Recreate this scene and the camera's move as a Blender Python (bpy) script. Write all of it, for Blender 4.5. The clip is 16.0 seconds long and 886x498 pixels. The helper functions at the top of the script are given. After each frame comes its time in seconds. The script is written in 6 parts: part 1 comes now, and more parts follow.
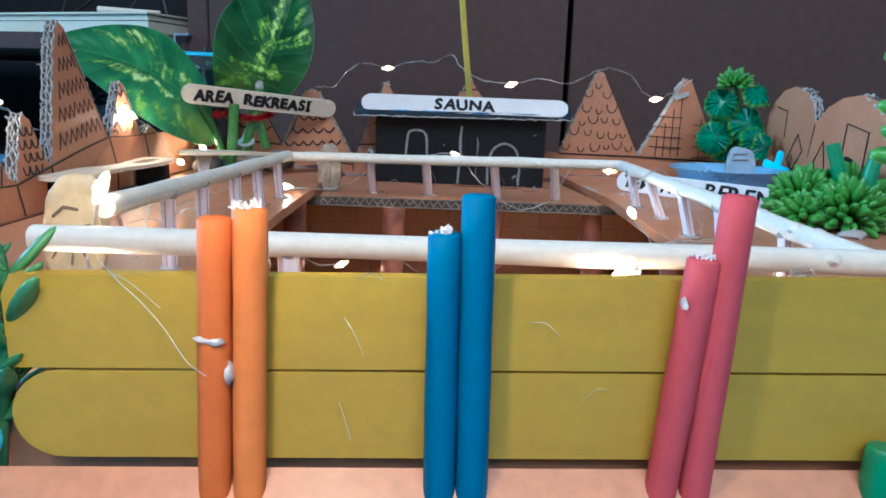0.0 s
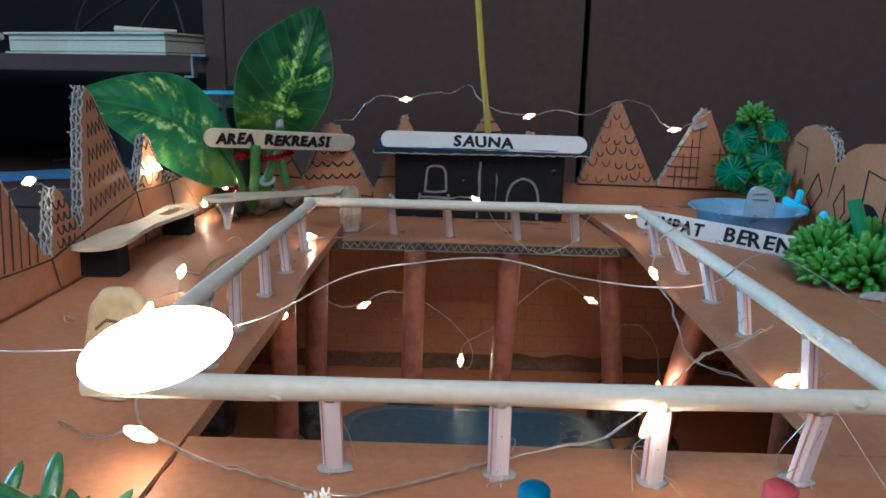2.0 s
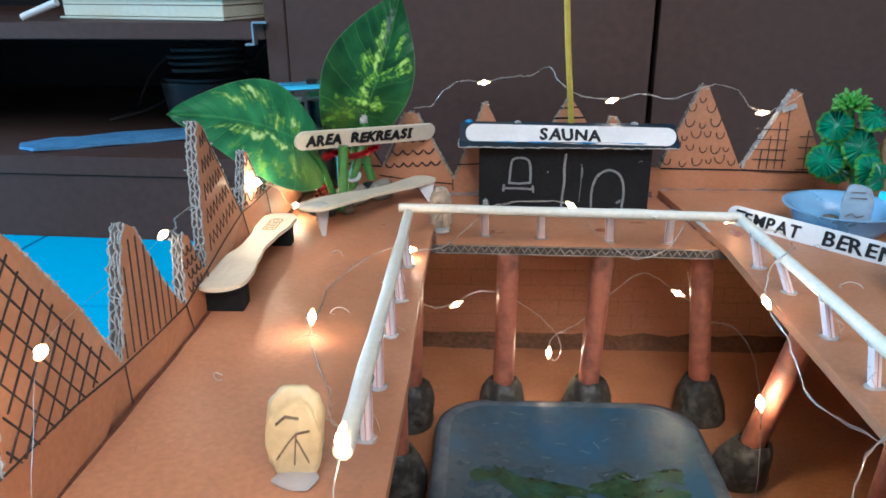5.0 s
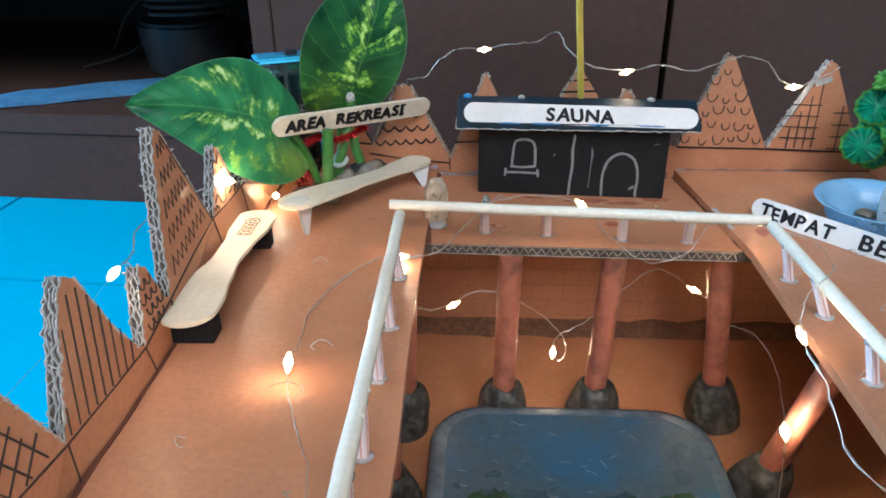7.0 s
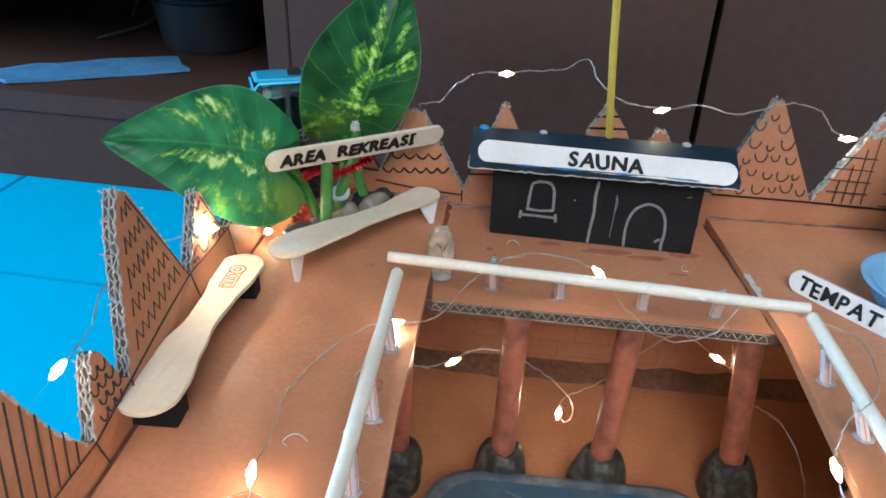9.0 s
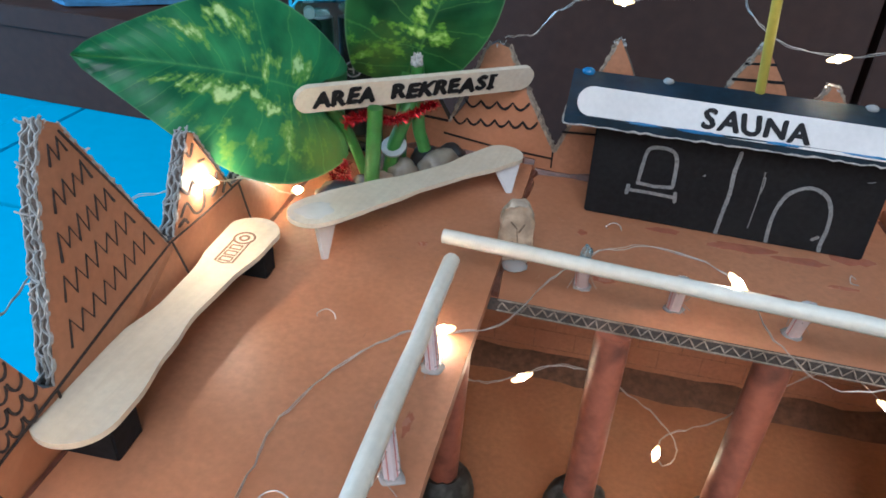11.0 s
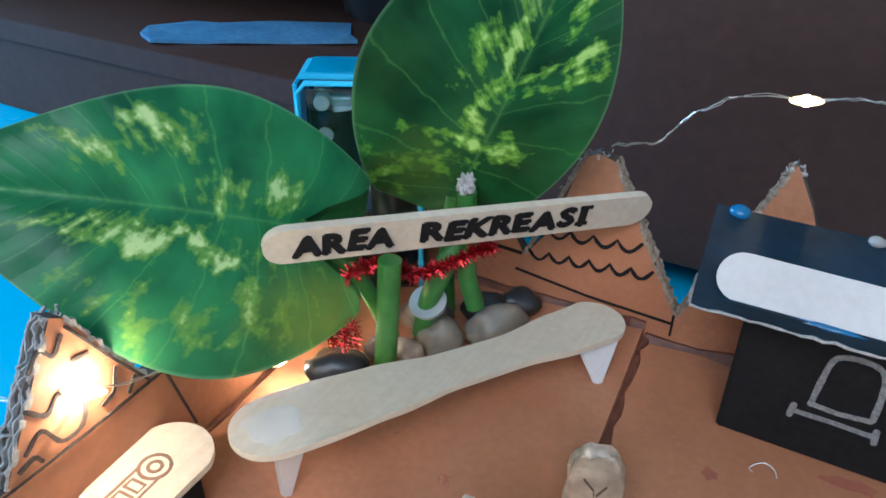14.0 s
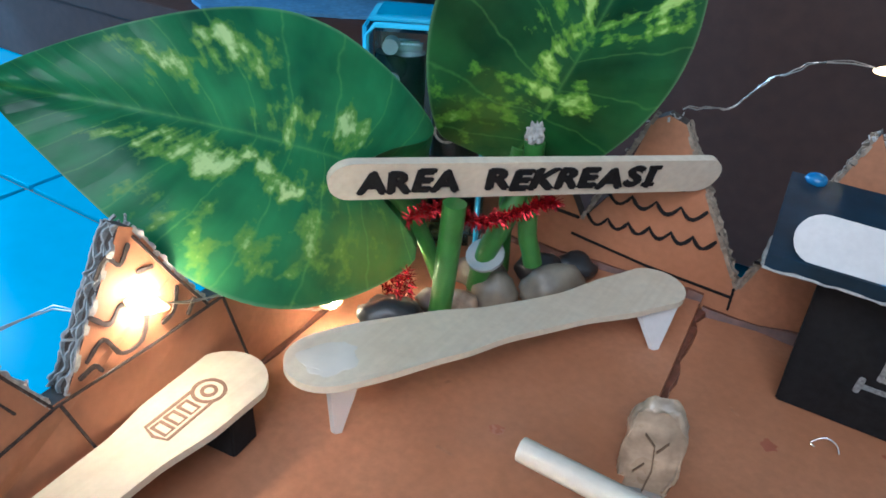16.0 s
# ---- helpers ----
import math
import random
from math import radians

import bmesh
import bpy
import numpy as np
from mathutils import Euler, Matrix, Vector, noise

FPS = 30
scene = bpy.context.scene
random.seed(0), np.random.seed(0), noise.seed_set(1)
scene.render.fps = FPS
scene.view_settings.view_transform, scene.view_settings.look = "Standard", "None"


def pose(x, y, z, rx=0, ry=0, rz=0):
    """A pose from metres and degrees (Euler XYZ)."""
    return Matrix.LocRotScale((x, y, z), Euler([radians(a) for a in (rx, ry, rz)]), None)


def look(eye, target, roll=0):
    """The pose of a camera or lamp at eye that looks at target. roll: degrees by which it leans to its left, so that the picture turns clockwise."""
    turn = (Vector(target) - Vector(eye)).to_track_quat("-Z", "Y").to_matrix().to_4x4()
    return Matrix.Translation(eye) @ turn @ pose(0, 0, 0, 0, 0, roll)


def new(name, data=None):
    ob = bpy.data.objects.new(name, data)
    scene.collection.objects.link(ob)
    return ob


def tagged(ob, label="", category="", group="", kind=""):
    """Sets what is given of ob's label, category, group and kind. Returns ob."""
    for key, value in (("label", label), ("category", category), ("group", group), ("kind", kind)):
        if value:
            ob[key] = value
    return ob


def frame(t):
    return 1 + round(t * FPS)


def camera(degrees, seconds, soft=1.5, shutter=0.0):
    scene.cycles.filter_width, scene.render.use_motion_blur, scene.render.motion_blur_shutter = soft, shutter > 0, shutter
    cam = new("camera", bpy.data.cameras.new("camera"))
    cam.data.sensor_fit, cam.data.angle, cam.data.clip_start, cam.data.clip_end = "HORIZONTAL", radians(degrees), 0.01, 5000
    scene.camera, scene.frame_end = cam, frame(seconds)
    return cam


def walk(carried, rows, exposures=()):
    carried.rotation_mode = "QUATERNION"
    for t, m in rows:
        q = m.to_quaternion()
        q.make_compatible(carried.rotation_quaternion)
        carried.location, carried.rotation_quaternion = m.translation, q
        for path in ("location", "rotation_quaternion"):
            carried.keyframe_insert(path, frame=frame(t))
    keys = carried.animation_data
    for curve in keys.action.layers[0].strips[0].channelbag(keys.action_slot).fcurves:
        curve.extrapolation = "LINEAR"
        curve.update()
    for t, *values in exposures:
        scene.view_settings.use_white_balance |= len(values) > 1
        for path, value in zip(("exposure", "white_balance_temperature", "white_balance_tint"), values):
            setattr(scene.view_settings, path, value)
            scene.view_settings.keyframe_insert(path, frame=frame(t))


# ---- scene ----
cam = camera(62.1, 16.0, soft=1.7)
PATH = [
    (0, (0.06999, -0.41880, 0.05104), (0.04932, -0.12606, -0.01124), 1.74),
    (0.5, (0.06729, -0.41884, 0.05808), (0.04733, -0.12628, -0.00523), 1.60),
    (1, (0.06572, -0.41886, 0.06395), (0.04204, -0.12669, 0.00010), 1.03),
    (1.5, (0.06634, -0.41705, 0.07435), (0.04238, -0.12557, 0.00751), 1.35),
    (2, (0.06460, -0.41655, 0.08169), (0.03935, -0.12591, 0.01177), 1.04),
    (2.5, (0.06077, -0.42600, 0.08943), (0.03685, -0.13513, 0.02000), 1.12),
    (3, (0.05421, -0.42550, 0.09755), (0.02731, -0.13539, 0.02605), 0.01),
    (3.5, (0.04856, -0.42370, 0.10424), (0.01889, -0.13492, 0.02859), -0.34),
    (4, (0.03830, -0.42008, 0.11387), (0.00708, -0.13466, 0.02694), -0.43),
    (6.5, (0.02662, -0.38001, 0.14101), (-0.01041, -0.10995, 0.01574), -0.51),
    (7, (0.02575, -0.36483, 0.14798), (-0.00694, -0.09824, 0.01434), -0.50),
    (7.5, (0.02961, -0.35932, 0.15715), (0.00094, -0.09412, 0.01988), -0.13),
    (8, (0.02652, -0.34992, 0.16888), (-0.00258, -0.08603, 0.02918), -0.06),
    (8.5, (0.02701, -0.33319, 0.17885), (-0.00920, -0.07215, 0.03551), 1.55),
    (9, (0.02801, -0.31798, 0.17199), (-0.01301, -0.06080, 0.02308), 1.95),
    (11.5, (0.01705, -0.22368, 0.13251), (-0.06570, 0.01307, -0.03211), 1.73),
    (12, (0.01252, -0.20048, 0.13003), (-0.07916, 0.03604, -0.03013), 1.26),
    (12.5, (0.00640, -0.17973, 0.13233), (-0.09607, 0.05148, -0.02904), 0.36),
    (13, (0.00114, -0.16550, 0.12428), (-0.11253, 0.05737, -0.04129), 0.00),
    (13.5, (0.00529, -0.15264, 0.12811), (-0.10939, 0.07431, -0.03107), 0.58),
    (14, (0.00455, -0.14377, 0.12817), (-0.11868, 0.07965, -0.02961), 0.49),
    (14.5, (0.00036, -0.14076, 0.12397), (-0.12391, 0.08386, -0.03129), 1.60),
    (15, (-0.00169, -0.14417, 0.12036), (-0.12720, 0.08000, -0.03456), 2.71),
    (15.5, (-0.00166, -0.14732, 0.11743), (-0.12979, 0.07380, -0.03970), 2.83),
    (16, (-0.00111, -0.15108, 0.11627), (-0.13216, 0.06748, -0.04203), 3.10),
]
walk(cam, [(t, look(eye, target, roll)) for t, eye, target, roll in PATH], [(0.0, 0.33, 4850, 8), (0.5, 0.28, 4950, 8), (1.0, 0.28, 5050, 8), (1.5, 0.0, 5100, 9), (2.0, -0.35, 5170, 9), (2.5, -0.5, 5120, 9), (3.0, -0.1, 5120, 9), (4.0, 0.39, 5200, 9), (6.5, 0.54, 5450, 9), (9.0, 0.49, 5450, 10), (12.0, 0.19, 5080, 9), (13.0, 0.14, 5080, 9), (14.5, 0.37, 5090, 9), (15.0, 0.36, 5090, 9), (16.0, 0.24, 5040, 9)])

# ---- world and lights ----
world = bpy.data.worlds.new("world")
scene.world = world
world.use_nodes = True
wn = world.node_tree.nodes
sky = wn.new("ShaderNodeTexSky")
sky.sky_type, sky.sun_disc, sky.sun_elevation, sky.sun_rotation = "NISHITA", False, radians(35), radians(90)
world.node_tree.links.new(sky.outputs[0], wn["Background"].inputs[0])
wn["Background"].inputs[1].default_value = 0.08


def area_lamp(name, at, aim, sx, sy, watts, colour):
    data = bpy.data.lights.new(name, "AREA")
    data.shape, data.size, data.size_y, data.energy, data.color = "RECTANGLE", sx, sy, watts, colour
    ob = new(name, data)
    ob.matrix_world = look(at, aim)
    return ob


# cool daylight from the opening in the west wall, and the room's ceiling lamp
area_lamp("window_light", (-1.98, 0.02, 0.55), (0.1, 0.0, 0.0), 1.2, 0.7, 50.0, (0.48, 0.78, 1.0))
area_lamp("ceiling_light", (0.3, -1.65, 1.5), (0.05, -0.1, 0), 1.4, 1.1, 32.0, (1.0, 0.94, 0.86))

# ---- helpers: all sizes below are centimetres ----
CM = 0.01
TURN = Matrix.Rotation(radians(4), 4, "Z")
BASE = {}


def bx(x, y, z):
    """A place in the cardboard model's own axes, which stand 4 degrees askew."""
    v = TURN @ Vector((x, y, z))
    return Vector((v.x, v.y, v.z))


def thing(name, base, label, category, group="", kind=""):
    ob = new(name)
    ob.empty_display_size = 0.01
    ob.location = Vector(base) * CM
    BASE[ob.name] = Vector(base)
    return tagged(ob, label, category, group, kind)


def to_mesh(name, bm, material, base=Vector((0, 0, 0)), smooth=0.0):
    bmesh.ops.recalc_face_normals(bm, faces=bm.faces)
    for v in bm.verts:
        v.co = (v.co - base) * CM
    me = bpy.data.meshes.new(name)
    if smooth:
        for f in bm.faces:
            f.smooth = True
        for e in bm.edges:
            if len(e.link_faces) == 2 and e.calc_face_angle(0) > radians(smooth):
                e.smooth = False
    bm.to_mesh(me)
    bm.free()
    for m in material if isinstance(material, (list, tuple)) else (material,):
        me.materials.append(m)
    return me


def part(name, bm, material, parent, label="", smooth=0.0):
    base = BASE[parent.name]
    ob = new(name, to_mesh(name, bm, material, base, smooth))
    ob.parent = parent
    BASE[ob.name] = base
    return tagged(ob, label) if label else ob


def single(name, bm, material, base, label, category, group="", kind="", smooth=0.0):
    ob = new(name, to_mesh(name, bm, material, Vector(base), smooth))
    ob.location = Vector(base) * CM
    BASE[ob.name] = Vector(base)
    return tagged(ob, label, category, group, kind)


def block(bm, centre, size, turn=None, bevel=0.0, mat=0):
    got = bmesh.ops.create_cube(bm, size=1.0)["verts"]
    m = Matrix.Translation(centre) @ (turn.to_4x4() if turn else Matrix.Identity(4)) @ Matrix.Diagonal((*size, 1))
    bmesh.ops.transform(bm, matrix=m, verts=got)
    faces = {f for v in got for f in v.link_faces}
    for f in faces:
        f.material_index = mat
    if bevel:
        edges = list({e for f in faces for e in f.edges})
        bmesh.ops.bevel(bm, geom=edges, offset=bevel, segments=2, affect="EDGES", clamp_overlap=True)
    return bm


def slab(bm, outline, depth, to_place, rim_mat=0, face_mat=0):
    """A flat piece: outline points (a, b), extruded by depth; to_place(a, b, c) gives the place."""
    low = [bm.verts.new(to_place(a, b, 0.0)) for a, b in outline]
    top = [bm.verts.new(to_place(a, b, depth)) for a, b in outline]
    n = len(outline)
    f1, f2 = bm.faces.new(low), bm.faces.new(top[::-1])
    f1.material_index = f2.material_index = face_mat
    for k in range(n):
        f = bm.faces.new((low[k], low[(k + 1) % n], top[(k + 1) % n], top[k]))
        f.material_index = rim_mat
    return bm


def tube(bm, pts, radius, sides=8, closed_ends=True, wobble=0.0, rng=None):
    """A round bar through pts; radius is a number or one for each point."""
    pts = [Vector(p) for p in pts]
    rad = radius if isinstance(radius, (list, tuple)) else [radius] * len(pts)
    rings, up = [], None
    for k, p in enumerate(pts):
        d = (pts[min(k + 1, len(pts) - 1)] - pts[max(k - 1, 0)]).normalized()
        if up is None:
            up = d.orthogonal().normalized()
        up = (up - d * up.dot(d)).normalized()
        side = d.cross(up)
        ring = []
        for s in range(sides):
            a = 2 * math.pi * s / sides
            r = rad[k] * (1 + (rng.uniform(-wobble, wobble) if rng else 0))
            ring.append(bm.verts.new(p + (up * math.cos(a) + side * math.sin(a)) * r))
        rings.append(ring)
    for a, b in zip(rings, rings[1:]):
        for s in range(sides):
            bm.faces.new((a[s], a[(s + 1) % sides], b[(s + 1) % sides], b[s]))
    if closed_ends:
        bm.faces.new(rings[0][::-1])
        bm.faces.new(rings[-1])
    return bm


def smooth_path(pts, steps=6):
    """A Catmull-Rom curve through pts."""
    p = [Vector(v) for v in pts]
    p = [p[0] * 2 - p[1]] + p + [p[-1] * 2 - p[-2]]
    out = []
    for a, b, c, d in zip(p, p[1:], p[2:], p[3:]):
        for k in range(steps):
            t = k / steps
            out.append(0.5 * ((2 * b) + (c - a) * t + (2 * a - 5 * b + 4 * c - d) * t * t + (3 * b - a - 3 * c + d) * t ** 3))
    out.append(p[-2])
    return out


def blob(bm, centre, radii, turn=None, rough=0.0, seed=0, sub=2, freq=1.0):
    got = bmesh.ops.create_icosphere(bm, subdivisions=sub, radius=1.0)["verts"]
    for v in got:
        v.co *= 1 + rough * noise.noise(v.co * 1.4 * freq + Vector((seed * 7.3, seed * 3.1, 0))) + 0.4 * rough * noise.noise(v.co * 3.7 * freq + Vector((0, seed, 0)))
    m = Matrix.Translation(centre) @ (turn.to_4x4() if turn else Matrix.Identity(4)) @ Matrix.Diagonal((*radii, 1))
    bmesh.ops.transform(bm, matrix=m, verts=got)
    return bm


def stroke(bm, pts, width, to_place, lift=0.03, wob=0.12, seed=1):
    """A pen line of the given width along pts (a, b) on a face."""
    r = random.Random(seed + len(pts))
    P = [Vector((*p, 0)) for p in pts]
    rows, line = [], []
    for k, p in enumerate(P):
        d = P[min(k + 1, len(P) - 1)] - P[max(k - 1, 0)]
        if d.length < 1e-6:
            d = Vector((1, 0, 0))
        d.normalize()
        h = width * 0.5 * (1 + r.uniform(-wob, wob))
        line.append((p, d, h))
        if k in (0, len(P) - 1):
            caps = [(p + d * h * math.sin(radians(a)) * (1 if k else -1), d, h * math.cos(radians(a))) for a in (25, 50, 72)]
            line = line + caps if k else caps[::-1] + line
    for p, d, h in line:
        n = Vector((-d.y, d.x, 0)) * h
        rows.append([bm.verts.new(to_place(q.x, q.y, h)) for q, h in ((p + n, 0.003), (p + n, lift), (p - n, lift), (p - n, 0.003))])
    for a, b in zip(rows, rows[1:]):
        for s in range(3):
            bm.faces.new((a[s], a[s + 1], b[s + 1], b[s]))
    bm.faces.new(rows[0])
    bm.faces.new(rows[-1][::-1])
    return bm


def letters(text, height, to_place, depth=0.03, bold=0.04, spacing=1.0, jitter=0.0, width=3.0):
    """Hand-inked capitals as a bmesh, each letter a little askew; to_place(a, b, c) with the first letter's foot at 0, 0."""
    bm, x, r = bmesh.new(), 0.0, random.Random(len(text))
    for ch in text:
        if ch == " ":
            x += height * 0.75 * spacing
            continue
        cu = bpy.data.curves.new("glyph", "FONT")
        cu.body, cu.size, cu.extrude, cu.offset, cu.resolution_u = ch, height * 1.38, depth / 2, 0.008, 3
        ob = bpy.data.objects.new("glyph", cu)
        scene.collection.objects.link(ob)
        me = ob.to_mesh()
        co = [v.co.copy() for v in me.vertices]
        wide = max(c.x for c in co) - min(c.x for c in co)
        x0, tilt, rise, grow = min(c.x for c in co), r.uniform(-1, 1) * jitter * 0.12, r.uniform(-1, 1) * jitter * 0.06 * height, 1 + r.uniform(-1, 1) * jitter * 0.06
        if ch == "I":
            x += height * 0.2
            for bar in (0.06, 0.94):
                block(bm, Vector((x + wide * 0.5, height * bar, depth / 2 + 0.006)), Vector((height * 0.5, height * 0.17, depth)))
        for layer, (dx, dy) in enumerate(((0, 0), (1, 0.2), (-1, -0.2), (0.2, 0.8), (-0.2, -0.8))):
            vs = []
            for c in co:
                a, b = c.x - x0, c.y * grow
                vs.append(bm.verts.new((x + a + b * tilt + dx * bold, b + rise + dy * bold, c.z + depth / 2 + 0.004 + 0.003 * layer)))
            for pgon in me.polygons:
                bm.faces.new([vs[k] for k in pgon.vertices])
        x += wide + height * 0.16 * spacing
        ob.to_mesh_clear()
        bpy.data.objects.remove(ob)
        bpy.data.curves.remove(cu)
    k = width / (max(v.co.x for v in bm.verts) - min(v.co.x for v in bm.verts))
    for v in bm.verts:
        v.co = to_place(v.co.x * k, v.co.y, v.co.z)
    return bm


# ---- materials ----
def shader(name, colour, rough=0.6, metal=0.0, grain=300.0, vary=0.12, blotch=25.0, stain=0.12, bump=0.15, spec=0.5, stain_to=None, **more):
    """A surface with two scales of variation (fine grain and broad stains) and fine relief."""
    m = bpy.data.materials.new(name)
    m.use_nodes = True
    nt = m.node_tree
    b = nt.nodes["Principled BSDF"]
    co = nt.nodes.new("ShaderNodeTexCoord")

    def tex(scale, detail):
        n = nt.nodes.new("ShaderNodeTexNoise")
        n.inputs["Scale"].default_value, n.inputs["Detail"].default_value = scale, detail
        nt.links.new(co.outputs["Object"], n.inputs["Vector"])
        return n.outputs["Fac"]

    def ramp(fac, lo, hi, c0, c1):
        r = nt.nodes.new("ShaderNodeValToRGB")
        r.color_ramp.elements[0].position, r.color_ramp.elements[1].position = lo, hi
        r.color_ramp.elements[0].color, r.color_ramp.elements[1].color = (*c0, 1), (*c1, 1)
        nt.links.new(fac, r.inputs[0])
        return r.outputs[0]

    c = Vector(colour)
    fine, broad = tex(grain, 5), tex(blotch, 4)
    base = ramp(fine, 0.3, 0.7, c * (1 - vary), [min(1, v * (1 + vary)) for v in c])
    mix = nt.nodes.new("ShaderNodeMix")
    mix.data_type = "RGBA"
    dirt = ramp(broad, 0.45, 0.75, (0, 0, 0), (stain * 4,) * 3 if stain < 0.25 else (1, 1, 1))
    nt.links.new(dirt, mix.inputs[0])
    nt.links.new(base, mix.inputs[6])
    mix.inputs[7].default_value = (*(stain_to or c * 0.7), 1)
    nt.links.new(mix.outputs[2], b.inputs["Base Color"])
    rr = ramp(broad, 0.3, 0.7, (max(0.03, rough - 0.08),) * 3, (min(1, rough + 0.1),) * 3)
    nt.links.new(rr, b.inputs["Roughness"])
    b.inputs["Metallic"].default_value = metal
    b.inputs["Specular IOR Level"].default_value = spec
    bp = nt.nodes.new("ShaderNodeBump")
    bp.inputs["Strength"].default_value, bp.inputs["Distance"].default_value = bump, 0.0005
    nt.links.new(fine, bp.inputs["Height"])
    nt.links.new(bp.outputs[0], b.inputs["Normal"])
    for key, value in more.items():
        b.inputs[key.replace("_", " ")].default_value = value
    return m


def glow(name, colour, strength):
    m = bpy.data.materials.new(name)
    m.use_nodes = True
    b = m.node_tree.nodes["Principled BSDF"]
    b.inputs["Base Color"].default_value = (1, 0.9, 0.7, 1)
    b.inputs["Emission Color"].default_value, b.inputs["Emission Strength"].default_value = (*colour, 1), strength
    return m


def wood(name, colour, dark, along, scale=60.0, rough=0.55):
    """Pale wood with grain drawn out along one axis."""
    m = shader(name, colour, rough, grain=500, vary=0.06, blotch=60, stain=0.1, stain_to=dark)
    nt = m.node_tree
    b = nt.nodes["Principled BSDF"]
    co, mp, n, r, mix = (nt.nodes.new("ShaderNode" + k) for k in ("TexCoord", "Mapping", "TexNoise", "ValToRGB", "Mix"))
    s = [scale * 14, scale * 14, scale * 14]
    s[along] = scale * 0.7
    mp.inputs["Scale"].default_value = s
    n.inputs["Scale"].default_value, n.inputs["Detail"].default_value = 1.0, 5
    nt.links.new(co.outputs["Object"], mp.inputs[0])
    nt.links.new(mp.outputs[0], n.inputs["Vector"])
    nt.links.new(n.outputs["Fac"], r.inputs[0])
    r.color_ramp.elements[0].position, r.color_ramp.elements[1].position = 0.42, 0.72
    r.color_ramp.elements[0].color, r.color_ramp.elements[1].color = (0, 0, 0, 1), (0.3, 0.3, 0.3, 1)
    mix.data_type = "RGBA"
    old = b.inputs["Base Color"].links[0].from_socket
    nt.links.new(r.outputs[0], mix.inputs[0])
    nt.links.new(old, mix.inputs[6])
    mix.inputs[7].default_value = (*dark, 1)
    nt.links.new(mix.outputs[2], b.inputs["Base Color"])
    return m


SALMON = shader("painted_cardboard", (0.43, 0.19, 0.098), 0.44, grain=520, vary=0.1, blotch=22, stain=0.2, stain_to=(0.36, 0.138, 0.06), bump=0.12, spec=0.3)
POOL = shader("brown_painted_pool_floor", (0.41, 0.178, 0.078), 0.38, grain=420, vary=0.12, blotch=30, stain=0.2, stain_to=(0.32, 0.125, 0.05), bump=0.15)
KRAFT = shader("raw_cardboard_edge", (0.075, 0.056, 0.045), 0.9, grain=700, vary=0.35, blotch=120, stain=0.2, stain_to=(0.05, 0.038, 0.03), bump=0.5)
FLUTE = shader("torn_paper", (0.43, 0.405, 0.375), 0.9, grain=900, vary=0.3, blotch=160, stain=0.2, bump=0.5)
INK = shader("black_marker", (0.012, 0.011, 0.012), 0.7, grain=900, vary=0.3, stain=0.05, spec=0.2)
WALLINK = shader("faded_black_marker", (0.050, 0.037, 0.033), 0.7, grain=900, vary=0.4, stain=0.1, spec=0.2)
BLACK = shader("black_paint", (0.010, 0.0095, 0.0105), 0.75, grain=500, vary=0.3, blotch=40, stain=0.15, stain_to=(0.022, 0.021, 0.021), bump=0.2, spec=0.15)
ROOFBLUE = shader("blue_black_foil_paper", (0.006, 0.017, 0.028), 0.58, grain=300, vary=0.3, blotch=30, stain=0.2, stain_to=(0.02, 0.05, 0.09), bump=0.15, spec=0.3)
CHALK = shader("silver_pencil", (0.20, 0.20, 0.197), 0.6, grain=1500, vary=0.4, stain=0.1)
STICKX = wood("birch_stick", (0.68, 0.59, 0.46), (0.54, 0.41, 0.28), 0)
STICKY = wood("birch_spoon", (0.63, 0.54, 0.405), (0.50, 0.385, 0.26), 1)
RAILX = wood("bamboo_rail_across", (0.70, 0.63, 0.52), (0.56, 0.48, 0.36), 0, 90)
RAILY = wood("bamboo_rail_along", (0.70, 0.63, 0.52), (0.56, 0.48, 0.36), 1, 90)
WHITEWOOD = shader("white_painted_stick", (0.61, 0.575, 0.55), 0.5, grain=600, vary=0.04, blotch=60, stain=0.06)
STRAW = shader("white_straw_plastic", (0.76, 0.68, 0.70), 0.35, grain=300, vary=0.04, stain=0.08, stain_to=(0.62, 0.42, 0.38))
STRAWRED = shader("red_straw_stripe", (0.58, 0.24, 0.22), 0.35, grain=300, vary=0.1)
GLUE = shader("hot_glue", (0.82, 0.77, 0.72), 0.15, grain=200, vary=0.05, stain=0.05, Transmission_Weight=0.6)
PIPE = shader("painted_straw_pillar", (0.36, 0.115, 0.065), 0.42, grain=300, vary=0.14, blotch=95, stain=0.3, stain_to=(0.13, 0.045, 0.028), bump=0.3)
CLAY = shader("black_clay", (0.026, 0.023, 0.018), 0.52, grain=240, vary=0.4, blotch=190, stain=0.12, bump=0.6, stain_to=(0.24, 0.22, 0.19), spec=0.35)
YELLOW = wood("yellow_paint", (0.365, 0.220, 0.010), (0.28, 0.155, 0.010), 0, 24, 0.5)
ORANGE = wood("orange_paint", (0.54, 0.125, 0.022), (0.40, 0.075, 0.012), 2, 45, 0.6)
ORANGE2 = wood("light_orange_paint", (0.62, 0.175, 0.035), (0.47, 0.115, 0.02), 2, 45, 0.6)
BLUE = wood("blue_paint", (0.002, 0.105, 0.21), (0.002, 0.06, 0.13), 2, 45, 0.6)
PINK = wood("pink_paint", (0.43, 0.062, 0.072), (0.30, 0.035, 0.042), 2, 45, 0.6)
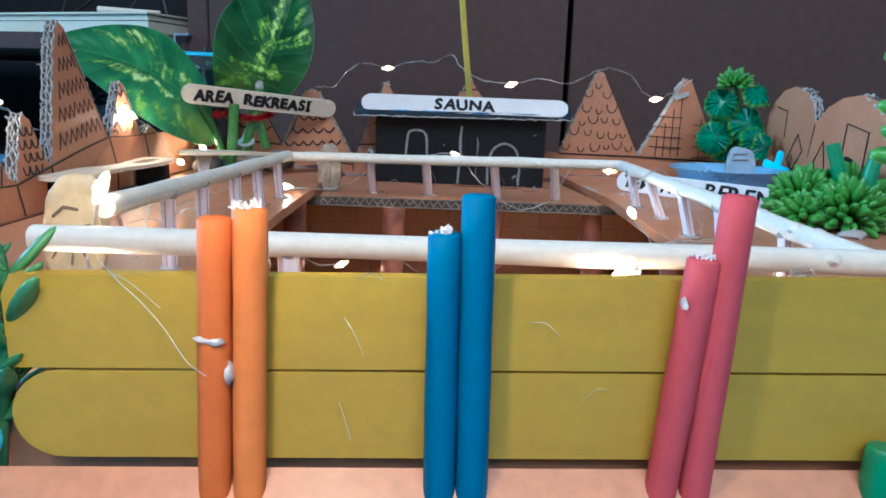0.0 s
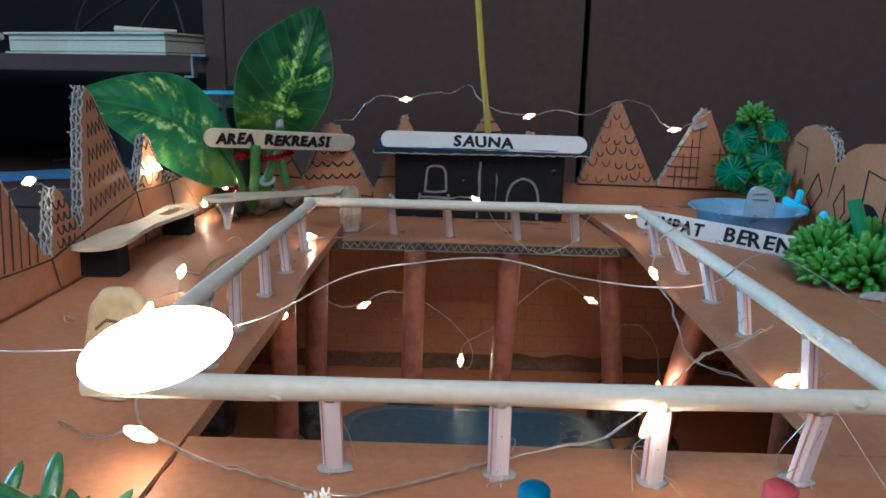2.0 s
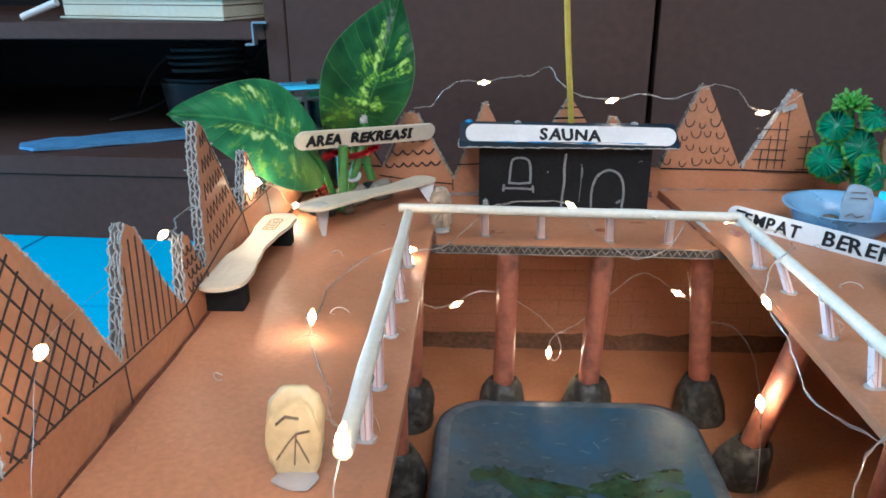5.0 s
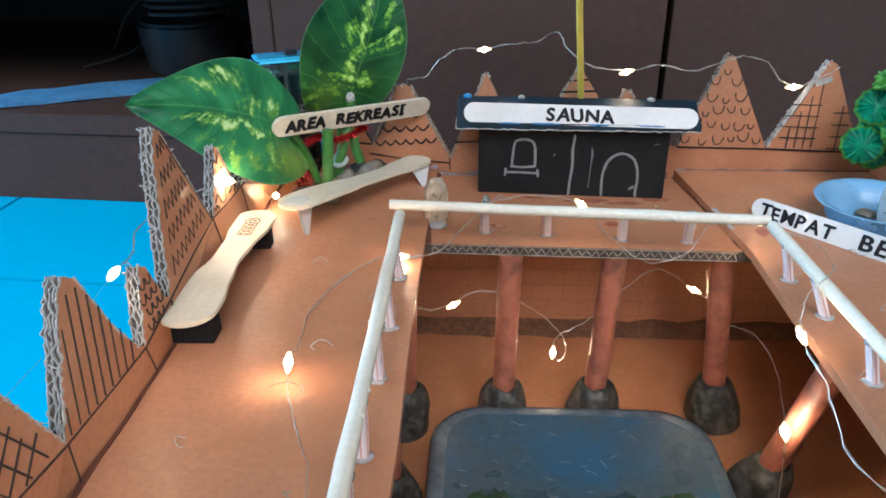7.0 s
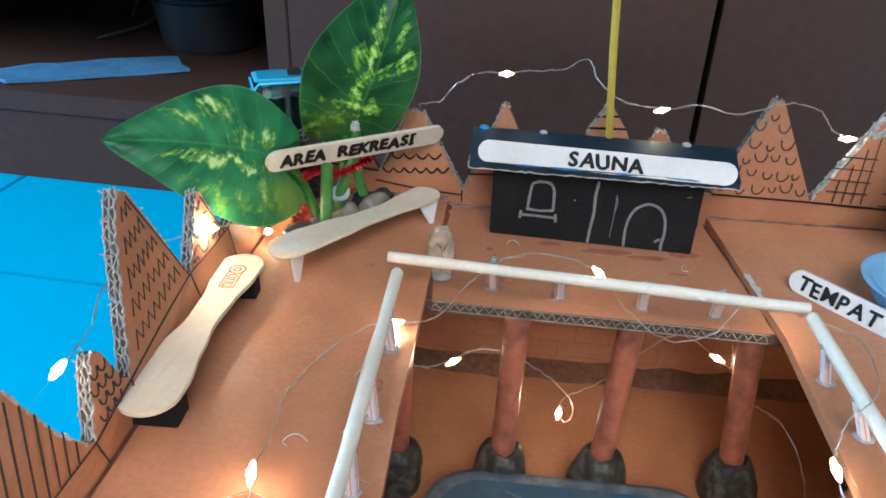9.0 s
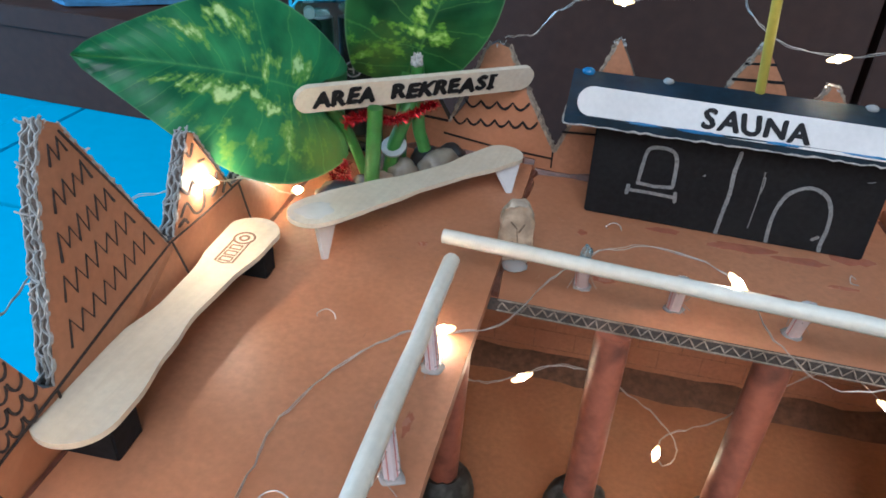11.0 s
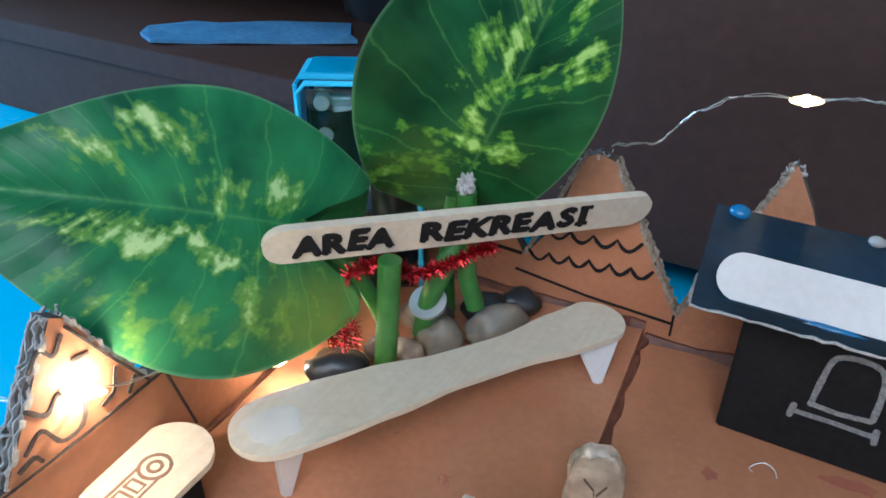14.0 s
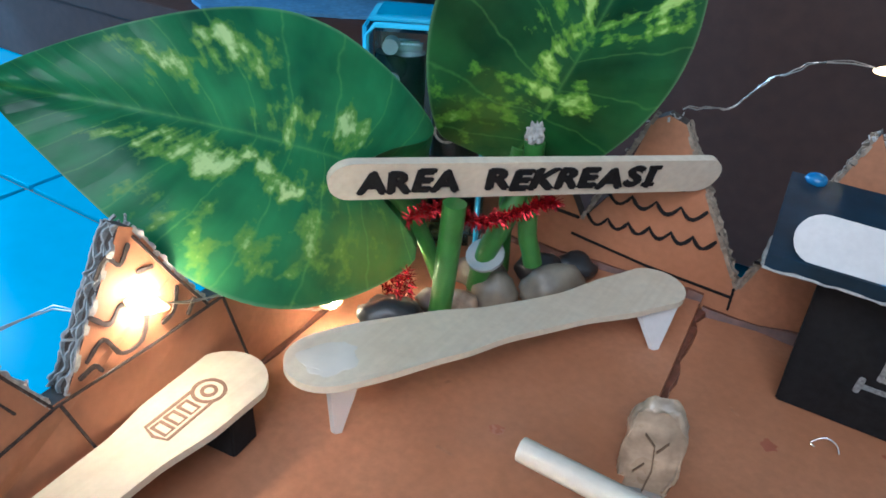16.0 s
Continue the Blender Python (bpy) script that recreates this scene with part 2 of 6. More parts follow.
for m in (ORANGE, ORANGE2, BLUE, PINK):
    m.node_tree.nodes["Principled BSDF"].inputs["Specular IOR Level"].default_value = 0.2
GREENSTICK = shader("green_paint", (0.02, 0.20, 0.075), 0.4, grain=300, vary=0.15, blotch=90, stain=0.15)
STEM = shader("green_plastic_stem", (0.04, 0.15, 0.025), 0.4, grain=250, vary=0.2, blotch=80, stain=0.2, stain_to=(0.09, 0.22, 0.05))
BEAD = shader("green_plastic_bead", (0.065, 0.235, 0.03), 0.33, grain=200, vary=0.2, blotch=110, stain=0.2, stain_to=(0.10, 0.34, 0.045))
FROND = shader("green_foil_leaf", (0.030, 0.34, 0.18), 0.24, grain=260, vary=0.3, blotch=120, stain=0.22, stain_to=(0.012, 0.10, 0.10), bump=0.3)
FRONDRIM = shader("yellow_green_rim", (0.10, 0.36, 0.06), 0.35, grain=260, vary=0.2)
SUCC = shader("dark_green_succulent", (0.04, 0.14, 0.05), 0.3, grain=200, vary=0.2, blotch=90, stain=0.2, stain_to=(0.14, 0.33, 0.08))
PEBBLE = shader("grey_pebble", (0.15, 0.125, 0.09), 0.5, grain=220, vary=0.3, blotch=90, stain=0.24, stain_to=(0.23, 0.20, 0.15))
DARKPEBBLE = shader("black_pebble", (0.026, 0.025, 0.025), 0.42, grain=200, vary=0.3, blotch=80, stain=0.15)
PALESTONE = shader("pale_stone", (0.55, 0.42, 0.23), 0.4, grain=200, vary=0.15, blotch=80, stain=0.3, stain_to=(0.40, 0.27, 0.12))
GREYSTONE = shader("clear_grey_stone", (0.44, 0.34, 0.24), 0.3, grain=260, vary=0.25, blotch=150, stain=0.3, stain_to=(0.17, 0.12, 0.08), bump=0.5)
TINSEL = shader("red_tinsel", (0.42, 0.015, 0.02), 0.25, metal=0.8, grain=900, vary=0.4)
# pool corner shade, put into a dark brown
OLIVE = shader("dark_corner_shade", (0.155, 0.074, 0.036), 0.8, grain=300, vary=0.4, blotch=60, stain=0.2, bump=0.5)
BLUEGLUE = shader("blue_tinted_glue", (0.025, 0.15, 0.33), 0.25, grain=200, vary=0.1)
FLUTEBROWN = shader("brown_corrugated_flutes", (0.30, 0.235, 0.175), 0.9, grain=700, vary=0.35, blotch=120, stain=0.24, stain_to=(0.16, 0.11, 0.075), bump=0.5)
MARK = shader("reddish_scuff", (0.385, 0.16, 0.076), 0.45, grain=600, vary=0.2)
SMEAR = shader("wet_red_paint_smear", (0.36, 0.125, 0.075), 0.22, grain=300, vary=0.15, blotch=120, stain=0.2, stain_to=(0.44, 0.19, 0.11))
SILVER = shader("silver_wire", (0.55, 0.47, 0.40), 0.34, metal=0.7, grain=400, vary=0.15, stain=0.05)
LED = glow("warm_led", (1.0, 0.74, 0.44), 340.0)
# resin drop whose emission stands in for the warm bloom round a bulb
RESIN = glow("resin_bloom", (1.0, 0.62, 0.24), 3.0)
BOWL = shader("blue_clear_plastic", (0.36, 0.66, 0.95), 0.25, grain=150, vary=0.05, stain=0.05, Transmission_Weight=0.45)
CLEAR = shader("clear_plastic", (0.70, 0.94, 1.0), 0.04, grain=150, vary=0.03, stain=0.04, Transmission_Weight=0.92)
WASHER = shader("milky_clear_plastic", (0.62, 0.64, 0.62), 0.2, grain=150, vary=0.05, Transmission_Weight=0.4)
CASE = shader("bluish_clear_plastic", (0.62, 0.92, 1.0), 0.06, grain=150, vary=0.05, stain=0.05, Transmission_Weight=1.0)
CYAN = shader("cyan_foam", (0.12, 0.74, 0.98), 0.5, grain=300, vary=0.06)
TUBTOP = shader("murky_blue_plastic", (0.038, 0.066, 0.082), 0.3, grain=260, vary=0.25, blotch=30, stain=0.3, stain_to=(0.010, 0.075, 0.15), bump=0.3)
TUBRIM = shader("milky_plastic", (0.058, 0.080, 0.100), 0.35, grain=300, vary=0.3, blotch=90, stain=0.3, stain_to=(0.17, 0.19, 0.20), bump=0.35)
ALGAE = shader("green_slime", (0.022, 0.052, 0.024), 0.2, grain=160, vary=0.4, blotch=90, stain=0.2, stain_to=(0.02, 0.09, 0.08), bump=0.5)
TILE = shader("blue_floor_tile", (0.025, 0.40, 0.62), 0.22, grain=120, vary=0.02, blotch=9, stain=0.05, bump=0.03)
GROUT = shader("grey_grout", (0.16, 0.17, 0.18), 0.9, grain=500, vary=0.2)
CABINET = shader("dark_brown_laminate", (0.067, 0.0325, 0.023), 0.55, grain=140, vary=0.12, blotch=8, stain=0.12, stain_to=(0.060, 0.035, 0.027), bump=0.06, spec=0.25)
# compartment back: the shade of its depth is put into a near-black base
INSIDE = shader("shaded_cabinet_inside", (0.006, 0.007, 0.010), 0.6, grain=140, vary=0.15, blotch=8, stain=0.1)
PAPER = shader("cream_book_paper", (0.52, 0.49, 0.37), 0.7, grain=250, vary=0.06, blotch=30, stain=0.12, stain_to=(0.55, 0.48, 0.33))
WALLP = shader("painted_room_wall", (0.55, 0.54, 0.52), 0.8, grain=200, vary=0.04, blotch=3, stain=0.08)
BANNER = shader("grey_white_card", (0.52, 0.51, 0.50), 0.6, grain=250, vary=0.05, blotch=30, stain=0.12)
STEEL = shader("bright_steel", (0.6, 0.6, 0.62), 0.3, metal=0.9, grain=300, vary=0.1)
DARKPLASTIC = shader("dark_plastic", (0.02, 0.02, 0.022), 0.35, grain=300, vary=0.2)

# ---- the room ----
def room_wall(name, centre, size):
    bm = block(bmesh.new(), Vector(centre), Vector(size))
    single(name, bm, WALLP, centre, "plain painted room wall", "wall", kind="structure")


FLOOR_Z = -10.5
bm = block(bmesh.new(), Vector((0, -40, FLOOR_Z - 2.3)), Vector((420, 420, 4.0)))
floor = single("floor", bm, GROUT, (0, -40, FLOOR_Z - 4.3), "light blue glazed tile floor with grey joints", "floor", kind="structure")
room_wall("wall_north", (0, 125, 110), (420, 10, 245))
room_wall("wall_south", (0, -255, 110), (420, 10, 245))
room_wall("wall_east", (215, -65, 110), (10, 390, 245))
room_wall("wall_west", (-215, -170, 110), (10, 180, 245))
room_wall("wall_west_far", (-215, 92, 110), (10, 56, 245))
room_wall("wall_west_above", (-215, -8, 164), (10, 144, 137))
room_wall("wall_west_sill", (-215, -8, 2.75), (10, 144, 30.5))
bm = block(bmesh.new(), Vector((0, -65, 238)), Vector((440, 400, 10)))
single("ceiling", bm, WALLP, (0, -65, 233), "plain painted ceiling", "ceiling", kind="structure")

# ---- the cabinet behind the model ----
cab = thing("cabinet", (0, 40, FLOOR_Z), "dark brown laminate cabinet with an open shelf compartment", "cabinet")
CY = 20.5


def board(name, lo, hi, mat=None, bevel=0.08, label=""):
    lo, hi = Vector(lo), Vector(hi)
    return part(name, block(bmesh.new(), (lo + hi) / 2, hi - lo, bevel=bevel), mat or CABINET, cab, label)


board("plinth", (-95, CY, FLOOR_Z), (-17.6, CY + 2, -4.3))
board("plinth", (-17.5, CY + 8, FLOOR_Z), (75, CY + 10, -4.3))
board("bottom_board", (-17.5, CY + 1.7, -4.28), (44, CY + 44, -2.5))
board("bottom_board", (-95, CY - 0.3, -4.28), (-19.4, CY + 44, -2.5))
board("side_panel", (-19.35, CY - 0.2, -4.28), (-17.6, CY + 44, 60))
board("door", (-17.45, CY - 0.35, -8.25), (12.05, CY + 1.6, 60))
board("door", (12.5, CY - 0.35, -8.25), (42, CY + 1.6, 60))
board("side_panel", (42.2, CY - 0.2, -4.2), (44, CY + 44, 60))
board("side_panel", (-95, CY - 0.2, -2.45), (-93.2, CY + 44, 60))
board("shelf", (-93, CY + 0.1, 7.75), (-19.45, CY + 40, 9.15))
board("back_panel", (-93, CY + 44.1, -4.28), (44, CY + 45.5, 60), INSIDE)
board("top_board", (-95, CY - 0.2, 60.1), (44, CY + 45.5, 62))
bm = bmesh.new()
block(bm, Vector((-20.6, CY - 0.5, 7.45)), Vector((0.7, 0.9, 0.16)), bevel=0.03)
block(bm, Vector((-20.2, CY - 0.5, 8.25)), Vector((0.16, 0.9, 1.75)), bevel=0.03)
block(bm, Vector((-19.6, CY - 0.5, 9.2)), Vector((1.3, 0.9, 0.16)), bevel=0.03)
part("bracket", bm, STEEL, cab, "bright steel shelf bracket")

# books and odds and ends in the compartment
bk = thing("book", (-29, 27, 9.15), "thick cream paged book lying askew on the shelf", "book")
askew = Matrix.Rotation(radians(-15), 3, "Z")
corner = Vector((-23.4, 21.6, 0))


def on_shelf(x, y, z):
    return corner + askew @ Vector((x, y, 0)) + Vector((0, 0, z))


part("page_block", block(bmesh.new(), on_shelf(-9.3, 6.0, 10.2), Vector((18.2, 11.4, 1.5)), askew, 0.06), PAPER, bk)
for z in (9.3, 11.05):
    part("cover", block(bmesh.new(), on_shelf(-9.35, 6.0, z), Vector((18.7, 12.0, 0.2)), askew, 0.05), PAPER, bk)
part("page_gap", block(bmesh.new(), on_shelf(-9.3, 0.3, 10.45), Vector((18.0, 0.1, 0.06)), askew), CABINET, bk)
part("page_gap", block(bmesh.new(), on_shelf(-0.2, 6.0, 10.45), Vector((0.1, 11.3, 0.06)), askew), CABINET, bk)
tube(bm := bmesh.new(), [(-29, 24, 11.45), (-26.5, 24, 11.4), (-23.5, 24.3, 11.35)], [0.3, 0.2, 0.12], 8)
single("wooden_spatula", bm, STICKX, (-26, 24, 11.2), "small pale wooden spoon lying on the book", "spoon", smooth=60)
tube(bm := bmesh.new(), [(-43.5, 24, 9.4), (-39.9, 24, 10.7)], 0.35, 8)
single("white_marker", bm, WHITEWOOD, (-42, 24, 9.15), "white pen leaning on the shelf", "pen", smooth=60)
bm = slab(bmesh.new(), [(-46.3, 23.9), (-45.2, 22.2), (-42.9, 21.0), (-40.2, 22.9), (-37.6, 24.0), (-34.4, 26.3), (-31.2, 27.6), (-30.3, 28.5), (-31.4, 29.2), (-33.0, 31.6), (-35.8, 30.4), (-38.6, 29.1), (-41.2, 27.6), (-43.8, 26.2)], 0.22,
          lambda a, b, c: Vector((a, b, -2.49 + c + 0.22 * (1 + math.sin(0.9 * a + 0.4 * b)) * (0.4 + c))))
single("folded_cloth", bm, shader("pale_blue_cloth", (0.09, 0.24, 0.42), 0.7, grain=250, vary=0.2, blotch=40, stain=0.24, stain_to=(0.05, 0.17, 0.34)), (-47, 28, -2.5), "flat pale blue folded cloth strip lying on the bottom board", "cloth")
pot = thing("black_pot", (-32.5, 38, -2.5), "black round pot with coiled cable on top", "pot")
bm = bmesh.new()
bmesh.ops.create_cone(bm, cap_ends=True, segments=32, radius1=4.6, radius2=5.4, depth=5.2, matrix=Matrix.Translation((-32.5, 38, 0.1)))
bmesh.ops.bevel(bm, geom=[e for e in bm.edges if len(e.link_faces) == 2 and e.calc_face_angle(0) > 0.8], offset=0.4, segments=2, affect="EDGES")
part("body", bm, DARKPLASTIC, pot, smooth=40)
rng = random.Random(5)
bm = bmesh.new()
tube(bm, smooth_path([(-32.5 + (4.2 + 0.5 * math.sin(k * 1.7)) * math.cos(k * 1.05), 38 + 3.6 * math.sin(k * 1.05), 2.9 + 0.12 * k) for k in range(26)], 5), 0.2, 6)
part("cable_coil", bm, shader("grey_cable", (0.055, 0.05, 0.048), 0.6), pot, "grey coiled cable", smooth=60)
bm = bmesh.new()
tube(bm, smooth_path([(-28, 40, 4), (-24, 42, 9), (-22, 44, 3), (-27, 46, -1.5), (-36, 44, 1), (-41, 40, -1.5), (-44, 36, -2.2)], 8), 0.18, 6)
single("loose_cable", bm, shader("dark_grey_cable", (0.06, 0.055, 0.05), 0.5), (-36, 40, -2.5), "thin dark cable looping inside the compartment", "cable", smooth=60)
bm = bmesh.new()
tube(bm, smooth_path([(-52, 50, 9.2), (-44, 50, 15), (-36, 48, 17.5), (-28, 46, 16), (-24, 44, 9.3)], 8), 0.2, 6)
single("loose_cable", bm, shader("brown_cable", (0.045, 0.035, 0.03), 0.5), (-40, 50, 9.15), "thin brown cable arching over the shelf", "cable", smooth=60)

BROWNCABLE = shader("faded_brown_cable", (0.060, 0.045, 0.040), 0.6)
for pts in ([(-46, 46, -2.3), (-42, 44, 2.5), (-37, 45, 5.5), (-33, 47, 2.0), (-30, 48, -2.3)], [(-37, 50, -2.3), (-34, 50, 4.0), (-29, 49, 6.5), (-25, 48, 3.0), (-23, 47, -2.3)],
            [(-30, 42, -2.3), (-27, 43, 3.2), (-24.5, 44, 6.8), (-22, 45, 2.5), (-21, 46, -2.3)]):
    single("loose_cable", tube(bmesh.new(), smooth_path(pts, 8), 0.17, 6), BROWNCABLE, (pts[2][0], pts[2][1], -2.5), "thin faded brown cable looping in the dark compartment", "cable", "loose cables", smooth=60)
for pts in ([(-40, 46, 9.3), (-37, 47, 14.5), (-33, 48, 18.5), (-29, 48, 19.5), (-24, 47, 15.0), (-21, 46, 9.3)], [(-48, 48, 9.3), (-46, 49, 16.0), (-41, 50, 20.5), (-36, 50, 18.0), (-33, 49, 9.3)]):
    single("loose_cable", tube(bmesh.new(), smooth_path(pts, 8), 0.17, 6), BROWNCABLE, (pts[2][0], pts[2][1], 9.15), "thin faded brown cable arching behind the book", "cable", "loose cables", smooth=60)

# ---- the cardboard model ----
base = thing("cardboard_model", (5, -15, FLOOR_Z), "salmon painted corrugated cardboard box model of a spa garden", "model")
LW, BWY, RW, FWY, THICK = -10.5, 2.65, 21.5, -34.5, 0.4
HOLE = (-2.3, 11.8, -27.5, -6.5)


def left_face(a, b, c):
    return bx(LW - c - 0.11 * max(b - 1.8, 0), a, b)


def back_face(a, b, c):
    return bx(a, BWY + c + 0.06 * max(b - 1.8, 0), b)


def right_face(a, b, c):
    return bx(RW + c + 0.06 * max(b - 1.8, 0), a, b)


def front_face(a, b, c):
    return bx(a, FWY - c, b)


def flat_panel(name, outline, low, high, rim=1):
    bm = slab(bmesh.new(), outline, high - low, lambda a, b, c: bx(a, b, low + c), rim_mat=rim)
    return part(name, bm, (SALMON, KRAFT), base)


part("box_floor", slab(bmesh.new(), [(LW, FWY), (RW, FWY), (RW, BWY), (LW, BWY)], 0.45, lambda a, b, c: bx(a, b, -10.45 + c)), POOL, base, "brown painted pool floor")
left_deck = flat_panel("left_deck", [(LW, FWY), (HOLE[0] + 0.05, FWY), (HOLE[0] + 0.12, -20), (HOLE[0] - 0.05, -14), (HOLE[0], BWY), (LW, BWY)], 0.0, 0.4, 0)
right_deck = flat_panel("right_deck", [(HOLE[1], HOLE[2] - 0.1), (RW, HOLE[2] - 0.1), (RW, BWY), (HOLE[1] - 0.9, BWY), (HOLE[1] + 0.1, -7.5), (HOLE[1], -14)], 0.0, 0.4, 0)
front_deck = flat_panel("front_deck", [(HOLE[0] + 0.12, FWY), (RW, FWY), (RW, HOLE[2] - 0.2), (HOLE[0] + 0.12, HOLE[2])], -0.02, 0.38)
back_deck = flat_panel("back_deck", [(HOLE[0] - 0.6, -6.3), (HOLE[1] + 0.6, -6.75), (HOLE[1] + 0.6, BWY), (HOLE[0] - 0.6, BWY)], -0.5, -0.01)

LEFT = [(2.65, -10), (2.65, 2.6), (-5.0, 2.7), (-5.6, 3.1), (-6.2, 2.75), (-6.7, 2.8), (-7.25, 3.8), (-7.85, 5.0), (-8.1, 5.15), (-8.7, 4.4), (-9.9, 2.85), (-10.2, 2.85),
        (-11.2, 4.9), (-12.4, 7.15), (-12.8, 7.4), (-13.4, 6.5), (-15.1, 2.1), (-15.4, 2.3), (-16.0, 3.75), (-16.4, 3.95), (-16.9, 3.0), (-17.45, 1.7),
        (-17.8, 1.85), (-18.6, 3.0), (-19.2, 4.35), (-19.6, 5.3), (-20.1, 5.6), (-20.6, 5.1), (-22.3, 1.9), (-23.5, 4.3), (-25.2, 6.8), (-26.0, 7.7), (-26.6, 7.2),
        (-28.0, 2.2), (-34.5, 2.0), (-34.5, -10)]
BACK = [(-11.1, -10), (-11.1, 2.2), (-9.3, 2.2), (-7.7, 4.1), (-7.2, 4.0), (-5.9, 1.7), (-5.2, 2.7), (-4.55, 4.9), (-4.2, 5.1), (-3.75, 4.95), (-1.55, 0.9), (-0.1, 4.5),
        (0.35, 5.7), (0.9, 4.7), (2.2, 1.6), (3.3, 1.9), (4.4, 4.4), (5.35, 6.0), (6.3, 4.6), (7.1, 2.9), (7.8, 4.8), (8.1, 4.75), (9.6, 1.9), (10.9, 1.75),
        (12.0, 4.6), (12.95, 6.6), (13.3, 6.6), (15.65, 1.7), (17.0, 3.9), (18.2, 6.35), (18.6, 6.2), (20.4, 2.0), (22.1, 1.8), (22.1, -10)]
RIGHT = [(2.65, -10), (2.65, 1.7), (-0.6, 1.8), (-0.9, 4.0), (-1.6, 5.1), (-2.6, 5.75), (-3.8, 5.95), (-5.0, 5.75), (-6.0, 5.2), (-6.5, 4.15), (-7.4, 4.95),
         (-8.6, 5.4), (-10.2, 5.55), (-11.6, 5.25), (-12.7, 4.4), (-13.5, 2.4), (-13.6, 1.7), (-34.5, 1.6), (-34.5, -10)]
FRONT = [(-11.1, -10), (-11.1, 1.8), (22.1, 2.0), (22.1, -10)]
WALLS = {}
for wall_name, outline, face in (("left_wall", LEFT, left_face), ("back_wall", BACK, back_face), ("right_wall", RIGHT, right_face), ("front_wall", FRONT, front_face)):
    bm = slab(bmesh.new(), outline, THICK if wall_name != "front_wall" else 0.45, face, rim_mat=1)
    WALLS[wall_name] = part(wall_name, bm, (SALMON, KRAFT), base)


def torn_edge(parent, a, b, face, waves=2, seed=3, paper=None):
    """Torn corrugation on a cut cardboard edge from (s, z) a to b: loose wavy paper ribbons across the board's thickness."""
    r = random.Random(seed)
    bm = bmesh.new()
    a, b = Vector((*a, 0)), Vector((*b, 0))
    d = (b - a).normalized()
    out = Vector((-d.y, d.x, 0)) * (1 if d.x > 0 else -1)
    length = (b - a).length

    def ribbon(points, deep, thick):
        """A strip of paper standing on the edge along points (along, across, height)."""
        rows = []
        for k, (s, c, h) in enumerate(points):
            p = a + d * s
            lo, hi = p - out * 0.05, p + out * (h + deep)
            rows.append([bm.verts.new(face(lo.x, lo.y, c - thick)), bm.verts.new(face(hi.x, hi.y, c - thick)), bm.verts.new(face(hi.x, hi.y, c + thick)), bm.verts.new(face(lo.x, lo.y, c + thick))])
        for p, q in zip(rows, rows[1:]):
            for e in range(3):
                bm.faces.new((p[e], p[e + 1], q[e + 1], q[e]))
        bm.faces.new(rows[0])
        bm.faces.new(rows[-1][::-1])

    n = max(10, int(length / 0.05))
    for w in range(waves):
        mid, amp, ph, step = THICK * (w + 0.5) / waves, THICK / waves * 0.46, r.uniform(0, 6), 0.0
        pts = []
        for k in range(n + 1):
            s = length * k / n
            step += 0.05 / r.uniform(0.34, 1.15) * 6.28
            crush = 0.5 + 0.9 * noise.noise(Vector((s * 1.3, seed * 3.1, w)))
            pts.append((s, mid + amp * math.sin(step + ph) * (0.45 + 0.8 * crush) + 0.11 * noise.noise(Vector((s * 2.3, seed, w + 5))), 0.09 * noise.noise(Vector((s * 4, w, seed)))))
        ribbon(pts, 0.07, 0.016)
    for e, c in enumerate((0.02, THICK / 2, THICK - 0.02)):
        if e == 1 and waves < 2:
            continue
        pts = [(length * k / n, c + 0.09 * noise.noise(Vector((k * 0.16, seed * 2.0, e))), 0.11 * noise.noise(Vector((k * 0.35, seed, e * 4.0)))) for k in range(n + 1)]
        ribbon(pts, 0.05, 0.018)
    for _ in range(int(length * 1.3)):
        p = a + d * r.uniform(0, length)
        c0, c1 = r.uniform(0, THICK), r.uniform(-0.12, THICK + 0.12)
        q = p + out * r.uniform(0.05, 0.15) + d * r.gauss(0, 0.12)
        tube(bm, [face(v[0].x, v[0].y, v[1]) for v in ((p, c0), ((p + q) / 2 + out * 0.06, (c0 + c1) / 2), (q, c1))], r.uniform(0.012, 0.03), 4)
    part("corrugation", bm, paper or FLUTE, parent, "torn corrugated paper edge")


def frayed(parent, at, face, seed, count=16, size=0.45):
    """A tuft of frayed paper on a torn tip at (s, z)."""
    r = random.Random(seed)
    bm = bmesh.new()
    for _ in range(count):
        p = Vector((at[0] + r.uniform(-0.18, 0.18), at[1] - r.uniform(0.0, 0.25), r.uniform(0, THICK)))
        q = p + Vector((r.gauss(0, 0.5), r.uniform(0.1, 0.8), r.gauss(0, 0.4))) * size
        m = (p + q) / 2 + Vector((r.gauss(0, 0.2), r.gauss(0, 0.2), r.gauss(0, 0.2))) * size
        tube(bm, [face(*v) for v in smooth_path([p, m, q], 3)], r.uniform(0.018, 0.045), 4)
    tagged(part("frayed_paper", bm, FLUTE, parent), "grey frayed paper tuft", kind="stuff")


